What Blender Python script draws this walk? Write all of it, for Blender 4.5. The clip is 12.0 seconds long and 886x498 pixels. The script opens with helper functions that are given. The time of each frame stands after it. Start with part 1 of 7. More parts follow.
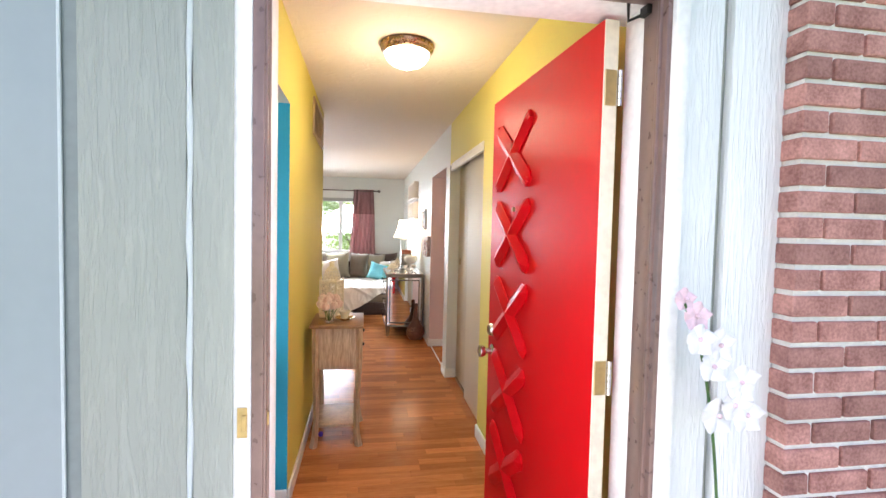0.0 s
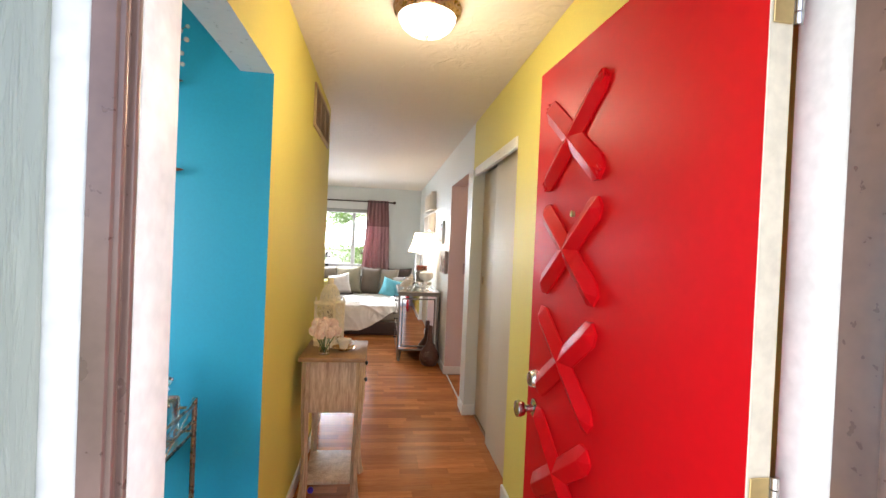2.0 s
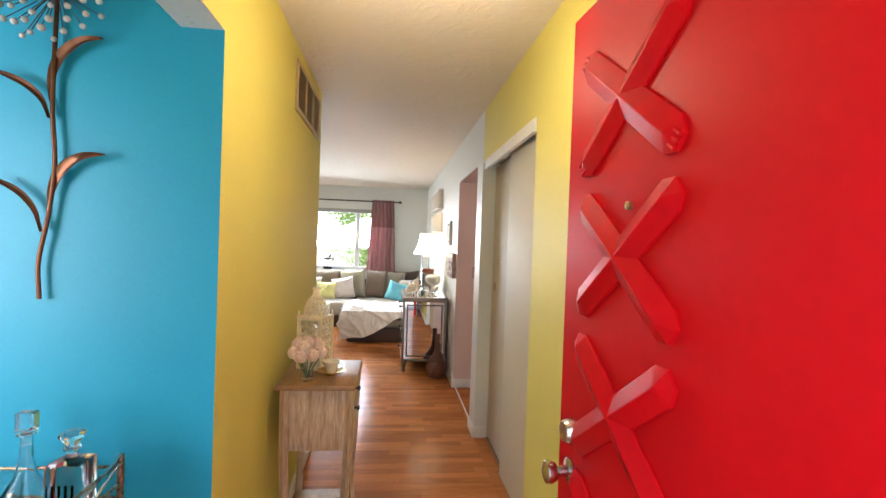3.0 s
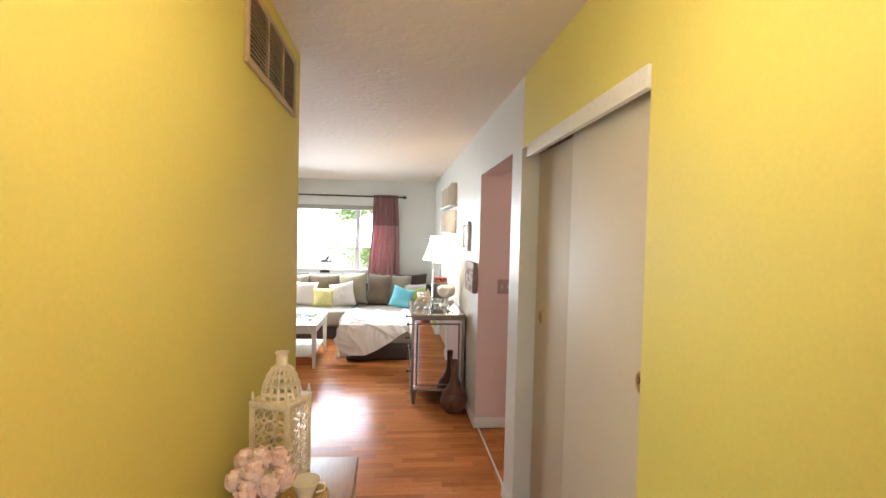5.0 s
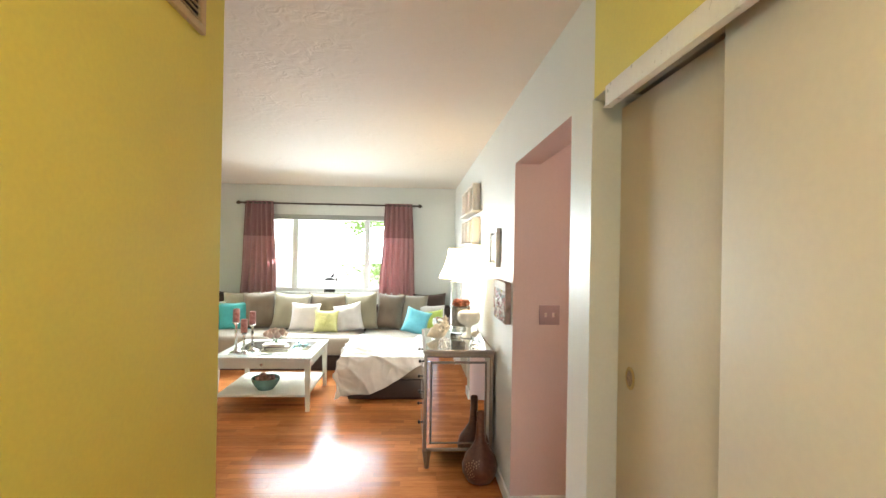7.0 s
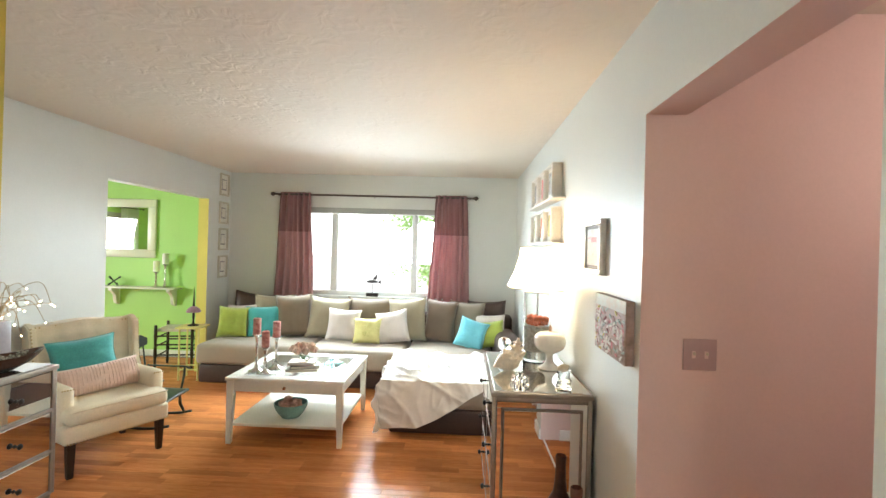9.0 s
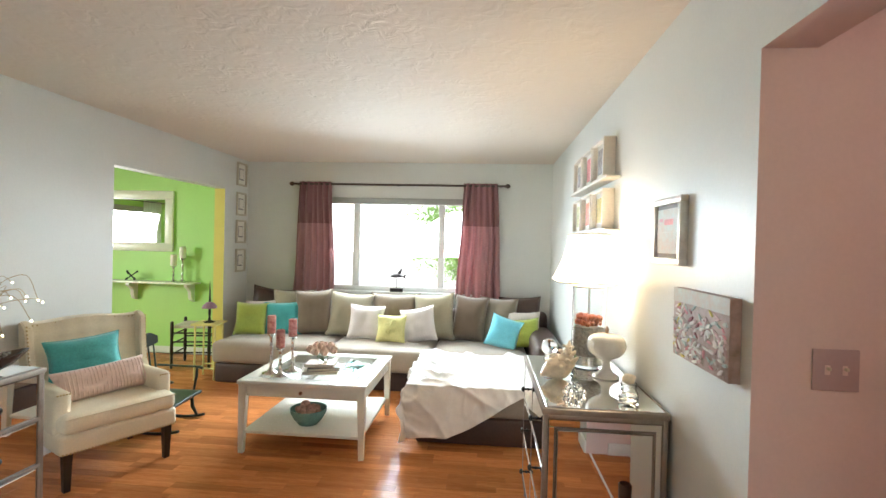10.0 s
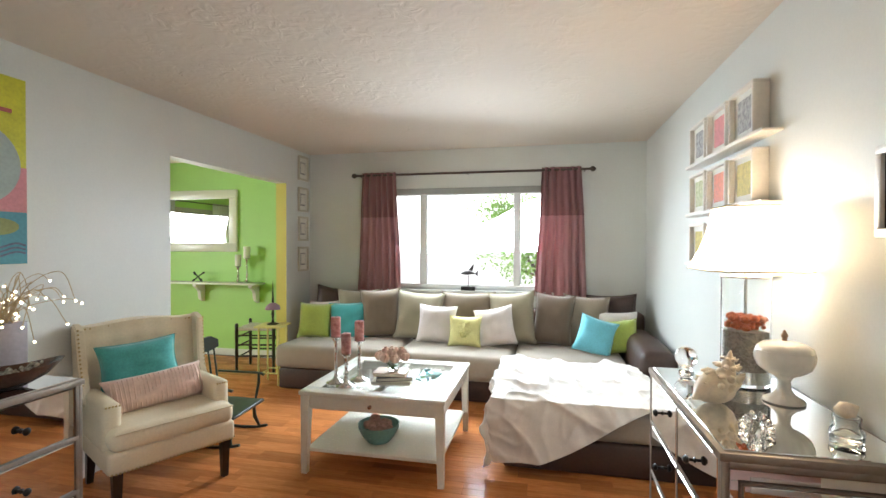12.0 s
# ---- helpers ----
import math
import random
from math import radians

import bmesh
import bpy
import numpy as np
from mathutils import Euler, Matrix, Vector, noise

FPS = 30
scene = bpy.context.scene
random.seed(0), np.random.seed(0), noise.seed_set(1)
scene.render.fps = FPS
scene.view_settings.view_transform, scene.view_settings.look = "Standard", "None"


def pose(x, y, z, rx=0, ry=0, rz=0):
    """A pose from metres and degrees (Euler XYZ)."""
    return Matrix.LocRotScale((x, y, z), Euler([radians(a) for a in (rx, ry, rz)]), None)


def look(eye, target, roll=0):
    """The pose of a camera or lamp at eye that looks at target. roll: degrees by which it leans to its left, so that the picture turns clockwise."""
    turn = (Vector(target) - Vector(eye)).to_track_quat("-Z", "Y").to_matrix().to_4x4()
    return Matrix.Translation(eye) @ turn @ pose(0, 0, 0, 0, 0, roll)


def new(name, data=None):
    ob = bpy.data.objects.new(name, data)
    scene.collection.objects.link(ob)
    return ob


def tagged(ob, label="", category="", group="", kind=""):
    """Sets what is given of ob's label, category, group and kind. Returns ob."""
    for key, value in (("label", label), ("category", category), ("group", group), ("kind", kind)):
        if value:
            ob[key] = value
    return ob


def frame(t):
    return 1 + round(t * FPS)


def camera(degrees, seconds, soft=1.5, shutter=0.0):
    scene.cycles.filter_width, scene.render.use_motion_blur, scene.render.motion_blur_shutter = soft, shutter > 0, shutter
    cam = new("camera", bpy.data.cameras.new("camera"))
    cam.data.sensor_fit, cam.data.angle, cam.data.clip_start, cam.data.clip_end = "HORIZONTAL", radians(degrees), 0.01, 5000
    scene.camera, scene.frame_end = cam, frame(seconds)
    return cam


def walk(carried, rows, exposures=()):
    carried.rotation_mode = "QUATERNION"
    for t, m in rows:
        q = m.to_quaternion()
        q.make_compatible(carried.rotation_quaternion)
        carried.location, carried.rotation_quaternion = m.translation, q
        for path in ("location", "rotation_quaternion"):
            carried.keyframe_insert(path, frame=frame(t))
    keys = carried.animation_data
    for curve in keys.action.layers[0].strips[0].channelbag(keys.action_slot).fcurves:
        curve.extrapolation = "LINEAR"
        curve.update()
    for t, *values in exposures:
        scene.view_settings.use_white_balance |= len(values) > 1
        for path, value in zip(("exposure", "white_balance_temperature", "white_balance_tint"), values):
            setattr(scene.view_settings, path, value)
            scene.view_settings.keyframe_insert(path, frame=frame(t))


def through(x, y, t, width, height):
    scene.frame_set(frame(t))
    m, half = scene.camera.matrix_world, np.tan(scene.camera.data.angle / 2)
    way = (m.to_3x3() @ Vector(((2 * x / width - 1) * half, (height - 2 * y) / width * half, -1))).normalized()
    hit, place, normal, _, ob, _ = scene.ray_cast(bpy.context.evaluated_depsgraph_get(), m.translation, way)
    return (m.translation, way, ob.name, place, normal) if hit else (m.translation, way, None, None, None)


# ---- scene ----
cam = camera(86.5, 12.0)
PATH = [
    (0, (0.227, 1.632, 1.436), (0.555, 3.603, 1.348), 1.3),
    (0.5, (0.243, 1.723, 1.438), (0.569, 3.695, 1.361), 1.9),
    (1, (0.261, 1.864, 1.44), (0.571, 3.839, 1.374), 2.2),
    (1.5, (0.277, 2.032, 1.431), (0.558, 4.012, 1.384), 2.4),
    (2, (0.285, 2.207, 1.418), (0.544, 4.19, 1.394), 2.5),
    (2.3, (0.306, 2.328, 1.428), (0.547, 4.314, 1.421), 2.9),
    (2.5, (0.32, 2.42, 1.426), (0.555, 4.406, 1.411), 2.3),
    (3, (0.36, 2.623, 1.431), (0.579, 4.611, 1.407), 2.0),
    (3.2, (0.367, 2.704, 1.432), (0.577, 4.693, 1.401), 1.9),
    (5, (0.33, 3.538, 1.555), (0.539, 5.526, 1.495), 1.4),
    (5.5, (0.345, 3.778, 1.539), (0.566, 5.766, 1.491), 1.1),
    (6, (0.374, 4.033, 1.535), (0.59, 6.021, 1.5), 0.8),
    (6.5, (0.407, 4.28, 1.518), (0.584, 6.272, 1.506), 0.7),
    (7, (0.43, 4.514, 1.521), (0.55, 6.51, 1.527), 1.0),
    (7.5, (0.429, 4.723, 1.522), (0.496, 6.721, 1.545), 1.4),
    (7.7, (0.407, 4.811, 1.527), (0.471, 6.81, 1.546), 1.2),
    (9.3, (0.329, 5.596, 1.506), (0.215, 7.593, 1.505), 1.6),
    (9.5, (0.314, 5.667, 1.485), (0.185, 7.663, 1.486), 1.5),
    (10, (0.261, 5.866, 1.472), (0.081, 7.857, 1.451), 1.4),
    (10.5, (0.186, 6.039, 1.453), (-0.062, 8.023, 1.418), 1.3),
    (11, (0.125, 6.157, 1.425), (-0.177, 8.134, 1.381), 0.9),
    (11.5, (0.074, 6.271, 1.412), (-0.292, 8.237, 1.372), 0.4),
    (12, (0.04, 6.366, 1.391), (-0.388, 8.32, 1.37), 0.1),
]
walk(cam, [(t, look(eye, target, roll)) for t, eye, target, roll in PATH], [(0, 1.26, 6550, 17), (1.5, 1.16, 6500, 16), (2.5, 1.03, 6500, 13), (3.2, 1.12, 6550, 13), (5, 1.20, 6550, 15), (6, 1.36, 6600, 11), (7.5, 1.50, 6650, 6), (9.5, 1.21, 6450, 8), (12, 0.86, 6400, 11)])

# ---- light ----
world = bpy.data.worlds.new("world")
scene.world = world
world.use_nodes = True
sky = world.node_tree.nodes.new("ShaderNodeTexSky")
sky.sky_type, sky.sun_disc = "NISHITA", False
sky.sun_elevation, sky.sun_rotation = radians(52), radians(235)
world.node_tree.links.new(sky.outputs[0], world.node_tree.nodes["Background"].inputs[0])
world.node_tree.nodes["Background"].inputs[1].default_value = 0.14


def lamp(name, kind, matrix, power, color=(1, 1, 1), size=(0.1, 0.1), spread=130):
    data = bpy.data.lights.new(name, kind)
    data.energy, data.color = power, color
    if kind == "AREA":
        data.spread = radians(spread)
        data.shape, data.size, data.size_y = "RECTANGLE", size[0], size[1]
    elif kind == "SUN":
        data.angle = size[0]
    else:
        data.shadow_soft_size = size[0]
    ob = new(name, data)
    ob.matrix_world = matrix
    return ob


lamp("sun", "SUN", look((-8, 1.5, 9), (0, 0, 0)), 5.0, (1, 0.95, 0.88), (radians(1),))
# sky light standing in the window openings
lamp("window_light", "AREA", look((-0.78, 11.40, 1.58), (0.9, 6, -1.5)), 47, (0.80, 0.93, 1.0), (1.86, 0.62), 132)
lamp("window_light", "AREA", look((-6.50, 8.9, 1.45), (-2, 8.9, 0.4)), 55, (0.97, 1, 0.96), (1.6, 1.0))
# fill for the blue room, in the opening of an added, unseen window
lamp("window_light", "AREA", look((-1.9, 2.93, 1.45), (-1.5, 8, 0.6)), 17, (0.93, 0.97, 1.0), (1.2, 0.95))
# unseen fill added to brighten the pink corridor
lamp("corridor_fill", "POINT", pose(2.5, 6.45, 2.1), 6.0, (1, 0.85, 0.75), (0.12,))
# daylight lamp added just outside the open doorway
lamp("doorway_light", "AREA", look((0.47, 2.64, 1.25), (0.47, 5.4, 1.20)), 3.2, (0.95, 0.97, 1.0), (0.86, 1.5), 180)
# the hall's ceiling light and the table lamp
lamp("hall_bulb", "POINT", pose(0.437, 4.215, 2.03), 6.0, (1, 0.82, 0.57), (0.11,))
lamp("table_bulb", "POINT", pose(0.83, 8.49, 1.415), 1.8, (1, 0.73, 0.44), (0.06,))


# ---- materials ----
def nodes_of(name):
    m = bpy.data.materials.new(name)
    m.use_nodes = True
    nt = m.node_tree
    return m, nt, nt.nodes["Principled BSDF"]


def shade(c, f):
    return (min(1, c[0] * f), min(1, c[1] * f), min(1, c[2] * f), 1)


def surface(name, color, rough=0.5, metal=0.0, vary=0.08, scale=6.0, grain=60.0, bump=0.05, stretch=(1, 1, 1),
            second=None, spread=(0.35, 0.65), depth=0.002, coat=0.0, sheen=0.0, random_tint=0.0, world_space=False, fine=0.5, gloss=0.5):
    """A paint, cloth, wood or metal: colour varied at two scales, with fine relief."""
    m, nt, b = nodes_of(name)
    n, l = nt.nodes, nt.links
    if world_space:
        co = n.new("ShaderNodeNewGeometry").outputs["Position"]
    else:
        co = n.new("ShaderNodeTexCoord").outputs["Object"]
    mp = n.new("ShaderNodeMapping")
    mp.inputs["Scale"].default_value = stretch
    l.new(co, mp.inputs[0])
    big = n.new("ShaderNodeTexNoise")
    big.inputs["Scale"].default_value, big.inputs["Detail"].default_value = scale, 4
    l.new(mp.outputs[0], big.inputs[0])
    small = n.new("ShaderNodeTexNoise")
    small.inputs["Scale"].default_value, small.inputs["Detail"].default_value = grain, 5
    l.new(mp.outputs[0], small.inputs[0])
    ramp = n.new("ShaderNodeValToRGB")
    ramp.color_ramp.elements[0].position, ramp.color_ramp.elements[1].position = spread
    ramp.color_ramp.elements[0].color = shade(color, 1 - vary)
    ramp.color_ramp.elements[1].color = shade(second or color, 1 + (0 if second else vary))
    add = n.new("ShaderNodeMix")
    add.data_type = "FLOAT"
    add.inputs[0].default_value = fine
    l.new(big.outputs[0], add.inputs[2])
    l.new(small.outputs[0], add.inputs[3])
    l.new(add.outputs[0], ramp.inputs[0])
    out = ramp.outputs[0]
    if random_tint:
        info = n.new("ShaderNodeObjectInfo") if random_tint > 0 else n.new("ShaderNodeNewGeometry")
        rnd = info.outputs["Random"] if random_tint > 0 else info.outputs["Random Per Island"]
        hsv = n.new("ShaderNodeHueSaturation")
        mr = n.new("ShaderNodeMapRange")
        mr.inputs[3].default_value, mr.inputs[4].default_value = 1 - abs(random_tint), 1 + abs(random_tint)
        l.new(rnd, mr.inputs[0])
        l.new(mr.outputs[0], hsv.inputs["Value"])
        l.new(out, hsv.inputs["Color"])
        out = hsv.outputs[0]
    l.new(out, b.inputs["Base Color"])
    rr = n.new("ShaderNodeMapRange")
    rr.inputs[3].default_value, rr.inputs[4].default_value = max(0.02, rough - 0.08), min(1, rough + 0.08)
    l.new(small.outputs[0], rr.inputs[0])
    l.new(rr.outputs[0], b.inputs["Roughness"])
    b.inputs["Metallic"].default_value = metal
    b.inputs["Specular IOR Level"].default_value = gloss
    b.inputs["Coat Weight"].default_value = coat
    b.inputs["Coat Roughness"].default_value = 0.1
    b.inputs["Sheen Weight"].default_value = sheen
    if bump:
        bp = n.new("ShaderNodeBump")
        bp.inputs["Strength"].default_value, bp.inputs["Distance"].default_value = bump, depth
        l.new(add.outputs[0], bp.inputs["Height"])
        l.new(bp.outputs[0], b.inputs["Normal"])
    return m


def mirror_mat(name, tint=(0.9, 0.92, 0.92), rough=0.02):
    m, nt, b = nodes_of(name)
    b.inputs["Base Color"].default_value = (*tint, 1)
    b.inputs["Metallic"].default_value, b.inputs["Roughness"].default_value = 1, rough
    return m


def glass_mat(name, tint=(1, 1, 1), rough=0.01, ior=1.45):
    m, nt, b = nodes_of(name)
    b.inputs["Base Color"].default_value = (*tint, 1)
    b.inputs["Transmission Weight"].default_value, b.inputs["Roughness"].default_value = 1, rough
    b.inputs["IOR"].default_value = ior
    return m


def glow_mat(name, color, strength, base=(0.9, 0.85, 0.8)):
    m, nt, b = nodes_of(name)
    b.inputs["Base Color"].default_value = (*base, 1)
    b.inputs["Emission Color"].default_value = (*color, 1)
    b.inputs["Emission Strength"].default_value = strength
    b.inputs["Roughness"].default_value = 0.3
    return m


def sheer_mat(name, color, through=0.4):
    m, nt, b = nodes_of(name)
    n, l = nt.nodes, nt.links
    tr = n.new("ShaderNodeBsdfTranslucent")
    tr.inputs[0].default_value = (*color, 1)
    wave = n.new("ShaderNodeTexNoise")
    wave.inputs["Scale"].default_value = 300
    bp = n.new("ShaderNodeBump")
    bp.inputs["Strength"].default_value, bp.inputs["Distance"].default_value = 0.2, 0.001
    l.new(wave.outputs[0], bp.inputs["Height"])
    l.new(bp.outputs[0], b.inputs["Normal"])
    b.inputs["Base Color"].default_value, b.inputs["Roughness"].default_value = (*color, 1), 0.55
    b.inputs["Sheen Weight"].default_value = 0.3
    mix = n.new("ShaderNodeMixShader")
    mix.inputs[0].default_value = through
    l.new(b.outputs[0], mix.inputs[1])
    l.new(tr.outputs[0], mix.inputs[2])
    l.new(mix.outputs[0], n["Material Output"].inputs[0])
    return m


def stucco_mat(name, color):
    """Ceiling with a stamped plaster texture."""
    m, nt, b = nodes_of(name)
    n, l = nt.nodes, nt.links
    co = n.new("ShaderNodeTexCoord")
    warp = n.new("ShaderNodeTexNoise")
    warp.inputs["Scale"].default_value, warp.inputs["Detail"].default_value, warp.inputs["Distortion"].default_value = 13, 6, 1.1
    l.new(co.outputs["Object"], warp.inputs[0])
    vor = n.new("ShaderNodeTexVoronoi")
    vor.inputs["Scale"].default_value = 5
    vor.feature = "SMOOTH_F1"
    l.new(co.outputs["Object"], vor.inputs["Vector"])
    ramp = n.new("ShaderNodeValToRGB")
    ramp.color_ramp.elements[0].position, ramp.color_ramp.elements[1].position = 0.38, 0.72
    l.new(warp.outputs[0], ramp.inputs[0])
    mul = n.new("ShaderNodeMath")
    mul.operation = "MULTIPLY"
    l.new(ramp.outputs[0], mul.inputs[0])
    l.new(vor.outputs[0], mul.inputs[1])
    bp = n.new("ShaderNodeBump")
    bp.inputs["Strength"].default_value, bp.inputs["Distance"].default_value = 0.45, 0.012
    l.new(mul.outputs[0], bp.inputs["Height"])
    l.new(bp.outputs[0], b.inputs["Normal"])
    b.inputs["Base Color"].default_value = (*color, 1)
    b.inputs["Roughness"].default_value = 0.75
    return m


def siding_mat(name, color, low, high):
    """Rough-sawn painted boards: raised wandering grain along the length."""
    m, nt, b = nodes_of(name)
    n, l = nt.nodes, nt.links
    mp = n.new("ShaderNodeMapping")
    mp.inputs["Scale"].default_value = (1, 1, 0.11)
    l.new(n.new("ShaderNodeTexCoord").outputs["Object"], mp.inputs[0])
    hs = []
    for sc, dist in ((34, 1.8), (95, 0.8)):
        t = n.new("ShaderNodeTexNoise")
        t.inputs["Scale"].default_value, t.inputs["Detail"].default_value, t.inputs["Distortion"].default_value = sc, 4, dist
        l.new(mp.outputs[0], t.inputs[0])
        r = n.new("ShaderNodeValToRGB")
        r.color_ramp.elements[0].position, r.color_ramp.elements[1].position = low, high
        l.new(t.outputs[0], r.inputs[0])
        hs.append(r.outputs[0])
    mx = n.new("ShaderNodeMix")
    mx.data_type = "FLOAT"
    mx.inputs[0].default_value = 0.4
    l.new(hs[0], mx.inputs[2])
    l.new(hs[1], mx.inputs[3])
    ramp = n.new("ShaderNodeValToRGB")
    ramp.color_ramp.elements[0].color, ramp.color_ramp.elements[1].color = shade(color, 0.94), shade(color, 1.06)
    l.new(mx.outputs[0], ramp.inputs[0])
    l.new(ramp.outputs[0], b.inputs["Base Color"])
    bp = n.new("ShaderNodeBump")
    bp.inputs["Strength"].default_value, bp.inputs["Distance"].default_value = 0.7, 0.0045
    l.new(mx.outputs[0], bp.inputs["Height"])
    l.new(bp.outputs[0], b.inputs["Normal"])
    b.inputs["Roughness"].default_value = 0.42
    return m


M = {
    "white_wall": surface("white_wall_paint", (0.665, 0.68, 0.655), 0.45, vary=0.03, scale=2, grain=90, bump=0.15, depth=0.002),
    "yellow": surface("yellow_wall_paint", (0.67, 0.585, 0.135), 0.6, vary=0.04, scale=2, grain=90, bump=0.15, depth=0.002),
    "blue": surface("blue_wall_paint", (0.010, 0.34, 0.53), 0.5, vary=0.05, scale=2, grain=90, bump=0.12),
    "green": surface("green_wall_paint", (0.41, 0.68, 0.20), 0.5, vary=0.04, scale=2, grain=90, bump=0.12),
    "pink": surface("pink_wall_paint", (0.68, 0.53, 0.505), 0.6, vary=0.03, scale=2, grain=90, bump=0.1),
    "trim": surface("white_trim_paint", (0.76, 0.75, 0.72), 0.3, vary=0.04, scale=3, grain=50, bump=0.05),
    "worn_trim": surface("worn_white_trim", (0.85, 0.83, 0.80), 0.45, vary=0.1, scale=5, grain=40, bump=0.3, depth=0.003),
    "closet": surface("cream_closet_paint", (0.64, 0.575, 0.47), 0.6, vary=0.03, scale=2, grain=60, bump=0.06),
    "ceiling": stucco_mat("stamped_plaster", (0.70, 0.62, 0.54)),
    "siding": siding_mat("gray_green_siding", (0.40, 0.415, 0.365), 0.50, 0.62),
    "smooth_gray": surface("gray_blue_panel", (0.34, 0.385, 0.395), 0.35, vary=0.03, scale=2, grain=20, bump=0.02),
    # siding whitened in its colour to stand for bright haze
    "glare_siding": siding_mat("siding_glare_white", (0.84, 0.85, 0.84), 0.46, 0.70),
    "brown_frame": surface("brown_aluminium", (0.22, 0.14, 0.12), 0.3, 0.3, vary=0.12, scale=6, grain=40, bump=0.03),
    "dark_reveal": surface("gray_reveal_shade", (0.27, 0.30, 0.29), 0.5, vary=0.08, scale=6, grain=40, bump=0.1),
    "patio": surface("yard_concrete", (0.34, 0.33, 0.31), 0.85, vary=0.15, scale=2, grain=50, bump=0.3),
    "concrete": surface("porch_concrete", (0.55, 0.53, 0.50), 0.8, vary=0.12, scale=3, grain=60, bump=0.3),
    "mortar": surface("pale_mortar", (0.90, 0.87, 0.82), 0.9, vary=0.1, scale=20, grain=90, bump=0.5, depth=0.003),
    "brick": surface("red_brick", (0.36, 0.145, 0.12), 0.85, vary=0.35, scale=14, grain=120, bump=0.6, depth=0.003, second=(0.52, 0.26, 0.22), random_tint=0.3, world_space=True),
    "floor": surface("orange_laminate", (0.46, 0.155, 0.048), 0.20, gloss=0.034, vary=0.10, scale=4, grain=22, bump=0.03, stretch=(0.6, 7, 7), second=(0.58, 0.235, 0.085), random_tint=0.24, world_space=True),
    "floor_rest": surface("orange_laminate_rest", (0.46, 0.155, 0.048), 0.20, gloss=0.034, vary=0.10, scale=4, grain=22, bump=0.03, stretch=(0.6, 7, 7), second=(0.58, 0.235, 0.085), random_tint=-0.24, world_space=True),
    "floor_gap": surface("dark_floor_joint", (0.16, 0.055, 0.02), 0.5, vary=0.1),
    "grass": surface("lawn_grass", (0.06, 0.13, 0.03), 0.9, vary=0.4, scale=2, grain=40, bump=0.6, depth=0.02),
    "glass": glass_mat("window_glass"),
    "vinyl": surface("white_window_vinyl", (0.75, 0.76, 0.75), 0.4, vary=0.03),
    "gray_trim": surface("gray_window_trim", (0.34, 0.35, 0.33), 0.5, vary=0.05),
    "tan_metal": surface("tan_painted_metal", (0.46, 0.34, 0.19), 0.5, vary=0.08, scale=8, grain=50, bump=0.05),
    "dark": surface("dark_void", (0.03, 0.025, 0.02), 0.8, vary=0.1),
}


# ---- building helpers ----
def box(bm, x0, y0, z0, x1, y1, z1, bevel=0.0, mats=None, segments=2):
    """An upright box; mats: material index for faces keyed '-x', '+x', '-y', '+y', '-z', '+z'."""
    vs = [bm.verts.new(p) for p in ((x0, y0, z0), (x1, y0, z0), (x1, y1, z0), (x0, y1, z0), (x0, y0, z1), (x1, y0, z1), (x1, y1, z1), (x0, y1, z1))]
    made = {}
    for key, idx in (("-z", (0, 3, 2, 1)), ("+z", (4, 5, 6, 7)), ("-y", (0, 1, 5, 4)), ("+y", (2, 3, 7, 6)), ("-x", (3, 0, 4, 7)), ("+x", (1, 2, 6, 5))):
        made[key] = bm.faces.new([vs[i] for i in idx])
        if mats:
            made[key].material_index = mats.get(key, mats.get("", 0))
    if bevel:
        edges = {e for f in made.values() for e in f.edges}
        bmesh.ops.bevel(bm, geom=list(edges), offset=bevel, segments=segments, affect="EDGES", profile=0.5)
    return vs


def lathe(bm, profile, seg=24, at=(0, 0, 0), sx=1.0, sy=1.0, lobes=0, lobe=0.0, closed=True):
    """A turned shape from (radius, height) pairs."""
    rings = []
    for r, z in profile:
        ring = []
        for i in range(seg):
            a = 2 * math.pi * i / seg
            k = r * (1 + lobe * math.cos(lobes * a)) if lobes else r
            ring.append(bm.verts.new((at[0] + k * sx * math.cos(a), at[1] + k * sy * math.sin(a), at[2] + z)))
        rings.append(ring)
    for a, b in zip(rings, rings[1:]):
        for i in range(seg):
            bm.faces.new((a[i], a[(i + 1) % seg], b[(i + 1) % seg], b[i]))
    if closed:
        bm.faces.new(rings[0][::-1])
        bm.faces.new(rings[-1])


def tube(bm, pts, radius, seg=8, flat=1.0):
    """A round bar along points; radius is a number or a list."""
    pts = [Vector(p) for p in pts]
    rad = radius if isinstance(radius, (list, tuple)) else [radius] * len(pts)
    rings = []
    side = None
    for i, p in enumerate(pts):
        d = (pts[min(i + 1, len(pts) - 1)] - pts[max(i - 1, 0)]).normalized()
        if side is None:
            side = d.cross(Vector((0, 0, 1)) if abs(d.z) < 0.9 else Vector((1, 0, 0))).normalized()
        else:
            side = (side - d * side.dot(d)).normalized()
        up = d.cross(side)
        rings.append([bm.verts.new(p + rad[i] * (side * math.cos(2 * math.pi * k / seg) + up * flat * math.sin(2 * math.pi * k / seg))) for k in range(seg)])
    for a, b in zip(rings, rings[1:]):
        for k in range(seg):
            bm.faces.new((a[k], a[(k + 1) % seg], b[(k + 1) % seg], b[k]))
    bm.faces.new(rings[0][::-1])
    bm.faces.new(rings[-1])


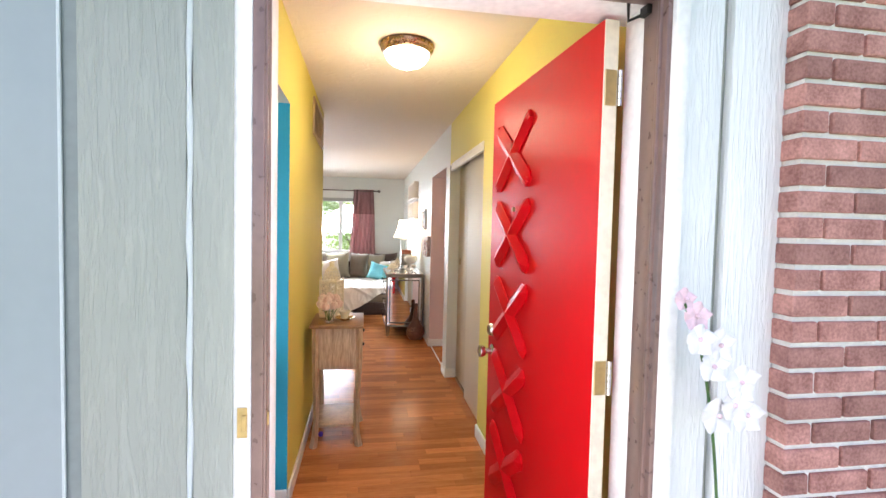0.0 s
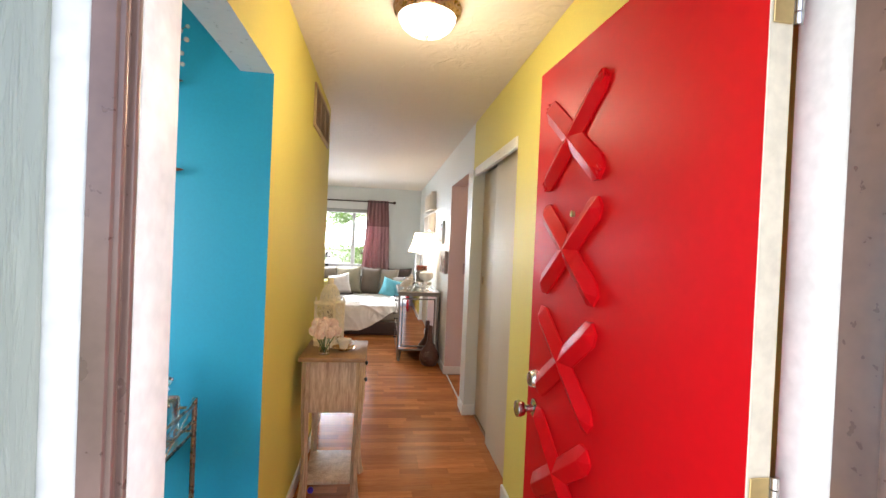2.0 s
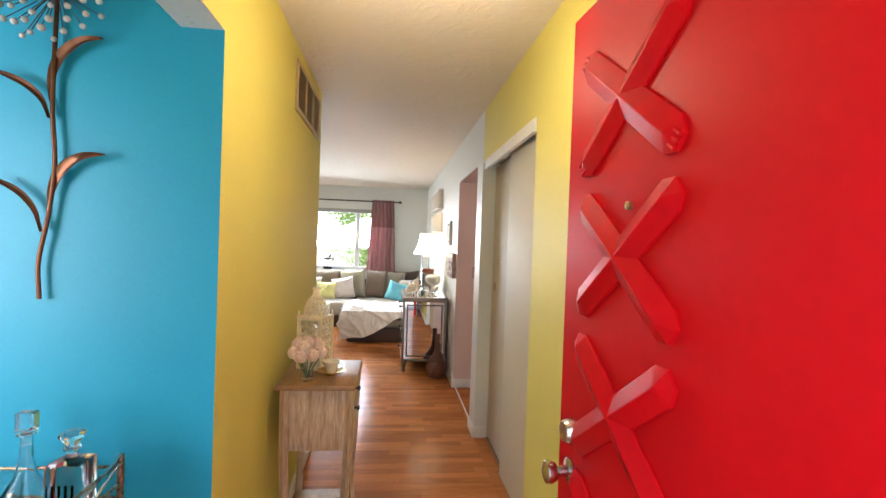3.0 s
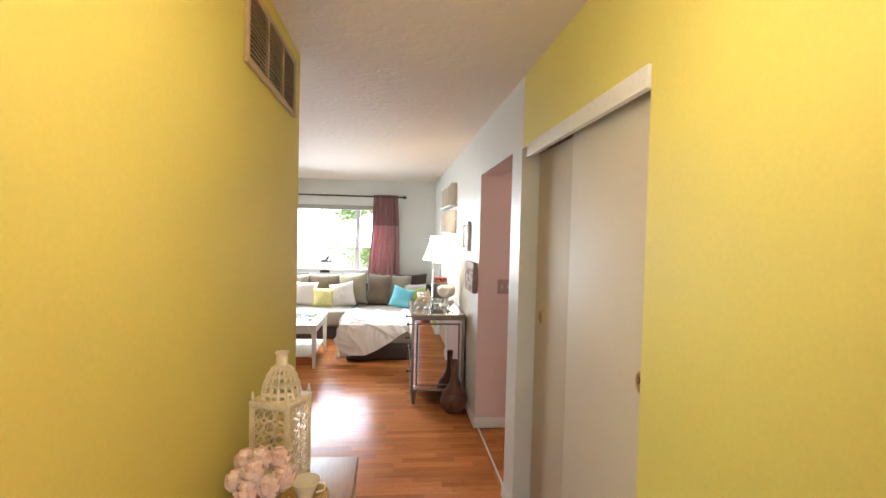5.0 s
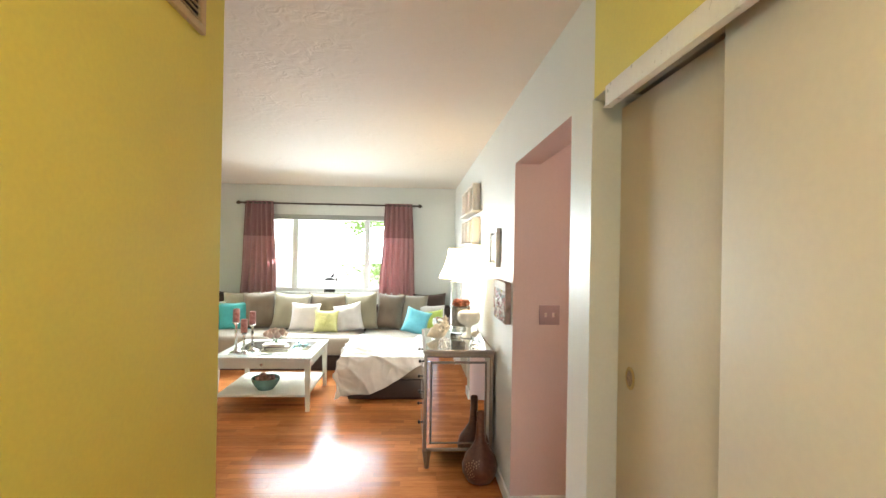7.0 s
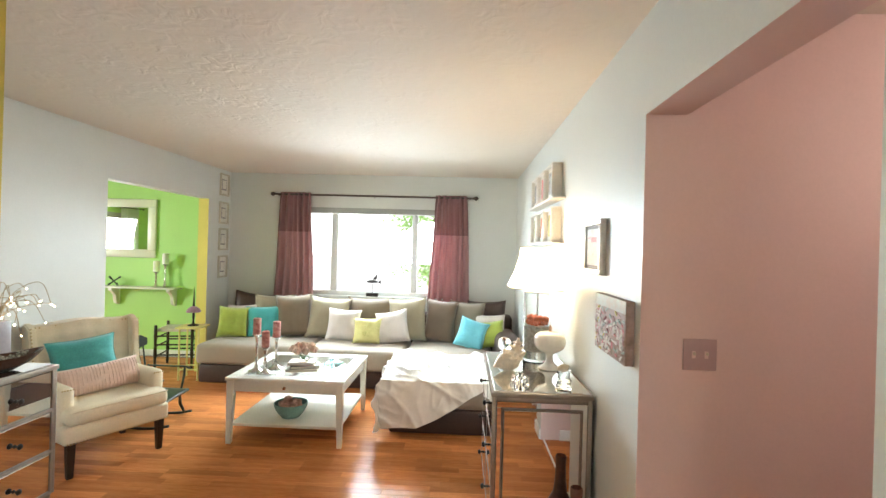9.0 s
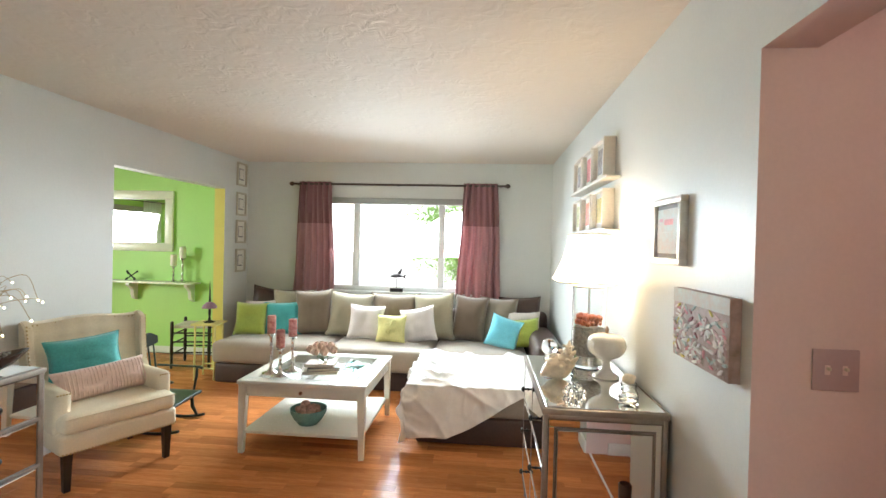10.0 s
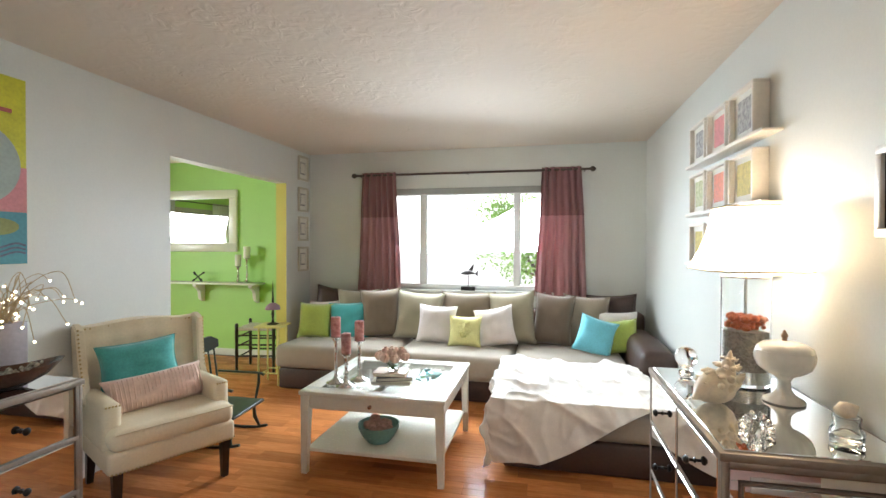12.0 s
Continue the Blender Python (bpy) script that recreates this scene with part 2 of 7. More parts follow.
def prism(bm, outline, y0, y1, axis="y"):
    """An (a, b) outline pushed through along an axis: y takes a, b as x, z; x takes y, z; z takes x, y."""
    put = {"y": lambda a, b, h: (a, h, b), "x": lambda a, b, h: (h, a, b), "z": lambda a, b, h: (a, b, h)}[axis]
    lo = [bm.verts.new(put(a, b, y0)) for a, b in outline]
    hi = [bm.verts.new(put(a, b, y1)) for a, b in outline]
    bm.faces.new(lo)
    bm.faces.new(hi[::-1])
    k = len(outline)
    for i in range(k):
        bm.faces.new((lo[i], hi[i], hi[(i + 1) % k], lo[(i + 1) % k]))
    bmesh.ops.recalc_face_normals(bm, faces=bm.faces[:])


def arc(points, steps=8):
    """A smooth path through points (Catmull-Rom)."""
    p = [Vector(q) for q in points]
    p = [2 * p[0] - p[1]] + p + [2 * p[-1] - p[-2]]
    out = []
    for i in range(1, len(p) - 2):
        for s in range(steps):
            t = s / steps
            out.append(0.5 * ((2 * p[i]) + (p[i + 1] - p[i - 1]) * t + (2 * p[i - 1] - 5 * p[i] + 4 * p[i + 1] - p[i + 2]) * t * t + (3 * p[i] - p[i - 1] - 3 * p[i + 1] + p[i + 2]) * t ** 3))
    return out + [p[-2]]


def part(name, bm, material, parent=None, label="", smooth=None, where=None):
    """Link a bmesh as one mesh object, under a thing or a part when one is given."""
    me = bpy.data.meshes.new(name)
    if smooth is not None:
        for f in bm.faces:
            f.smooth = True
    bm.to_mesh(me)
    bm.free()
    if smooth is not None:
        me.set_sharp_from_angle(angle=radians(smooth))
    for m in material if isinstance(material, (list, tuple)) else [material]:
        me.materials.append(m)
    ob = new(name, me)
    if parent:
        ob.parent = parent
    if where is not None:
        ob.matrix_basis = where
    return tagged(ob, label) if label else ob


def thing(name, m, label, category, group=""):
    """The Empty at a thing's base."""
    ob = new(name)
    ob.empty_display_size = 0.05
    ob.matrix_basis = m
    return tagged(ob, label, category, group)


def make(fn, *a, **k):
    bm = bmesh.new()
    fn(bm, *a, **k)
    return bm


def setting(name, bm, material, label, category, smooth=None):
    return tagged(part(name, bm, material, smooth=smooth), label, category, kind="structure")


# ---- the plan ----
XL, XR, YF, YB, YE, YW, XG, CH = -0.147, 1.014, 2.95, 4.08, 5.95, 11.385, -2.64, 2.42
C0, C1, P0, P1, G0, G1, YG = 4.76, 6.05, 6.26, 7.26, 9.30, 10.87, 11.53
WX0, WX1, WZ0, WZ1 = -1.80, 0.22, 0.895, 1.98

# front wall with the doorway; blue indoors
bm = bmesh.new()
k = {"": 0, "+y": 1, "-y": 2}
for x0, x1, z0, z1 in ((-4.0, -2.6, 0, CH), (-2.6, -1.2, 0, 0.9), (-2.6, -1.2, 2.0, CH), (-1.2, -0.10, 0, CH), (-0.10, 1.05, 2.07, CH), (1.05, 4.2, 0, CH)):
    box(bm, x0, 2.76, z0, x1, YF, z1, mats=k)
setting("wall_front", bm, [M["trim"], M["yellow"], M["siding"]], "front wall with the doorway, painted yellow indoors", "wall")
# hall left: header over the opening to the blue room, then the solid wall
bm = bmesh.new()
box(bm, -0.27, YF, 2.035, XL, YB, CH, mats={"": 0, "-z": 1})
box(bm, -0.27, YB, 0, XL, YE, CH, mats={"": 0, "-y": 2, "+y": 1})
setting("wall_hall_left", bm, [M["yellow"], M["trim"], M["blue"]], "yellow painted hall wall with an opening to the blue room", "wall")
bm = bmesh.new()
box(bm, -4.0, YB, 0, -0.27, YB + 0.12, CH)
box(bm, -4.12, 2.76, 0, -4.0, YB + 0.12, CH)
setting("wall_blue", bm, M["blue"], "turquoise blue painted dining room wall", "wall")
# living room
bm = bmesh.new()
box(bm, XG - 0.12, YE - 0.12, 0, -0.27, YE, CH)
setting("wall_south", bm, M["white_wall"], "white painted living room wall", "wall")
bm = bmesh.new()
k = {"": 0, "-x": 1}
box(bm, XG - 0.12, YE, 0, XG, G0, CH, mats=k)
box(bm, XG - 0.12, G0, 2.03, XG, G1, CH, mats=k)
box(bm, XG - 0.12, G1, 0, XG, YW, CH, mats={"": 0, "-x": 1, "-y": 2})
setting("wall_west", bm, [M["white_wall"], M["green"], M["yellow"]], "white living room wall with a wide opening to the green room", "wall")
bm = bmesh.new()
for x0, x1, z0, z1 in ((XG - 0.12, WX0, 0, CH), (WX0, WX1, 0, WZ0), (WX0, WX1, WZ1, CH), (WX1, XR, 0, CH)):
    box(bm, x0, YW, z0, x1, YW + 0.16, z1)
setting("wall_north", bm, M["white_wall"], "white painted window wall of the living room", "wall")
# right side: yellow to the closet's end, then white
bm = bmesh.new()
k = {"": 0, "+x": 3}
box(bm, XR, YF, 0, XR + 0.15, C0, CH, mats={"": 0, "+y": 1})
box(bm, XR, C0, 2.03, XR + 0.15, C1 - 0.012, CH, mats={"": 0, "-z": 1})
box(bm, XR, C1, 0, XR + 0.15, P0, CH, mats={"": 1, "+y": 2})
box(bm, XR, C1 - 0.012, 2.03, XR + 0.15, C1, CH, mats={"": 1})
box(bm, XR, P0, 2.04, XR + 0.15, P1, CH, mats={"": 1, "-z": 2, "+x": 2})
box(bm, XR, P1, 0, XR + 0.15, YW + 0.16, CH, mats={"": 1, "-y": 2})
setting("wall_east", bm, [M["yellow"], M["white_wall"], M["pink"]], "long wall painted yellow in the hall and white in the living room", "wall")
# closet and pink corridor behind it
for nm, x0, y0, x1, y1 in (("wall_corridor_south", XR + 0.15, C1 - 0.03, 4.2, P0), ("wall_corridor_north", XR + 0.15, P1, 4.2, P1 + 0.12), ("wall_corridor_end", 4.2, C1 - 0.03, 4.32, P1 + 0.12)):
    setting(nm, make(box, x0, y0, 0, x1, y1, CH), M["pink"], "dusty pink painted corridor wall", "wall")
bm = bmesh.new()
box(bm, XR + 0.75, YF, 0, XR + 0.80, C1 - 0.03, CH)
setting("wall_closet", bm, M["trim"], "back wall of the closet", "wall")
# green room
bm = bmesh.new()
box(bm, -6.7, YG, 0, XG - 0.12, YG + 0.12, CH)
setting("wall_green", bm, M["green"], "lime green painted end wall of the next room", "wall")
bm = bmesh.new()
for y0, y1, z0, z1 in ((6.9, 8.05, 0, CH), (8.05, 9.75, 0, 0.9), (8.05, 9.75, 2.0, CH), (9.75, YG, 0, CH)):
    box(bm, -6.7, y0, z0, -6.55, y1, z1)
box(bm, -6.7, 6.8, 0, XG - 0.12, 6.9, CH)
setting("wall_green_west", bm, M["green"], "lime green painted window wall of the next room", "wall")

bm = bmesh.new()
box(bm, -6.7, 2.76, CH, 4.32, YG + 0.12, CH + 0.12)
setting("ceiling", bm, M["ceiling"], "cream ceiling with stamped plaster texture", "ceiling")
bm = bmesh.new()
box(bm, -6.7, 2.60, -0.16, 4.32, YG + 0.12, -0.004)
floor = setting("floor", bm, M["floor_gap"], "glossy orange wood laminate floor in narrow strips", "floor")

# outdoors
bm = bmesh.new()
bmesh.ops.create_grid(bm, x_segments=40, y_segments=40, size=1500)
for v in bm.verts:
    v.co.z = -0.35
setting("ground", bm, M["grass"], "mown green lawn around the house", "ground")
bm = bmesh.new()
box(bm, -3.5, -0.6, -0.34, 3.5, 2.60, -0.06, 0.01)
setting("porch", bm, M["concrete"], "gray concrete porch slab", "porch")
# unseen roof; its eave is added to dim the porch
bm = bmesh.new()
box(bm, -6.9, 2.35, CH + 0.14, 4.5, 2.9, CH + 0.24)
box(bm, -6.9, 2.9, CH + 0.14, 4.5, 12.3, CH + 0.4)
setting("roof", bm, M["smooth_gray"], "unseen low roof of the house, eave added to shade the porch", "roof")

# baseboards
def baseboard(name, *runs):
    b = bmesh.new()
    for x0, y0, x1, y1 in runs:
        box(b, x0, y0, 0, x1, y1, 0.085, 0.004)
    setting(name, b, M["trim"], "white painted baseboard", "baseboard", 30)


T = 0.014
baseboard("baseboard", (XL, YB, XL + T, YE), (-0.27, YE, XL + T, YE + T), (-4.0, YB - T, XL, YB))
baseboard("baseboard", (XR - T, YF, XR, C0), (XR - T, C1 - T, XR, P0), (XR, C1 - T, XR + 0.09, C1))
baseboard("baseboard", (XR - T, P1 - T, XR, YW), (XR, P1 - T, 4.2, P1), (XR + 0.15, P0, 4.2, P0 + T))
baseboard("baseboard", (XG, YW - T, XR - T, YW), (XG, YE, XG + T, G0), (XG, G1, XG + T, YW - T), (-6.55, YG - T, XG - 0.12, YG))

# ---- more materials ----
M.update({
    "red": surface("red_door_paint", (0.60, 0.004, 0.008), 0.42, gloss=0.10, vary=0.06, scale=3, grain=40, bump=0.04),
    "cream_edge": surface("chipped_cream_paint", (0.60, 0.53, 0.42), 0.5, vary=0.15, scale=8, grain=40, bump=0.3),
    "brass": surface("dull_brass", (0.55, 0.40, 0.18), 0.35, 0.9, vary=0.12, scale=10, grain=60, bump=0.05),
    "chrome": surface("brushed_nickel", (0.62, 0.60, 0.58), 0.22, 1.0, vary=0.06, scale=10, grain=60, bump=0.0),
    "silver": surface("silver_leaf_trim", (0.31, 0.265, 0.225), 0.45, 0.7, vary=0.12, scale=8, grain=50, bump=0.06),
    "mirror": mirror_mat("bevelled_mirror"),
    "black_metal": surface("black_metal", (0.02, 0.018, 0.016), 0.4, 0.5, vary=0.1, scale=10),
    "iron": surface("dark_iron", (0.09, 0.07, 0.06), 0.4, 0.6, vary=0.15, scale=10),
    "bronze": surface("bronze_metal", (0.34, 0.23, 0.16), 0.28, 0.9, vary=0.15, scale=10, grain=60),
    "copper": surface("copper_stem", (0.20, 0.080, 0.045), 0.38, 0.85, vary=0.2, scale=12, grain=60),
    "driftwood": surface("washed_driftwood", (0.42, 0.26, 0.16), 0.6, vary=0.22, scale=4, grain=26, bump=0.25, stretch=(6, 6, 0.7), second=(0.68, 0.51, 0.36)),
    "wood_top": surface("stained_wood_top", (0.26, 0.135, 0.06), 0.45, vary=0.2, scale=4, grain=26, bump=0.1, stretch=(6, 0.7, 6), second=(0.38, 0.21, 0.10)),
    "cream_metal": surface("cream_painted_metal", (0.72, 0.62, 0.44), 0.5, vary=0.12, scale=20, grain=60, bump=0.1),
    "glass_clear": glass_mat("clear_glass", (0.97, 0.99, 0.99), 0.02),
    "pearl": surface("pale_glass_bead", (0.60, 0.54, 0.53), 0.12, vary=0.15, scale=60, coat=0.6),
    "crystal": glass_mat("cut_crystal", (0.98, 0.98, 1), 0.0, 1.52),
    "aqua_glass": glass_mat("aqua_glass", (0.65, 0.9, 0.92), 0.08),
    "milk": surface("white_milk_glass", (0.80, 0.76, 0.70), 0.2, vary=0.03, scale=5, bump=0.02),
    "china": surface("ivory_china", (0.78, 0.70, 0.55), 0.2, vary=0.05, scale=8, bump=0.0),
    "gold": surface("gilt_rim", (0.65, 0.42, 0.14), 0.25, 0.9, vary=0.1, scale=20),
    "rose": surface("pale_pink_petals", (0.94, 0.60, 0.48), 0.6, vary=0.15, scale=25, grain=60, second=(0.94, 0.80, 0.67), sheen=0.2),
    "stem": surface("green_stem", (0.07, 0.16, 0.04), 0.5, vary=0.2, scale=15),
    "taupe": surface("taupe_microfibre", (0.20, 0.148, 0.10), 0.85, vary=0.1, scale=5, grain=120, bump=0.15, sheen=0.3),
    "tan": surface("tan_microfibre", (0.31, 0.255, 0.195), 0.85, vary=0.1, scale=5, grain=120, bump=0.15, sheen=0.3),
    "sage": surface("beige_linen", (0.34, 0.295, 0.205), 0.9, vary=0.1, scale=5, grain=150, bump=0.2, sheen=0.2),
    "umber": surface("brown_microfibre", (0.165, 0.115, 0.08), 0.85, vary=0.12, scale=5, grain=120, bump=0.15, sheen=0.3),
    "choc": surface("chocolate_leatherette", (0.060, 0.032, 0.024), 0.5, vary=0.2, scale=5, grain=60, bump=0.15),
    "lime": surface("lime_velvet", (0.42, 0.52, 0.10), 0.8, vary=0.15, scale=6, grain=100, bump=0.15, sheen=0.4),
    "aqua": surface("aqua_velvet", (0.07, 0.44, 0.46), 0.8, vary=0.12, scale=6, grain=100, bump=0.15, sheen=0.3),
    "cyan": surface("sky_blue_velvet", (0.18, 0.60, 0.74), 0.8, vary=0.12, scale=6, grain=100, bump=0.15, sheen=0.3),
    "teal": surface("teal_suede", (0.075, 0.39, 0.37), 0.85, vary=0.18, scale=6, grain=90, bump=0.2, sheen=0.3),
    "white_cloth": surface("white_cotton", (0.70, 0.64, 0.62), 0.9, vary=0.06, scale=6, grain=120, bump=0.2, sheen=0.2),
    "yellow_cloth": surface("lemon_cotton", (0.70, 0.66, 0.30), 0.9, vary=0.1, scale=10, grain=90, bump=0.2),
    "throw": surface("white_plush_throw", (0.80, 0.76, 0.72), 0.95, vary=0.06, scale=14, grain=160, bump=0.45, depth=0.004, sheen=0.5),
    "blush": surface("blush_ruched_cloth", (0.80, 0.58, 0.49), 0.8, vary=0.08, scale=8, grain=60, bump=0.2, sheen=0.3),
    "cream_leather": surface("cream_leather", (0.80, 0.70, 0.52), 0.42, vary=0.06, scale=5, grain=80, bump=0.12),
    "ebony": surface("dark_stained_leg", (0.022, 0.014, 0.010), 0.35, vary=0.2, scale=6),
    "dark_green": surface("dark_green_black_paint", (0.02, 0.03, 0.026), 0.35, vary=0.25, scale=6, grain=30),
    "table_white": surface("white_lacquer", (0.78, 0.77, 0.70), 0.25, vary=0.03, scale=4, bump=0.02),
    "celadon": surface("celadon_glaze", (0.20, 0.38, 0.34), 0.25, vary=0.15, scale=10, grain=60),
    "pebble": surface("pinkish_potpourri", (0.45, 0.28, 0.23), 0.8, vary=0.3, scale=20, grain=60, bump=0.4),
    "candle_pink": surface("pink_shell_candle", (0.62, 0.20, 0.20), 0.5, vary=0.3, scale=30, grain=70, second=(0.76, 0.42, 0.38), bump=0.3),
    "candle_white": surface("white_wax", (0.80, 0.77, 0.68), 0.5, vary=0.04),
    "book_red": surface("red_book_cloth", (0.38, 0.09, 0.07), 0.6, vary=0.1),
    "book_black": surface("black_book_cloth", (0.03, 0.03, 0.035), 0.5, vary=0.1),
    "book_tan": surface("tan_book_cloth", (0.48, 0.34, 0.24), 0.6, vary=0.1),
    "paper": surface("page_paper", (0.72, 0.68, 0.58), 0.8, vary=0.06, grain=200),
    "mauve": sheer_mat("mauve_satin", (0.45, 0.235, 0.24), 0.34),
    "plum": sheer_mat("plum_satin", (0.235, 0.10, 0.105), 0.12),
    "sheer": sheer_mat("white_sheer", (0.85, 0.87, 0.85), 0.5),
    "shade": glow_mat("lit_lamp_shade", (1, 0.82, 0.56), 2.4),
    "bowl_glow": glow_mat("lit_frosted_glass", (1, 0.86, 0.66), 3.6),
    "led": glow_mat("lit_led_bulb", (1, 0.80, 0.5), 7),
    "shells": surface("gray_shell_fill", (0.42, 0.37, 0.32), 0.6, vary=0.4, scale=60, grain=120, bump=0.8, depth=0.006),
    "coral": surface("orange_coral", (0.68, 0.16, 0.06), 0.6, vary=0.25, scale=40, bump=0.4),
    "seashell": surface("ivory_seashell", (0.82, 0.69, 0.52), 0.4, vary=0.15, scale=18, grain=60, bump=0.3),
    "gourd": surface("brown_gourd", (0.12, 0.040, 0.025), 0.32, vary=0.25, scale=5, grain=40, second=(0.18, 0.07, 0.04)),
    "gourd_dots": surface("tan_carving", (0.42, 0.27, 0.17), 0.6, vary=0.15, scale=10),
    "plate_pink": surface("mauve_switch_plate", (0.42, 0.30, 0.30), 0.35, vary=0.04),
    "mat_white": surface("white_mat_board", (0.76, 0.74, 0.68), 0.8, vary=0.03),
    "frame_cream": surface("cream_frame_paint", (0.52, 0.48, 0.38), 0.5, vary=0.08),
    "frame_white": surface("white_frame_paint", (0.74, 0.70, 0.64), 0.45, vary=0.05),
    "frame_silver": surface("silver_frame", (0.74, 0.72, 0.69), 0.36, 0.25, vary=0.1, scale=20),
    "frame_dark": surface("dark_brown_mat", (0.06, 0.035, 0.025), 0.6, vary=0.1),
    "sand": surface("faded_beach_print", (0.62, 0.50, 0.43), 0.6, vary=0.2, scale=14, second=(0.48, 0.54, 0.52)),
    "print_gray": surface("gray_print", (0.22, 0.20, 0.20), 0.7, vary=0.5, scale=40, second=(0.55, 0.52, 0.50)),
    "print_pink": surface("pink_print", (0.66, 0.25, 0.24), 0.7, vary=0.15, scale=30),
    "print_green": surface("green_print", (0.34, 0.38, 0.14), 0.7, vary=0.3, scale=40, second=(0.62, 0.60, 0.40)),
    "print_gold": surface("golden_print", (0.50, 0.40, 0.10), 0.7, vary=0.3, scale=40),
    "floral": surface("floral_impasto", (0.33, 0.24, 0.19), 0.6, vary=0.25, scale=9, grain=40, bump=0.6, depth=0.004, second=(0.50, 0.36, 0.33)),
    "petal": surface("dusty_pink_impasto", (0.55, 0.36, 0.35), 0.6, vary=0.25, scale=30, bump=0.5),
    "petal_dark": surface("maroon_impasto", (0.20, 0.05, 0.06), 0.6, vary=0.25, scale=30, bump=0.5),
    "art_yellow": surface("chartreuse_paint", (0.52, 0.50, 0.03), 0.6, vary=0.15, scale=8),
    "art_gray": surface("blue_gray_paint", (0.36, 0.43, 0.40), 0.6, vary=0.1, scale=8),
    "art_pink": surface("rose_paint", (0.60, 0.24, 0.26), 0.6, vary=0.12, scale=8),
    "art_blue": surface("sea_blue_paint", (0.08, 0.29, 0.35), 0.6, vary=0.15, scale=8),
    "art_olive": surface("olive_paint", (0.26, 0.30, 0.10), 0.6, vary=0.15, scale=8),
    "art_wave": surface("slate_paint", (0.13, 0.17, 0.24), 0.6, vary=0.2, scale=8),
    "yellow_table": surface("pale_yellow_paint", (0.72, 0.66, 0.26), 0.45, vary=0.08, scale=8),
    "rush": surface("pale_woven_rush", (0.60, 0.55, 0.50), 0.85, vary=0.15, scale=30, grain=90, bump=0.4),
    "tiffany": glow_mat("stained_glass_shade", (0.30, 0.17, 0.22), 0.10, (0.24, 0.14, 0.19)),
    "vase_gray": surface("mauve_gray_ceramic", (0.30, 0.27, 0.30), 0.35, vary=0.1, scale=6),
    "twig": surface("tan_twig", (0.45, 0.35, 0.20), 0.6, vary=0.15, scale=20),
    "dark_bowl": surface("dark_lacquer_bowl", (0.055, 0.028, 0.02), 0.2, vary=0.3, scale=10),
    "mosaic": surface("mosaic_glass", (0.16, 0.16, 0.13), 0.15, 0.3, vary=0.6, scale=60, second=(0.55, 0.55, 0.48)),
    "orchid": surface("white_orchid_petal", (0.85, 0.82, 0.82), 0.6, vary=0.05, scale=20),
    "orchid_pink": surface("pink_orchid_petal", (0.84, 0.60, 0.66), 0.6, vary=0.15, scale=30),
    "leaf": sheer_mat("sunlit_leaf", (0.25, 0.42, 0.09), 0.45),
    "bark": surface("gray_bark", (0.16, 0.12, 0.09), 0.9, vary=0.3, scale=8, bump=0.5),
    "caulk": surface("pale_caulk", (0.62, 0.66, 0.66), 0.35, vary=0.05, scale=10),
    "purple": surface("purple_rubber", (0.10, 0.03, 0.45), 0.35, vary=0.1),
    "fishy": surface("dark_pewter", (0.035, 0.032, 0.03), 0.4, 0.5, vary=0.2, scale=20),
    "sky_white": glow_mat("bright_sky_sheet", (0.97, 1.0, 1.0), 1.9),
})


def bx(*a, **k):
    return make(box, *a, **k)


def bar(bm, p, q, w, d):
    """A straight square bar from p to q."""
    tube(bm, [p, q], [w * 0.7071] * 2, 4, d / w)


# ---- front entrance ----
bm = bmesh.new()
box(bm, -0.369, 2.735, -0.05, -0.156, 2.775, 2.5, 0.004)
box(bm, -0.144, 2.735, -0.05, -0.061, 2.775, 2.5, 0.004)
setting("wall_siding_left", bm, M["siding"], "gray-green grained wood siding beside the door", "wall", 30)
bm = bmesh.new()
tube(bm, [(-0.150 + 0.0015 * math.sin(i * 1.7), 2.738, -0.05 + i * 0.085) for i in range(31)], [0.0065 + 0.0015 * math.sin(i * 2.3) for i in range(31)], 8)
tube(bm, [(-0.408, 2.749, -0.05 + i * 0.25) for i in range(11)], 0.004, 6)
setting("trim_caulk", bm, M["caulk"], "pale caulk bead between the siding boards", "trim", 60)
setting("wall_siding_panel", bx(-1.25, 2.748, -0.05, -0.408, 2.762, 2.5), M["smooth_gray"], "smooth blue-gray painted panel of the porch", "wall")
# the recess's shadow is put into this strip's darker gray
setting("trim_reveal", bx(-0.4075, 2.754, -0.05, -0.3695, 2.7596, 2.5), M["dark_reveal"], "gray reveal beside the siding board, darkened as if shaded", "trim")
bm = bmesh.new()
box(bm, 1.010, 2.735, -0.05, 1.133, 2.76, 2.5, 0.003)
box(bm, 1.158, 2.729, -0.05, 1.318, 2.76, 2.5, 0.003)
setting("wall_siding_right", bm, M["glare_siding"], "siding boards between door and brick, whitened for glare", "wall", 30)
bm = bmesh.new()
box(bm, -0.100, 2.765, 0, -0.062, 2.945, 2.07, 0.003)
box(bm, -0.062, 2.742, 0, -0.022, 2.90, 2.07, 0.003)
box(bm, -0.022, 2.79, 0, 0.006, 2.888, 2.07, 0.003)
box(bm, 0.966, 2.82, 0, 1.008, 2.925, 2.07, 0.003)
box(bm, 0.972, 2.700, 0, 1.010, 2.82, 2.07, 0.003)
box(bm, -0.053, 2.742, 2.05, 1.010, 2.965, 2.12, 0.003)
setting("door_frame", bm, M["worn_trim"], "chipped white door frame", "door frame", 30)
bm = bmesh.new()
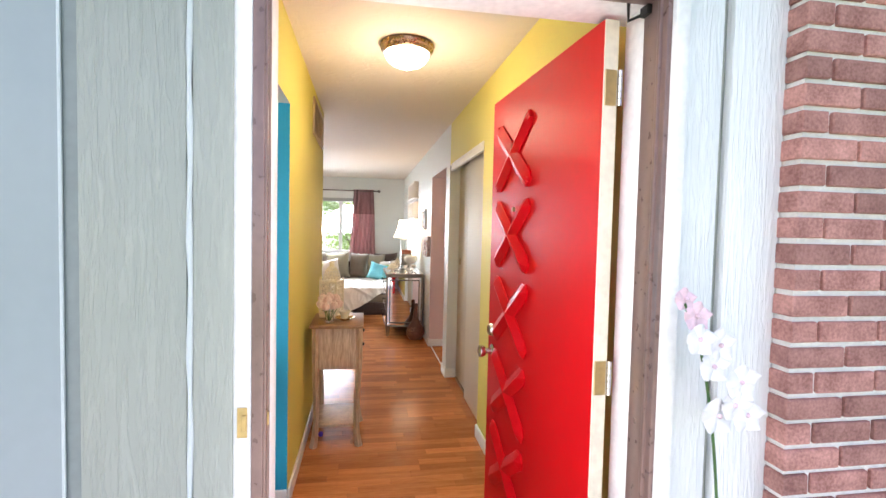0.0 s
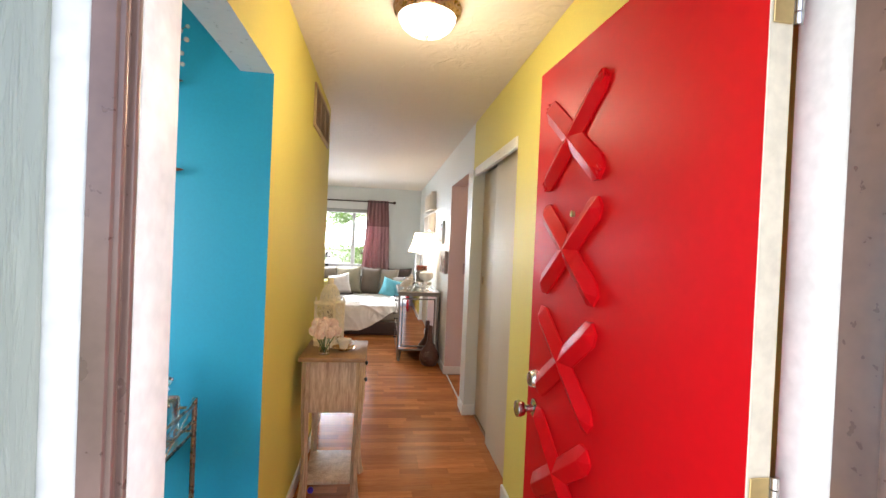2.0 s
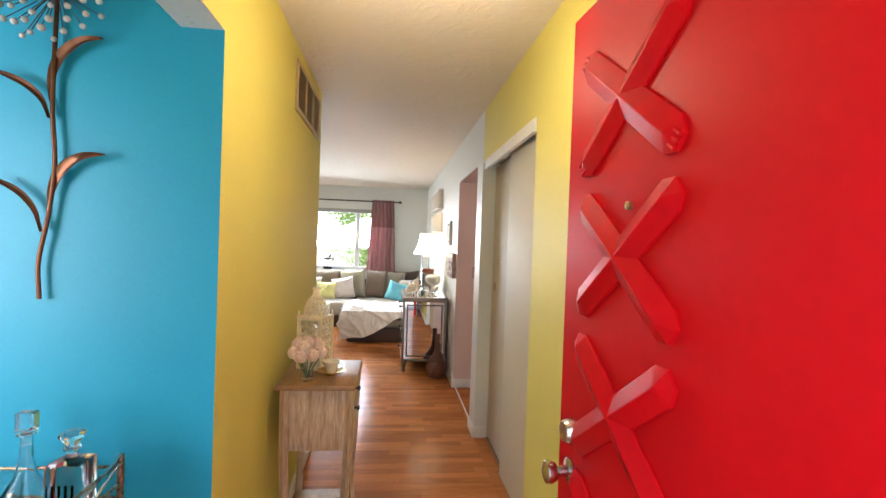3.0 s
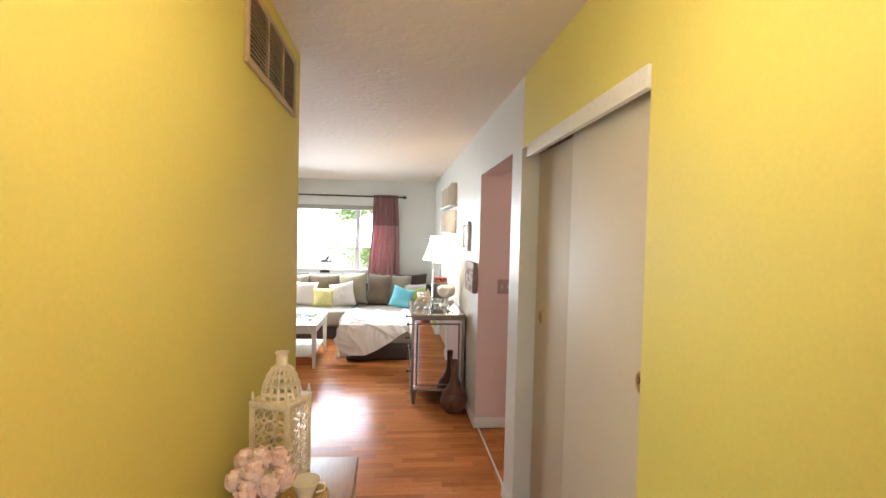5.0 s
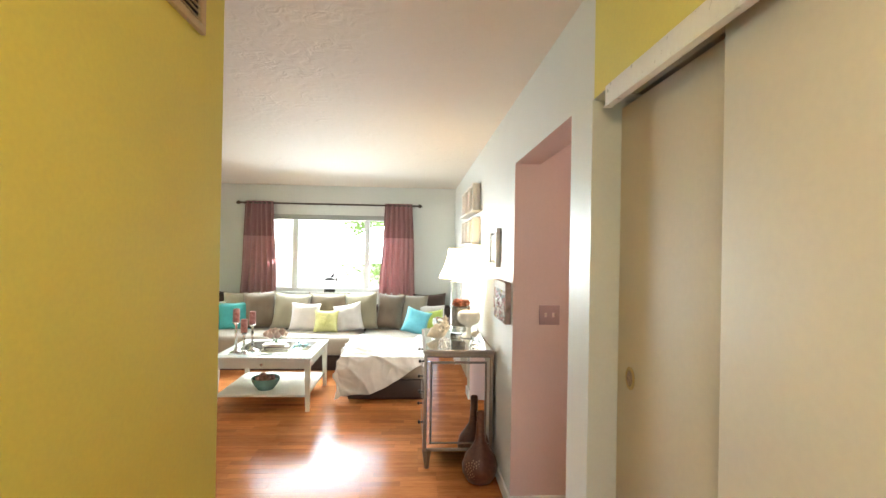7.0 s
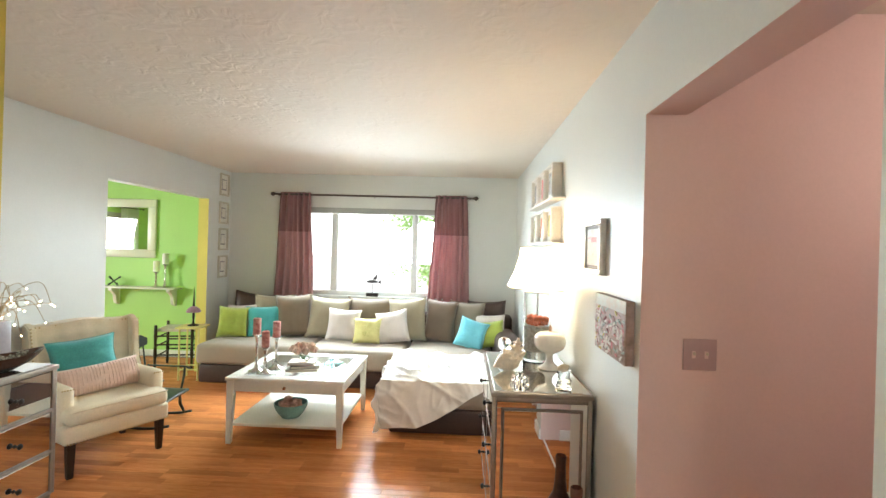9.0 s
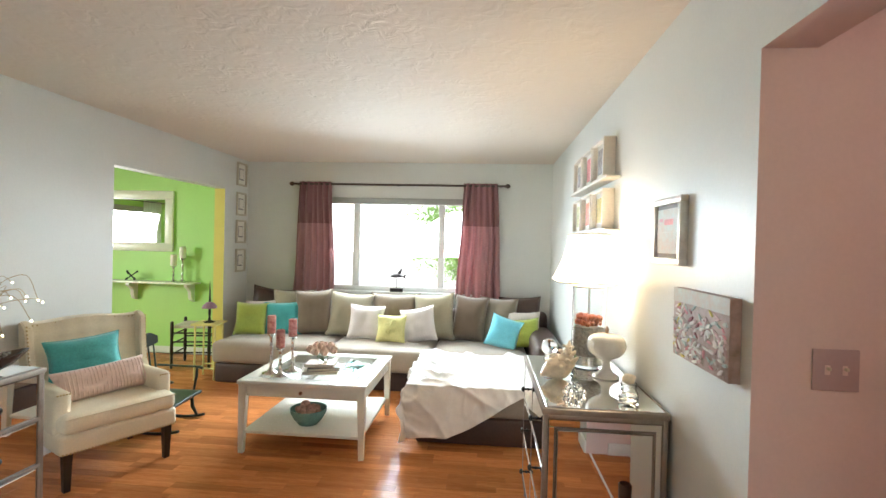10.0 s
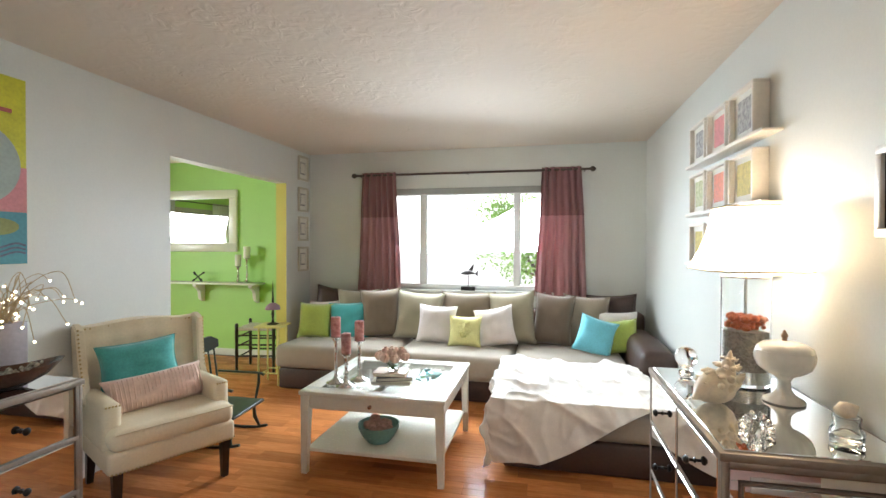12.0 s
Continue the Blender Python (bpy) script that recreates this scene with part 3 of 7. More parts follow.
for x0, x1, y0, y1 in ((-0.022, 0.004, 2.738, 2.79), (-0.010, 0.010, 2.744, 2.754), (-0.006, 0.012, 2.766, 2.776), (0.958, 0.972, 2.715, 2.82), (0.950, 0.972, 2.735, 2.748)):
    box(bm, x0, y0, 0, x1, y1, 2.05, 0.003)
box(bm, 0.004, 2.738, 2.035, 0.972, 2.80, 2.05, 0.003)
setting("door_frame_storm", bm, M["brown_frame"], "brown metal storm door frame", "door frame", 30)
bm = bmesh.new()
box(bm, 0.0, 2.62, -0.02, 0.97, 2.97, 0.012, 0.005)
setting("door_sill", bm, M["silver"], "worn metal door sill", "threshold", 30)
latch = thing("strike_plate", pose(-0.042, 2.741, 0.985), "brass strike plate screwed to the white casing", "latch")
part("plate", bx(-0.010, -0.003, -0.035, 0.012, 0, 0.035, 0.001), M["brass"], latch)
part("keeper", bx(0.0, -0.008, -0.018, 0.010, -0.003, 0.018, 0.002), M["brass"], latch)
bolt = thing("latch_plate", pose(0.004, 2.760, 0.985), "brass latch plate on the brown storm frame", "latch")
part("plate", bx(0.0, -0.005, -0.065, 0.004, 0.005, 0.065, 0.001), M["brass"], bolt)
part("lip", bx(0.004, -0.004, -0.015, 0.009, 0.004, 0.015, 0.001), M["brass"], bolt)
closer = thing("door_closer", pose(0.90, 2.80, 2.02), "black metal door closer arm under the lintel", "door closer")
part("arm", make(tube, [(0, 0, 0.02), (0.03, 0.05, -0.005), (0.06, 0.0, 0.0)], 0.005, 8), M["black_metal"], closer, smooth=40)
part("bracket", bx(0.045, -0.015, -0.01, 0.07, 0.02, 0.015, 0.002), M["black_metal"], closer)

# the red door, standing open
door = tagged(part("door_1", bx(0.0, -0.045, 0.012, 0.962, 0.0, 2.036, 0.0015, segments=1), [M["red"], M["cream_edge"]]), "open glossy red front door with raised X mouldings", "door", kind="structure")
for p in door.data.polygons:
    if p.normal.x < -0.5:
        p.material_index = 1
door.matrix_basis = pose(0.886, 2.893, 0, 0, 0, 93.2)
for r in range(5):
    zc = 1.755 - 0.341 * r
    for s in (1, -1):
        bm = bmesh.new()
        L, w, hgt, hip = 0.228, 0.040, 0.025 + 0.0008 * s, 0.036
        # a hipped bar with blunt points, the ridge along its middle
        foot = [(-L, -0.018), (-L + 0.030, -w), (L - 0.030, -w), (L, -0.018), (L, 0.018), (L - 0.030, w), (-L + 0.030, w), (-L, 0.018)]
        low = [bm.verts.new((x, 0.0005, z)) for x, z in foot]
        mid = [bm.verts.new((x, 0.007, z)) for x, z in foot]
        r0, r1 = bm.verts.new((-L + hip, hgt, 0)), bm.verts.new((L - hip, hgt, 0))
        for i in range(8):
            bm.faces.new((low[i], low[(i + 1) % 8], mid[(i + 1) % 8], mid[i]))
        for f in ((mid[1], mid[2], r1, r0), (mid[5], mid[6], r0, r1), (mid[2], mid[3], r1), (mid[3], mid[4], r1), (mid[4], mid[5], r1), (mid[6], mid[7], r0), (mid[7], mid[0], r0), (mid[0], mid[1], r0)):
            bm.faces.new(f)
        bm.faces.new(low[::-1])
        if r == 0:
            for e in (-1, 1):
                for q in (-0.014, 0.0, 0.014):
                    box(bm, e * (L - 0.012) - 0.012, 0.008, q - 0.004, e * (L - 0.012) + 0.012, 0.016, q + 0.004, 0.002, segments=1)
        bmesh.ops.recalc_face_normals(bm, faces=bm.faces[:])
        bmesh.ops.bevel(bm, geom=[e for e in bm.edges if e.calc_length() > 0.06], offset=0.0015, segments=1, affect="EDGES")
        part("moulding", bm, M["red"], door, smooth=18, where=pose(0.683, 0, zc, 0, -36 * s, 0))
knob = part("door_knob", make(lathe, [(0.032, 0), (0.032, 0.006), (0.014, 0.012), (0.012, 0.034), (0.022, 0.042), (0.029, 0.056), (0.027, 0.068), (0.012, 0.074)], 24), M["chrome"], door, "round brushed metal knob", smooth=40, where=pose(0.887, 0, 0.860, -90, 0, 0))
part("deadbolt", make(lathe, [(0.033, 0), (0.033, 0.005), (0.027, 0.022), (0.024, 0.026), (0.008, 0.027)], 24), M["chrome"], door, "round metal deadbolt", smooth=40, where=pose(0.887, 0, 0.962, -90, 0, 0))
part("peephole", make(lathe, [(0.009, 0), (0.009, 0.008), (0.005, 0.010)], 14), M["brass"], door, smooth=40, where=pose(0.652, 0.004, 1.522, -90, 0, 0))
for z in (1.845, 1.01, 0.22):
    bm = bmesh.new()
    box(bm, -0.004, -0.040, z - 0.05, -0.0005, -0.004, z + 0.05, 0.001, segments=1)
    hinge = part("hinge", bm, M["brass"], door, "worn brass hinge leaf")
    bm = bmesh.new()
    for i in range(5):
        lathe(bm, [(0.007, 0), (0.007, 0.018)], 12, (-0.004, -0.050, z - 0.05 + i * 0.0205))
    part("knuckle", bm, M["chrome"], hinge, smooth=40)

# brick pier beside the boards
bm = bmesh.new()
box(bm, 1.323, 2.680, -0.34, 3.0, 2.76, 2.55)
pier = setting("wall_brick", bm, M["mortar"], "red brick front wall with pale mortar joints", "wall")

# orchid in front of the whitened boards
plant = thing("orchid_plant", pose(1.125, 2.64, -0.045), "tall orchid with white and pink flowers on the porch", "plant")
part("pot", make(lathe, [(0.05, 0), (0.07, 0.01), (0.085, 0.14), (0.09, 0.15), (0.08, 0.15), (0.075, 0.13)], 24), M["celadon"], plant, smooth=40)
path = arc([(0, 0, 0.13), (-0.005, 0, 0.5), (-0.04, -0.005, 0.88), (-0.075, -0.01, 1.09), (-0.115, -0.02, 1.22), (-0.165, -0.03, 1.32)], 6)
part("stem", make(tube, path, 0.0035, 6), M["stem"], plant, smooth=60)
rng = random.Random(4)


def blossom(b, c, r, seed):
    """Five cupped petals round a centre, facing the path."""
    g = random.Random(seed)
    for i in range(5):
        a = math.radians(90 + 72 * i + g.uniform(-8, 8))
        wide = 0.62 if i % 2 else 0.5
        d, e = Vector((math.cos(a), 0, math.sin(a))), Vector((-math.sin(a), 0, math.cos(a)))
        rows = []
        for s in range(6):
            t = s / 5
            w = r * wide * math.sin(math.pi * min(1, 0.12 + 0.86 * t)) ** 0.7
            rows.append([b.verts.new(Vector(c) + d * r * t + e * w * u + Vector((0, -0.25 * r * t * t + 0.18 * r * u * u + g.uniform(-0.02, 0.02) * r, 0))) for u in (-1, -0.5, 0, 0.5, 1)])
        for p, q in zip(rows, rows[1:]):
            for j in range(4):
                b.faces.new((p[j], p[j + 1], q[j + 1], q[j]))


for i, (dx, dz, r, kind) in enumerate(((-0.165, 1.33, 0.028, "orchid_pink"), (-0.135, 1.29, 0.036, "orchid_pink"), (-0.125, 1.235, 0.040, "orchid"), (-0.070, 1.22, 0.042, "orchid"), (-0.085, 1.17, 0.040, "orchid"), (-0.010, 1.13, 0.046, "orchid"), (-0.065, 1.05, 0.046, "orchid"), (0.010, 1.05, 0.044, "orchid"), (-0.025, 1.075, 0.04, "orchid"))):
    bm = bmesh.new()
    blossom(bm, (dx, -0.03 - 0.004 * (i % 3), dz), r, i)
    fl = part("blossom", bm, M[kind], plant, smooth=60)
    part("lip", make(lathe, [(0.002, 0), (0.006, 0.004), (0.004, 0.01)], 10, (dx, -0.038, dz - 0.004)), M["orchid_pink"], fl, smooth=60)
for s in (-1, 1):
    bm = bmesh.new()
    pts = arc([(0, 0, 0.13), (0.09 * s, -0.01, 0.22), (0.20 * s, -0.02, 0.18)], 6)
    tube(bm, pts, [0.006 + 0.03 * math.sin(math.pi * i / (len(pts) - 1)) for i in range(len(pts))], 8, 0.12)
    part("leaf", bm, M["stem"], plant, smooth=60)

# ---- hall ----
lamp_h = thing("ceiling_light", pose(0.437, 4.215, CH), "lit flush ceiling light with frosted glass bowl and bronze rim", "ceiling light")
part("rim", make(lathe, [(0.05, 0), (0.142, 0), (0.147, -0.012), (0.140, -0.022), (0.142, -0.034), (0.130, -0.046), (0.118, -0.050), (0.05, -0.050)], 40), M["bronze"], lamp_h, "bronze rim", smooth=35)
part("bowl", make(lathe, [(0.122, -0.046), (0.119, -0.062), (0.106, -0.086), (0.080, -0.108), (0.042, -0.122), (0.004, -0.126)], 40), M["bowl_glow"], lamp_h, "glowing frosted glass bowl", smooth=60)
part("finial", make(lathe, [(0.012, -0.124), (0.012, -0.129), (0.006, -0.133), (0.008, -0.140), (0.002, -0.146)], 16), M["bronze"], lamp_h, smooth=50)

vent = thing("air_vent", pose(XL, 5.44, 2.21), "tan metal return air grille high on the yellow wall", "vent")
part("backing", bx(0.0005, -0.34, -0.11, 0.003, 0.34, 0.11), M["dark"], vent)
bm = bmesh.new()
for y0, z0, y1, z1 in ((-0.36, -0.13, 0.36, -0.108), (-0.36, 0.108, 0.36, 0.13), (-0.36, -0.108, -0.335, 0.108), (0.335, -0.108, 0.36, 0.108)):
    box(bm, 0.0005, y0, z0, 0.014, y1, z1, 0.002)
part("frame", bm, M["tan_metal"], vent, smooth=30)
for y in (-0.115, 0.115):
    part("divider", bx(0.003, y - 0.012, -0.108, 0.013, y + 0.012, 0.108, 0.002), M["tan_metal"], vent)
slat = bx(-0.0075, -0.100, -0.001, 0.0075, 0.100, 0.001)
first = part("slat", slat, M["tan_metal"], vent, where=pose(0.009, -0.225, -0.100, 0, 32, 0))
for c in range(3):
    for r in range(14):
        if c or r:
            ob = new("slat", first.data)
            ob.parent, ob.matrix_basis = vent, pose(0.009, -0.225 + 0.225 * c, -0.100 + r * 0.0154, 0, 32, 0)

# closet: two sliding doors under a track
tr = tagged(part("closet_track", bx(XR - 0.010, C0 + 0.002, 1.966, XR + 0.010, 5.925, 2.033, 0.003), M["trim"], smooth=30), "white sliding door track over the closet", "track", kind="structure")
part("rail", bx(XR + 0.012, C0 + 0.002, 2.012, XR + 0.13, 5.925, 2.029), M["chrome"], tr)
part("lip", bx(XR - 0.015, C0 + 0.002, 1.966, XR - 0.009, 5.925, 1.972, 0.001), M["trim"], tr)
for nm, x, y0, y1, pull in (("closet_door", XR + 0.055, C0 + 0.004, C0 + 0.70, C0 + 0.093), ("closet_door", XR + 0.098, C0 + 0.60, C1 - 0.004, C1 - 0.097)):
    d = tagged(part(nm, bx(x, y0, 0.015, x + 0.032, y1, 2.005, 0.002), M["closet"], smooth=30), "cream painted flat sliding closet door with a brass finger pull", "closet door", "closet doors", "structure")
    p = part("finger_pull", make(lathe, [(0.036, 0), (0.036, 0.003), (0.029, 0.0035), (0.027, 0.001)], 28, sy=0.8), M["brass"], d, "round brass finger pull", smooth=40, where=pose(x - 0.0002, pull, 1.13, 0, -90, 0))
    part("cup", make(lathe, [(0.002, 0.0), (0.025, 0.0)], 20, sy=0.8, closed=False), M["bronze"], p, where=pose(0, 0, 0.0036))
tagged(part("closet_floor", bx(XR - 0.002, C0 + 0.001, -0.002, XR + 0.084, C1 - 0.001, 0.0005), M["floor_rest"]), "orange laminate strip in front of the closet doors", "floor", kind="structure")
tagged(part("floor_guide", bx(XR + 0.085, C0, -0.003, XR + 0.100, C1, 0.006, 0.002), M["wood_top"]), "dark floor guide under the closet doors", "track", kind="structure")
tagged(part("threshold_strip", bx(XR + 0.02, P0 + 0.002, -0.002, XR + 0.034, P1 - T, 0.003, 0.001), M["trim"]), "pale threshold strip in the corridor opening", "threshold", kind="structure")

sw = thing("light_switch", pose(1.232, P1, 1.150), "mauve double switch plate with two toggles on pink wall", "switch")
part("plate", bx(-0.061, -0.006, -0.058, 0.061, -0.0005, 0.058, 0.003), M["plate_pink"], sw, smooth=30)
for x in (-0.023, 0.023):
    part("slot", bx(x - 0.007, -0.0072, -0.013, x + 0.007, -0.0058, 0.013, 0.0005, segments=1), M["pink"], sw, smooth=30)
    part("toggle", bx(x - 0.004, -0.018, 0.000, x + 0.004, -0.0072, 0.009, 0.002), M["frame_cream"], sw, "pale toggle", smooth=30)
    for z in (-0.030, 0.030):
        part("screw", make(lathe, [(0.003, 0), (0.0026, 0.0012)], 10), M["plate_pink"], sw, where=pose(x, -0.006, z, 90, 0, 0))

# driftwood console
con = thing("console_table", pose(0.057, 4.90, 0), "weathered driftwood console with two drawers against yellow wall", "console table")
part("tabletop", bx(-0.170, -0.225, 0.780, 0.170, 0.225, 0.802, 0.004), M["wood_top"], con, "darker stained wooden top", smooth=30)
part("body", bx(-0.145, -0.195, 0.508, 0.140, 0.195, 0.780, 0.004), M["driftwood"], con, smooth=30)
for z in (0.62, 0.715):
    d = part("drawer", bx(0.141, -0.165, z - 0.044, 0.150, 0.165, z + 0.044, 0.003), M["driftwood"], con, smooth=30)
    part("knob", make(lathe, [(0.006, 0), (0.005, 0.012), (0.012, 0.017), (0.013, 0.024), (0.006, 0.029)], 14), M["black_metal"], d, "dark round knob", smooth=40, where=pose(0.150, 0.03, z, 0, 90, 0))
for sx in (-1, 1):
    for sy in (-1, 1):
        bm = bmesh.new()
        pts = arc([(sx * 0.135 + 0.006, sy * 0.188, 0.78), (sx * 0.137 + 0.006, sy * 0.190, 0.50), (0.128 * sx + 0.004, sy * 0.184, 0.26), (0.132 * sx + 0.004, sy * 0.188, 0.10), ((0.150 if sx > 0 else -0.140), sy * 0.198, 0.0)], 6)
        tube(bm, pts, [0.026 - 0.008 * math.sin(math.pi * i / (len(pts) - 1)) for i in range(len(pts))], 4)
        part("leg", bm, M["driftwood"], con)
part("shelf", bx(-0.135, -0.185, 0.125, 0.130, 0.185, 0.145, 0.003), M["driftwood"], con, smooth=30)

ros = thing("rose_vase", pose(0.007, 4.76, 0.802), "pale pink roses in a small clear glass vase", "flowers")


def vase_glass(r, h, mat="glass_clear"):
    return make(lathe, [(r * 0.5, 0.0), (r * 0.95, 0.001), (r, 0.01), (r * 0.92, h * 0.5), (r, h), (r * 0.93, h), (r * 0.85, h * 0.5), (r * 0.9, 0.015), (r * 0.4, 0.012)], 24), M[mat]


def rose(bm, c, r, seed):
    g = random.Random(seed)
    for ring, (n, up, out, rr) in enumerate(((3, 0.30, 0.25, 0.55), (4, 0.12, 0.45, 0.75), (5, -0.1, 0.62, 0.85))):
        for i in range(n):
            a = 2 * math.pi * (i / n + 0.17 * ring) + g.uniform(-0.2, 0.2)
            d = Vector((math.cos(a), math.sin(a), 0))
            e = Vector((-math.sin(a), math.cos(a), 0))
            rows = []
            for s in range(5):
                v = s / 4
                k = out * r * (0.35 + 0.75 * math.sin(v * 1.9))
                rows.append([bm.verts.new(Vector(c) + d * (k - 0.35 * r * rr * abs(u) ** 2 * 0.8) + e * u * r * rr * (0.35 + 0.65 * math.sin(math.pi * min(1, 0.15 + v * 0.75))) + Vector((0, 0, r * (-0.75 + up + 1.25 * v - 0.25 * (v > 0.9) * (1 + ring))))) for u in (-0.8, -0.4, 0, 0.4, 0.8)])
            for p, q in zip(rows, rows[1:]):
                for j in range(4):
                    bm.faces.new((p[j], p[j + 1], q[j + 1], q[j]))
    bmesh.ops.create_icosphere(bm, subdivisions=2, radius=r * 0.52, matrix=Matrix.Translation(Vector(c) + Vector((0, 0, -0.02 * r))))


def bouquet(owner, spots, r, base, seed):
    for i, c in enumerate(spots):
        bm = bmesh.new()
        rose(bm, c, r, seed + i)
        part("rose", bm, M["rose"], owner, smooth=60)
        part("stem", make(tube, arc([base, (c[0] * 0.6, c[1] * 0.6, (c[2] + base[2]) * 0.5), (c[0], c[1], c[2] - r * 0.6)], 4), 0.0025, 6), M["stem"], owner, smooth=60)


bm, gm = vase_glass(0.028, 0.105)
part("vase", bm, gm, ros, "clear glass vase", smooth=50)
bouquet(ros, [(-0.052, -0.02, 0.135), (-0.02, -0.05, 0.125), (0.03, -0.045, 0.13), (0.058, -0.005, 0.135), (-0.045, 0.025, 0.165), (0.0, 0.0, 0.178), (0.038, 0.03, 0.165), (-0.012, -0.03, 0.162)], 0.039, (0, 0, 0.012), 11)

# pierced metal lantern
lan = thing("lantern", pose(0.004, 4.985, 0.802, 0, 0, -20), "cream pierced metal lantern with a dome on the console", "lantern")
S = 0.058
part("base", bx(-S - 0.006, -S - 0.006, 0, S + 0.006, S + 0.006, 0.022, 0.004), M["cream_metal"], lan, smooth=30)
part("cornice", bx(-S - 0.008, -S - 0.008, 0.238, S + 0.008, S + 0.008, 0.256, 0.003), M["cream_metal"], lan, smooth=30)
for sx in (-1, 1):
    for sy in (-1, 1):
        part("post", bx(sx * S - 0.006, sy * S - 0.006, 0.022, sx * S + 0.006, sy * S + 0.006, 0.238), M["cream_metal"], lan)
        part("finial", make(lathe, [(0.003, 0.256), (0.006, 0.264), (0.002, 0.282)], 8, (sx * S, sy * S, 0)), M["cream_metal"], lan, smooth=50)


def fretwork(bm, w, h, cells, rows):
    """A pierced sheet: rings with small bars between, in the x z plane."""
    cw, ch = w / cells, h / rows
    for i in range(cells):
        for j in range(rows):
            cx, cz, rr = -w / 2 + cw * (i + 0.5), ch * (j + 0.5), 0.5 * min(cw, ch)
            ring = [(cx + rr * 0.98 * math.cos(a), 0, cz + rr * 0.98 * math.sin(a)) for a in [2 * math.pi * k / 10 for k in range(11)]]
            tube(bm, ring, 0.0028, 5)
            for a in (0.785,):
                tube(bm, [(cx - rr * math.cos(a), 0, cz - rr * math.sin(a)), (cx + rr * math.cos(a), 0, cz + rr * math.sin(a))], 0.0018, 4)
    for x in (-w / 2, w / 2):
        box(bm, x - 0.004, -0.0015, 0, x + 0.004, 0.0015, h)


for k in range(4):
    bm = bmesh.new()
    fretwork(bm, 0.106, 0.212, 3, 6)
    part("panel", bm, M["cream_metal"], lan, "pierced scrollwork panel", where=pose(0, 0, 0.024, 0, 0, 90 * k) @ pose(0, -S, 0))
bm = bmesh.new()
prof = [(0.056, 0.256), (0.056, 0.275), (0.050, 0.30), (0.039, 0.325), (0.024, 0.345), (0.015, 0.352)]
for k in range(16):
    a = 2 * math.pi * k / 16
    tube(bm, [(r * math.cos(a), r * math.sin(a), z) for r, z in prof], 0.0026, 5)
for r, z in prof:
    tube(bm, [(r * math.cos(a), r * math.sin(a), z) for a in [2 * math.pi * q / 24 for q in range(25)]], 0.0024, 5)
for j in range(4):
    (r0, z0), (r1, z1) = prof[j], prof[j + 1]
    for k in range(16):
        a = 2 * math.pi * (k + 0.5) / 16
        rm, zm, q = (r0 + r1) / 2, (z0 + z1) / 2, (r0 + r1) / 2 * math.pi / 16 * 0.8
        tube(bm, [(rm * math.cos(a + q / rm * math.cos(w)), rm * math.sin(a + q / rm * math.cos(w)), zm + 0.4 * (z1 - z0) * math.sin(w)) for w in [2 * math.pi * e / 7 for e in range(8)]], 0.0016, 4)
part("dome", bm, M["cream_metal"], lan, "pierced dome", smooth=60)
part("neck", make(lathe, [(0.017, 0.350), (0.017, 0.382), (0.020, 0.385), (0.020, 0.390), (0.010, 0.391)], 20), M["cream_metal"], lan, smooth=40)

cup = thing("teacup", pose(0.100, 4.86, 0.802), "ivory teacup with gilt trim on its saucer", "teacup")
part("saucer", make(lathe, [(0.028, 0.0), (0.030, 0.004), (0.058, 0.014), (0.066, 0.018), (0.064, 0.020), (0.030, 0.008), (0.01, 0.007)], 28), M["gold"], cup, "gilt saucer", smooth=50)
body = part("cup", make(lathe, [(0.020, 0.010), (0.022, 0.014), (0.026, 0.030), (0.036, 0.050), (0.042, 0.062), (0.040, 0.062), (0.033, 0.048), (0.02, 0.02)], 28), M["china"], cup, smooth=50)
part("handle", make(tube, arc([(0.033, 0, 0.052), (0.052, 0, 0.050), (0.050, 0, 0.032), (0.030, 0, 0.026)], 5), 0.003, 6), M["china"], body, smooth=60)
tagged(part("toy_ball", make(lathe, [(0.001, 0), (0.012, 0.004), (0.017, 0.017), (0.012, 0.030), (0.001, 0.034)], 16), M["purple"], smooth=60, where=pose(-0.05, 4.87, 0)), "small purple rubber ball lying under the console", "ball")

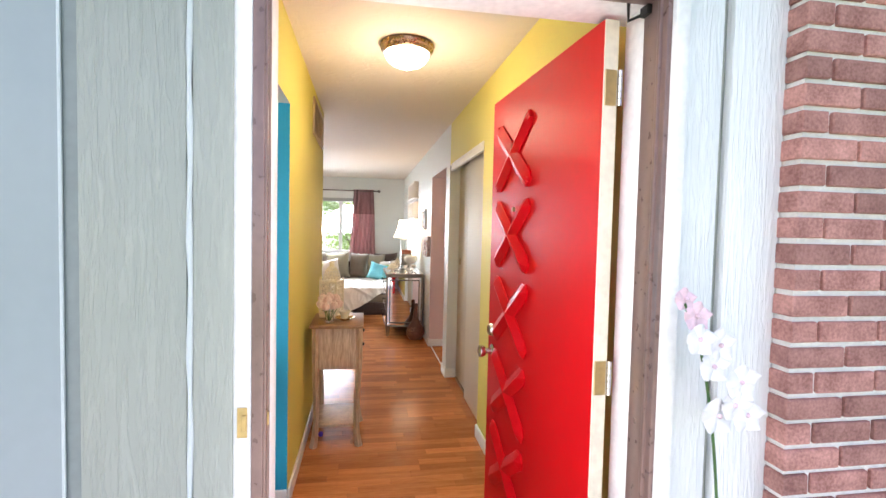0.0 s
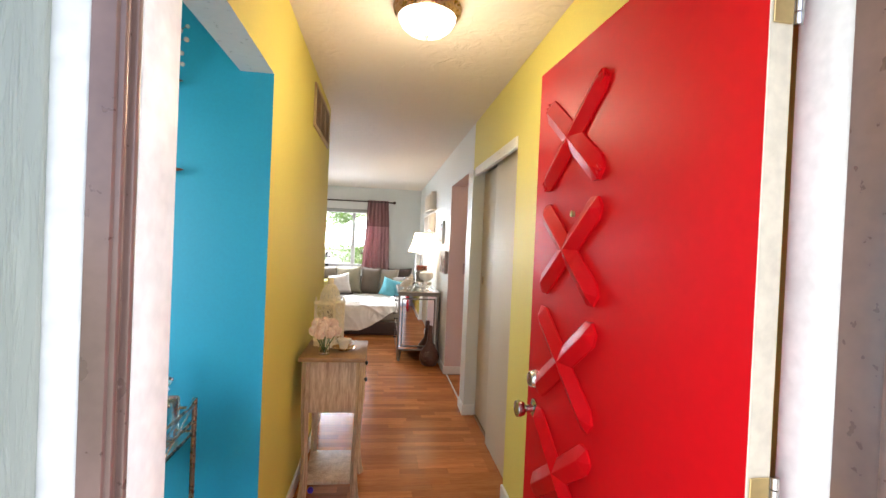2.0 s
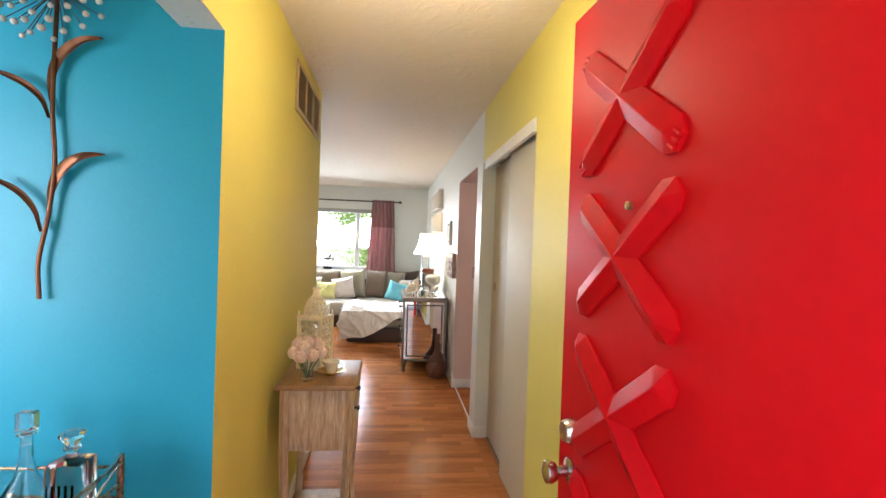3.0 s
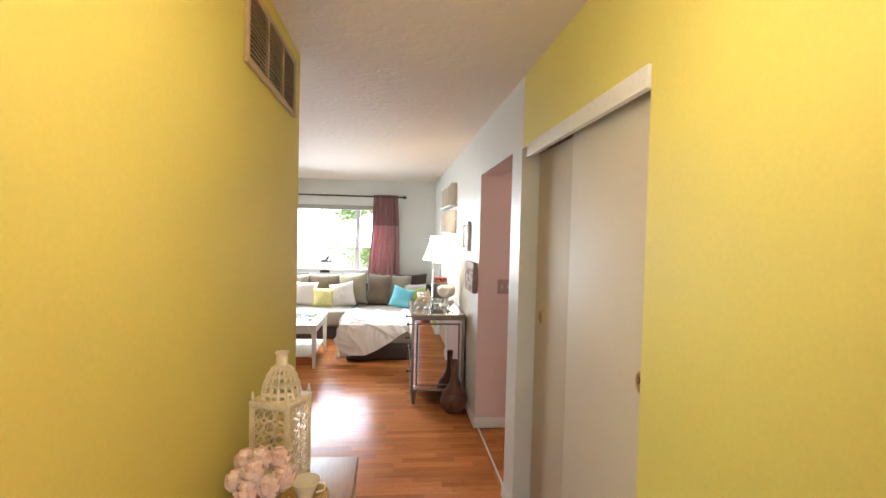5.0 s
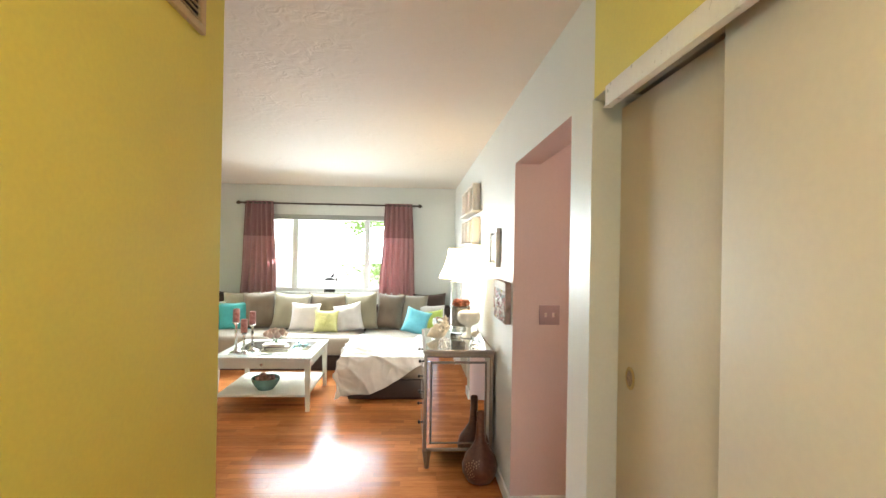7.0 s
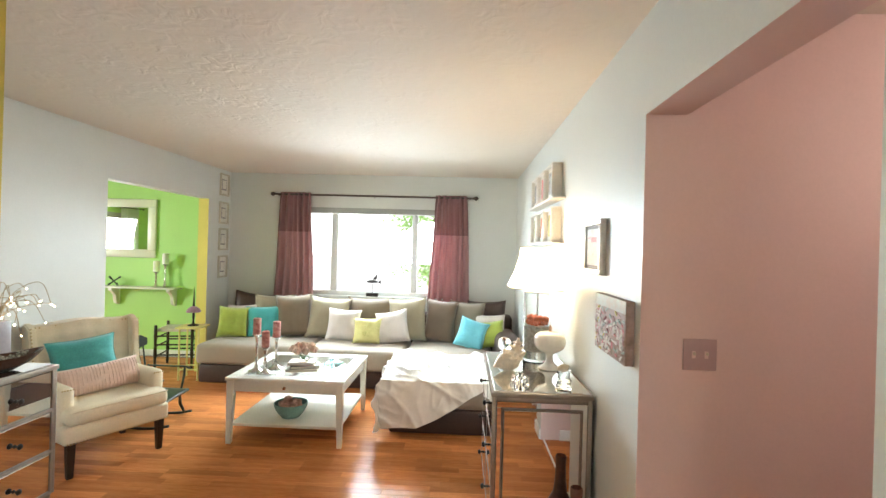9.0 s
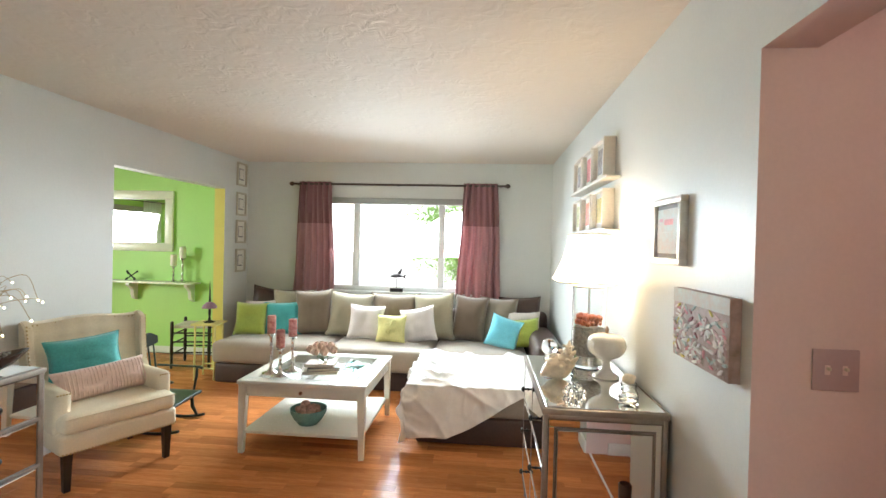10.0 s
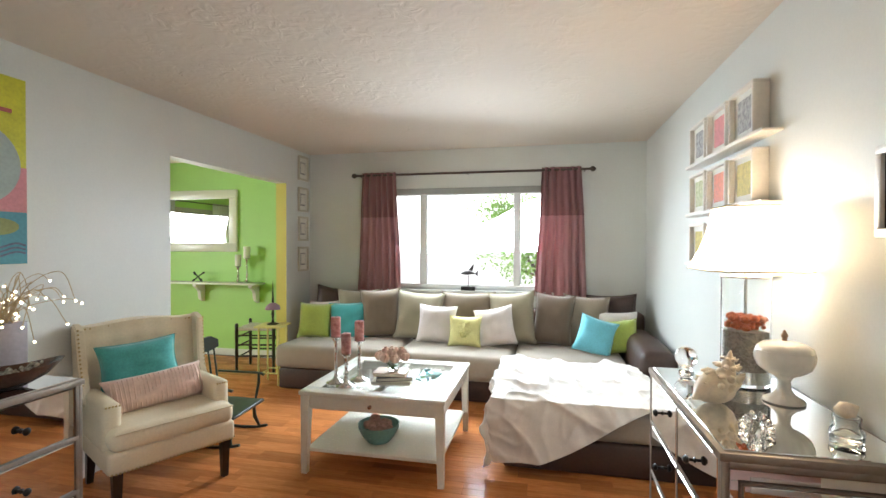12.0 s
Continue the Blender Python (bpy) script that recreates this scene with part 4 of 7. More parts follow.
# ---- blue room corner ----
fl = thing("wall_flower", pose(-0.60, YB, 0), "copper metal flower wall sculpture with glass bead blossom", "wall art")
part("stem", make(tube, arc([(-0.018, -0.02, 1.235), (-0.022, -0.02, 1.34), (0.0, -0.02, 1.47), (0.014, -0.02, 1.62), (0.004, -0.02, 1.79), (0.010, -0.02, 2.08)], 6), [0.006] * 31, 8), M["copper"], fl, smooth=60)
for spots, w in ((((0.000, 1.79), (0.004, 1.86), (0.030, 1.918), (0.082, 1.958), (0.142, 1.968)), 0.017), (((-0.006, 1.745), (-0.022, 1.79), (-0.057, 1.826), (-0.105, 1.85), (-0.153, 1.862)), 0.009),
                 (((0.004, 1.475), (0.012, 1.545), (0.040, 1.600), (0.092, 1.636), (0.156, 1.645)), 0.016), (((-0.018, 1.425), (-0.034, 1.482), (-0.066, 1.526), (-0.106, 1.553), (-0.149, 1.570)), 0.009)):
    line = arc([(x, -0.020 - 0.16 * abs(x), z) for x, z in spots], 6)
    bm = bmesh.new()
    rings = []
    for i, p in enumerate(line):
        d = (line[min(i + 1, len(line) - 1)] - line[max(i - 1, 0)]).normalized()
        out = Vector((d.z, 0, -d.x)) * (-1 if d.x > 0 else 1)
        v = i / (len(line) - 1)
        k = 0.0035 + w * math.sin(math.pi * min(1, 0.06 + 0.90 * v)) ** 1.3 if v < 0.97 else 0.002
        # a cupped blade: rim, rib, rim, and its back
        rings.append([bm.verts.new(p + o) for o in (out * k, Vector((0, 0.006, 0)) + out * k * 0.2, -out * k * 0.5, Vector((0, 0.009, 0)) + out * k * 0.25)])
    for p, q in zip(rings, rings[1:]):
        for i in range(4):
            bm.faces.new((p[i], p[(i + 1) % 4], q[(i + 1) % 4], q[i]))
    bm.faces.new(rings[0])
    bm.faces.new(rings[-1][::-1])
    bmesh.ops.recalc_face_normals(bm, faces=bm.faces[:])
    part("leaf", bm, M["copper"], fl, smooth=50)
head = part("blossom_hub", make(lathe, [(0.004, 0), (0.022, 0.008), (0.024, 0.02), (0.01, 0.034)], 16), M["copper"], fl, smooth=50, where=pose(0.010, -0.012, 2.10, 90, 0, 0))
rng = random.Random(7)
for i in range(64):
    a, rr = i * 2.39996, 0.035 + 0.125 * math.sqrt((i + 0.5) / 64)
    end = Vector((0.010 + rr * math.cos(a), -0.03 - 0.07 * math.sqrt(max(0, 1 - (rr / 0.165) ** 2)) - rng.uniform(0, 0.01), 2.10 + rr * math.sin(a)))
    wire = part("wire", make(tube, [(0.010, -0.02, 2.10), end], 0.0012, 5), M["copper"], fl)
    bm = bmesh.new()
    bmesh.ops.create_icosphere(bm, subdivisions=2, radius=rng.uniform(0.0075, 0.0105), matrix=Matrix.Translation(end))
    part("bead", bm, M["pearl"], wire, "pale glass bead")

cart = thing("bar_cart", pose(-0.70, 3.87, 0), "bronze metal bar cart against the blue wall", "bar cart")
for sx in (-1, 1):
    for y in (-0.13, 0.13):
        part("post", make(tube, [(sx * 0.34, y, 0.03), (sx * 0.34, y, 0.82)], 0.009, 10), M["bronze"], cart, smooth=50)
    for z in (0.74, 0.80):
        part("end_rail", make(tube, [(sx * 0.34, -0.13, z), (sx * 0.34, 0.13, z)], 0.005, 8), M["bronze"], cart, smooth=50)
    part("brace", make(tube, [(sx * 0.34, -0.13, 0.70), (sx * 0.34, 0.13, 0.80)], 0.004, 8), M["chrome"], cart, smooth=50)
    part("brace", make(tube, [(sx * 0.34, -0.13, 0.76), (sx * 0.34, 0.13, 0.82)], 0.004, 8), M["chrome"], cart, smooth=50)
    for y in (-0.13, 0.13):
        part("caster", make(lathe, [(0.008, -0.012), (0.025, -0.010), (0.025, 0.010), (0.008, 0.012)], 16), M["black_metal"], cart, smooth=40, where=pose(sx * 0.34, y, 0.025, 90, 0, 0))
for y in (-0.13, 0.13):
    part("side_rail", make(tube, [(-0.34, y, 0.785), (0.34, y, 0.785)], 0.005, 8), M["bronze"], cart, smooth=50)
for z in (0.70, 0.25):
    part("shelf", bx(-0.34, -0.13, z - 0.012, 0.34, 0.13, z, 0.002), M["glass_clear"], cart, "glass shelf")
    part("shelf_edge", make(tube, [(-0.34, -0.13, z), (0.34, -0.13, z), (0.34, 0.13, z), (-0.34, 0.13, z), (-0.34, -0.13, z)], 0.006, 6), M["bronze"], cart)


def decanter(x, y, round_top, h):
    d = thing("decanter", pose(x, y, 0.701), "clear cut glass decanter with a faceted stopper", "decanter", "decanters on the cart")
    k = h / 0.24
    if round_top:
        prof = [(0.035, 0), (0.052, 0.004), (0.058, 0.03 * k), (0.050, 0.06 * k), (0.024, 0.10 * k), (0.0145, 0.14 * k), (0.0135, 0.19 * k), (0.022, 0.195 * k), (0.022, 0.20 * k), (0.011, 0.20 * k), (0.010, 0.15 * k), (0.018, 0.11 * k), (0.045, 0.06 * k), (0.052, 0.03 * k), (0.046, 0.012), (0.01, 0.010)]
        part("body", make(lathe, prof, 32, lobes=12, lobe=0.02), M["glass_clear"], d, smooth=40)
    else:
        bm = bmesh.new()
        box(bm, -0.042, -0.042, 0, 0.042, 0.042, h * 0.66, 0.010)
        for i in range(5):
            box(bm, -0.036 + i * 0.015, -0.045, 0.01, -0.028 + i * 0.015, -0.042, h * 0.45, 0.001, segments=1)
        lathe(bm, [(0.014, h * 0.66), (0.012, h * 0.76), (0.019, h * 0.78), (0.019, h * 0.80), (0.009, h * 0.80)], 20)
        part("body", bm, M["glass_clear"], d, smooth=30)
    bm = bmesh.new()
    if round_top:
        lathe(bm, [(0.009, 0.17 * k), (0.010, 0.20 * k)], 12)
        box(bm, -0.020, -0.016, 0.203 * k, 0.020, 0.016, 0.245 * k, 0.003, segments=1)
    else:
        lathe(bm, [(0.009, h * 0.74), (0.011, h * 0.82), (0.030, h * 0.93), (0.030, h * 0.95), (0.012, h)], 8)
    part("stopper", bm, M["crystal"], d, "faceted crystal stopper")


decanter(-0.66, 3.89, True, 0.262)
decanter(-0.53, 3.90, True, 0.268)
decanter(-0.43, 3.91, False, 0.225)
for x, y in ((-0.60, 3.80), (-0.50, 3.79), (-0.62, 3.96)):
    g = tagged(part("tumbler", make(lathe, [(0.024, 0), (0.030, 0.002), (0.034, 0.08), (0.032, 0.08), (0.028, 0.01), (0.01, 0.008)], 24), M["glass_clear"], smooth=40, where=pose(x, y, 0.701)), "clear glass tumbler on the bar cart", "tumbler", "tumblers on the cart")

# ---- living room: window and curtains ----
win = tagged(new("window_1"), "wide three-pane white window with daylight behind it", "window", kind="structure")
win.matrix_basis = pose(0, YW, 0)
bm = bmesh.new()
box(bm, WX0, 0.02, WZ0, WX1, 0.10, WZ0 + 0.055, 0.004)
box(bm, WX0, 0.02, WZ1 - 0.05, WX1, 0.10, WZ1, 0.004)
box(bm, WX0, 0.02, WZ0 + 0.055, WX0 + 0.05, 0.10, WZ1 - 0.05, 0.004)
box(bm, WX1 - 0.05, 0.02, WZ0 + 0.055, WX1, 0.10, WZ1 - 0.05, 0.004)
part("window_frame", bm, M["vinyl"], win, smooth=30)
part("window_head", bx(WX0 - 0.02, -0.018, WZ1 - 0.045, WX1 + 0.02, 0.02, WZ1 + 0.02, 0.004), M["gray_trim"], win, "gray head trim", smooth=30)
part("window_sill", bx(WX0 - 0.02, -0.06, WZ0 - 0.025, WX1 + 0.02, 0.02, WZ0, 0.004), M["vinyl"], win, smooth=30)
for x in (-1.29, -0.262):
    part("mullion", bx(x - 0.037, 0.025, WZ0 + 0.055, x + 0.037, 0.09, WZ1 - 0.05, 0.004), M["vinyl"], win, smooth=30)
for x0, x1 in ((WX0 + 0.05, -1.32), (-1.26, -0.292), (-0.232, WX1 - 0.05)):
    g = part("pane", bx(x0, 0.055, WZ0 + 0.055, x1, 0.059, WZ1 - 0.05), M["glass"], win)
    g.visible_shadow = False

rod = thing("curtain_rod", pose(0, YW - 0.075, 2.150), "dark metal curtain rod with pointed knob ends", "curtain rod")
part("rod", make(tube, [(-2.02, 0, 0), (0.455, 0, 0)], 0.0125, 12), M["iron"], rod, smooth=50)
for x, s in ((-2.02, -1), (0.455, 1)):
    part("finial", make(lathe, [(0.012, 0), (0.015, 0.006), (0.011, 0.012), (0.026, 0.030), (0.028, 0.042), (0.020, 0.058), (0.006, 0.072)], 20), M["iron"], rod, smooth=50, where=pose(x, 0, 0, 0, 90 * s, 0))
for x in (-1.99, 0.42, -0.78):
    part("bracket", make(tube, [(x, 0.074, -0.01), (x, 0.02, -0.012), (x, 0, -0.008)], 0.006, 8), M["iron"], rod, smooth=50)


def cloth_panel(bm, x0, x1, z0, z1, folds, amp, seed, spread=0.0, rows=24, y=0.0):
    """Hanging cloth with folds that open towards the hem."""
    g = random.Random(seed)
    ph = [g.uniform(0, 6.28) for _ in range(4)]
    cols = folds * 12
    grid = []
    for r in range(rows + 1):
        v = r / rows
        z = z1 + (z0 - z1) * v
        line = []
        for c in range(cols + 1):
            u = c / cols
            w = u + 0.018 * math.sin(9 * u + ph[0]) + 0.01 * math.sin(3 * v + 14 * u + ph[1])
            x = x0 + (x1 - x0) * u + spread * (u - 0.5) * v + 0.010 * math.sin(5 * v + ph[2]) * v
            a = amp * (0.55 + 0.45 * v) * (0.75 + 0.25 * math.sin(7 * u + ph[3]))
            line.append(bm.verts.new((x, y + a * math.sin(2 * math.pi * folds * w) + 0.004 * math.sin(40 * u + 9 * v), z)))
        grid.append(line)
    for p, q in zip(grid, grid[1:]):
        for c in range(cols):
            bm.faces.new((p[c], p[c + 1], q[c + 1], q[c]))


for x0, x1, s in ((-1.965, -1.575, 1), (-0.005, 0.385, 2)):
    cur = thing("curtain", pose(0, YW - 0.075, 0), "mauve satin curtain with a plum band at the top", "curtain", "living room curtains")
    for nm, z0, z1, mat in (("panel", 0.86, 1.69, "mauve"), ("top_band", 1.69, 2.178, "plum")):
        bm = bmesh.new()
        cloth_panel(bm, x0, x1, 0.86, 2.178, 6, 0.036, s, 0.13, 48)
        cut = [f for f in bm.faces if not (z0 - 1e-3 <= f.calc_center_median().z < z1)]
        bmesh.ops.delete(bm, geom=cut, context="FACES")
        bmesh.ops.solidify(bm, geom=bm.faces[:], thickness=0.0015)
        part(nm, bm, M[mat], cur, smooth=70)

fish = thing("fish_sculpture", pose(-0.775, YW - 0.03, WZ0), "small dark fish sculpture on a rod over a black base", "sculpture")
part("base", bx(-0.075, -0.028, 0, 0.075, 0.028, 0.042, 0.003), M["black_metal"], fish)
part("rod", make(tube, [(0, 0, 0.042), (0, 0, 0.16)], 0.004, 8), M["black_metal"], fish)
part("body", make(tube, [(-0.080, 0, 0.180), (-0.065, 0, 0.183), (-0.03, 0, 0.188), (0.02, 0, 0.190), (0.06, 0, 0.184), (0.078, 0, 0.180)], [0.004, 0.022, 0.040, 0.038, 0.018, 0.003], 12, 0.55), M["fishy"], fish, smooth=60)
part("fin", make(prism, [(0.0, 0.215), (0.06, 0.285), (0.055, 0.24), (0.045, 0.21)], -0.002, 0.002), M["fishy"], fish)
part("tail", make(prism, [(0.068, 0.18), (0.11, 0.215), (0.10, 0.18), (0.11, 0.15)], -0.002, 0.002), M["fishy"], fish)

# ---- the sectional sofa ----
SX = -2.47
sofa = thing("sectional_sofa", pose(0, 0, 0), "taupe sectional sofa with chaise on a dark brown base", "sofa")


def soft(x0, y0, z0, x1, y1, z1, r=0.04, puff=0.0):
    """An upholstered block with rounded edges and a slight crown."""
    bm = bmesh.new()
    box(bm, x0, y0, z0, x1, y1, z1, r, segments=3)
    bmesh.ops.subdivide_edges(bm, edges=[e for e in bm.edges if e.calc_length() > 0.2], cuts=5, use_grid_fill=True)
    cx, cy = (x0 + x1) / 2, (y0 + y1) / 2
    for v in bm.verts:
        if v.co.z > (z0 + z1) / 2:
            a, b = 2 * (v.co.x - cx) / (x1 - x0), 2 * (v.co.y - cy) / (y1 - y0)
            v.co.z += puff * max(0, 1 - a * a) * max(0, 1 - b * b) + 0.006 * noise.noise(v.co * 4)
    return bm


part("base", soft(SX, 10.44, 0.005, -0.22, 11.33, 0.205, 0.02), M["choc"], sofa, "dark brown base", smooth=40)
part("chaise_base", soft(-0.22, 9.30, 0.005, 0.70, 11.33, 0.205, 0.02), M["choc"], sofa, "dark brown base", smooth=40)
part("seat_cushion", soft(SX - 0.03, 10.40, 0.205, -1.30, 11.15, 0.425, 0.055, 0.02), M["tan"], sofa, smooth=50)
part("seat_cushion", soft(-1.295, 10.33, 0.205, -0.24, 11.15, 0.425, 0.055, 0.02), M["tan"], sofa, smooth=50)
part("seat_cushion", soft(-0.235, 10.30, 0.205, 0.70, 11.15, 0.425, 0.055, 0.02), M["tan"], sofa, smooth=50)
part("chaise_cushion", soft(-0.235, 9.285, 0.205, 0.70, 10.30, 0.415, 0.05, 0.015), M["tan"], sofa, smooth=50)
part("back", soft(SX - 0.05, 11.10, 0.20, 0.96, 11.315, 0.74, 0.05), M["choc"], sofa, "dark brown back", smooth=40)
part("arm", soft(0.72, 10.02, 0.005, 0.985, 11.10, 0.60, 0.07, 0.02), M["choc"], sofa, "dark brown padded arm", smooth=50)


def cushion(w, h, t, seed, n=14):
    """A stuffed square cushion with drawn-out corners; it stands on z = 0 and faces -y."""
    bm = bmesh.new()
    g = random.Random(seed)
    sides = []
    for s in (-1, 1):
        grid = []
        for i in range(n + 1):
            u = 2 * i / n - 1
            row = []
            for j in range(n + 1):
                v = 2 * j / n - 1
                pin = 0.10
                x = w / 2 * u * (1 - pin * (1 - v * v))
                z = h / 2 * v * (1 - pin * (1 - u * u))
                d = t / 2 * (max(0, 1 - u ** 4) * max(0, 1 - v ** 4)) ** 0.55
                wr = (0.016 * noise.noise(Vector((u * 1.8 + seed * 3.1, v * 1.8, s))) - 0.010 * max(0.0, 1 - 4 * abs(noise.noise(Vector((u * 2.4 + seed, v * 3.0 - u, s + seed))))))  * max(0, 1 - u * u) ** 0.3 * max(0, 1 - v * v) ** 0.3
                row.append(bm.verts.new((x, s * d + wr, z + h / 2)))
            grid.append(row)
        sides.append(grid)
        for i in range(n):
            for j in range(n):
                q = (grid[i][j], grid[i + 1][j], grid[i + 1][j + 1], grid[i][j + 1])
                bm.faces.new(q if s < 0 else q[::-1])
    bmesh.ops.remove_doubles(bm, verts=bm.verts[:], dist=0.0004)
    return bm


def throw_pillow(x, y, z, w, h, t, mat, label, seed, lean=-14, tilt=0, turn=0, group="sofa pillows"):
    ob = tagged(part("pillow", cushion(w, h, t, seed), M[mat], smooth=80), label, "pillow", group)
    ob.matrix_basis = pose(x, y, z, lean, tilt, turn)
    part("piping", make(tube, [(w / 2 * u * (1 - 0.10 * (1 - v * v)), 0, h / 2 + h / 2 * v * (1 - 0.10 * (1 - u * u))) for u, v in [(a, -1) for a in np.linspace(-1, 1, 9)] + [(1, a) for a in np.linspace(-1, 1, 9)[1:]] + [(a, 1) for a in np.linspace(1, -1, 9)[1:]] + [(-1, a) for a in np.linspace(1, -1, 9)[1:]]], 0.003, 5), M[mat], ob)
    return ob


throw_pillow(-2.20, 11.05, 0.47, 0.48, 0.46, 0.16, "choc", "dark brown back cushion in the sofa corner", 1, -10, 8, 14)
throw_pillow(-1.90, 11.00, 0.42, 0.46, 0.50, 0.17, "sage", "beige linen back cushion on the sofa", 2, -10, 0, 8)
throw_pillow(-1.60, 10.92, 0.43, 0.42, 0.51, 0.19, "taupe", "taupe brown back cushion on the sofa", 3, -12, -3, 14)
throw_pillow(-1.235, 10.93, 0.42, 0.50, 0.50, 0.18, "sage", "beige linen back cushion on the sofa", 4, -12, 4, 2)
throw_pillow(-0.73, 11.00, 0.44, 0.56, 0.48, 0.17, "taupe", "taupe back cushion in the middle of the sofa", 5, -10, 0, 0)
throw_pillow(-0.265, 10.92, 0.42, 0.46, 0.52, 0.18, "sage", "beige linen back cushion on the sofa", 6, -12, -5, -6)
throw_pillow(0.085, 10.93, 0.42, 0.38, 0.51, 0.18, "umber", "brown back cushion on the sofa", 7, -12, 4, -8)
throw_pillow(0.40, 10.98, 0.42, 0.42, 0.49, 0.16, "tan", "tan back cushion on the sofa", 8, -10, 2, -6)
throw_pillow(0.66, 11.04, 0.46, 0.46, 0.46, 0.15, "choc", "dark brown back cushion beside the wall", 9, -10, -3, -8)
throw_pillow(-2.19, 10.93, 0.42, 0.40, 0.38, 0.12, "white_cloth", "white cotton pillow behind the green one", 10, -12, -4, 10)
throw_pillow(-2.27, 10.76, 0.43, 0.34, 0.36, 0.13, "lime", "lime green velvet pillow on the sofa", 11, -14, 3, 16)
throw_pillow(-1.93, 10.84, 0.42, 0.42, 0.38, 0.13, "aqua", "aqua velvet pillow on the sofa", 12, -14, -3, 8)
throw_pillow(-1.00, 10.76, 0.44, 0.38, 0.37, 0.13, "white_cloth", "white quilted pillow on the sofa", 13, -18, 3, 4)
throw_pillow(-0.395, 10.76, 0.43, 0.38, 0.38, 0.13, "white_cloth", "white quilted pillow tilted on the sofa", 14, -18, -12, -4)
yel = throw_pillow(-0.70, 10.66, 0.44, 0.31, 0.29, 0.11, "yellow_cloth", "lemon yellow pillow with a ruffled cloth flower", 15, -20, 0, 0)
for i in range(26):
    a, rr = i * 2.4, 0.008 + 0.062 * math.sqrt(i / 26)
    bm = bmesh.new()
    lathe(bm, [(0.002, 0.0), (0.016, 0.004), (0.024, 0.012), (0.022, 0.013), (0.004, 0.006)], 9, lobes=3, lobe=0.25)
    part("petal", bm, M["yellow_cloth"], yel, smooth=60, where=pose(rr * math.cos(a), -0.059 - 0.014 * (1 - rr / 0.07), 0.145 + rr * math.sin(a), 90 + 30 * math.sin(a), 30 * math.cos(a), math.degrees(a)))
throw_pillow(0.68, 10.88, 0.44, 0.36, 0.34, 0.12, "white_cloth", "white cotton pillow behind the green one", 16, -14, -2, -6)
throw_pillow(0.665, 10.70, 0.43, 0.36, 0.31, 0.12, "lime", "lime green velvet pillow on the sofa", 17, -24, -8, -10)
throw_pillow(0.42, 10.64, 0.43, 0.33, 0.34, 0.12, "cyan", "sky blue velvet pillow tilted on the sofa", 18, -24, 16, -6)

# white throw over the chaise
def ridge(p, seed):
    """Sharp creases: noise folded at zero."""
    return max(0.0, 1 - 3.2 * abs(noise.noise(p + Vector((seed * 7.3, seed * 3.1, seed)))))


bm = bmesh.new()
nu, nv = 130, 140
grid = []
for i in range(nu + 1):
    row = []
    for j in range(nv + 1):
        u, v = i / nu, j / nv
        a = -0.37 - 0.03 * math.sin(7 * v + 1) + 1.10 * u - 0.05 * (1 - u) * v
        reach = 1.47 - 0.66 * max(0.0, u - 0.40) + 0.014 * math.sin(13 * u) - 0.06 * max(0, 0.12 - u) / 0.12
        b = (0.10 * u + 0.04 * math.sin(6 * u)) * (1 - v) + reach * v
        s, w = a * 0.80 + b * 0.60, b * 0.80 - a * 0.60
        crease = (0.026 * ridge(Vector((s * 1.5, w * 4.2, 0)), 1) ** 3 + 0.021 * ridge(Vector((a * 4.0 - b * 1.2, b * 1.1 + a * 0.9, 0)), 2) ** 3
                  + 0.013 * ridge(Vector((s * 2.6 + 0.5 * w, w * 8.0, 0)), 3) ** 2 + 0.010 * ridge(Vector((a * 9, b * 3.2 + a * 2, 0)), 5) ** 2 + 0.014 * noise.noise(Vector((a * 2.2, b * 2.2, 1))) + 0.004 * noise.noise(Vector((a * 9, b * 9, 4))))
        x, y = a, 10.34 - b
        over_y, over_x = max(0.0, 9.275 - y), max(0.0, -0.245 - x)
        z = 0.436 + max(0.0, crease)
        drop = max(0.0, over_y - 0.03) + max(0.0, over_x - 0.03) - 0.35 * min(over_y, over_x)
        if over_y or over_x:
            z = 0.446 + max(0.0, crease) * 0.4 - drop
            if over_y:
                y = 9.275 - 0.022 - 0.050 * (1 - math.exp(-over_y * 10)) - 0.7 * crease - 0.016 * math.sin(11 * a + 1.5) * min(1, over_y * 5)
            if over_x:
                x = -0.245 - 0.022 - 0.050 * (1 - math.exp(-over_x * 10)) - 0.9 * crease - 0.014 * math.sin(13 * b) * min(1, over_x * 5)
        row.append(bm.verts.new((x, y, max(0.014, z))))
    grid.append(row)
for p, q in zip(grid, grid[1:]):
    for j in range(nv):
        bm.faces.new((p[j], p[j + 1], q[j + 1], q[j]))
bmesh.ops.smooth_vert(bm, verts=bm.verts[:], factor=0.5, use_axis_x=True, use_axis_y=True, use_axis_z=True)
bmesh.ops.recalc_face_normals(bm, faces=bm.faces[:])
throw = tagged(part("throw_blanket", bm, M["throw"], smooth=80), "rumpled white plush throw draped over the chaise", "blanket")
thick = throw.modifiers.new("thickness", "SOLIDIFY")
thick.thickness, thick.use_even_offset = 0.006, False

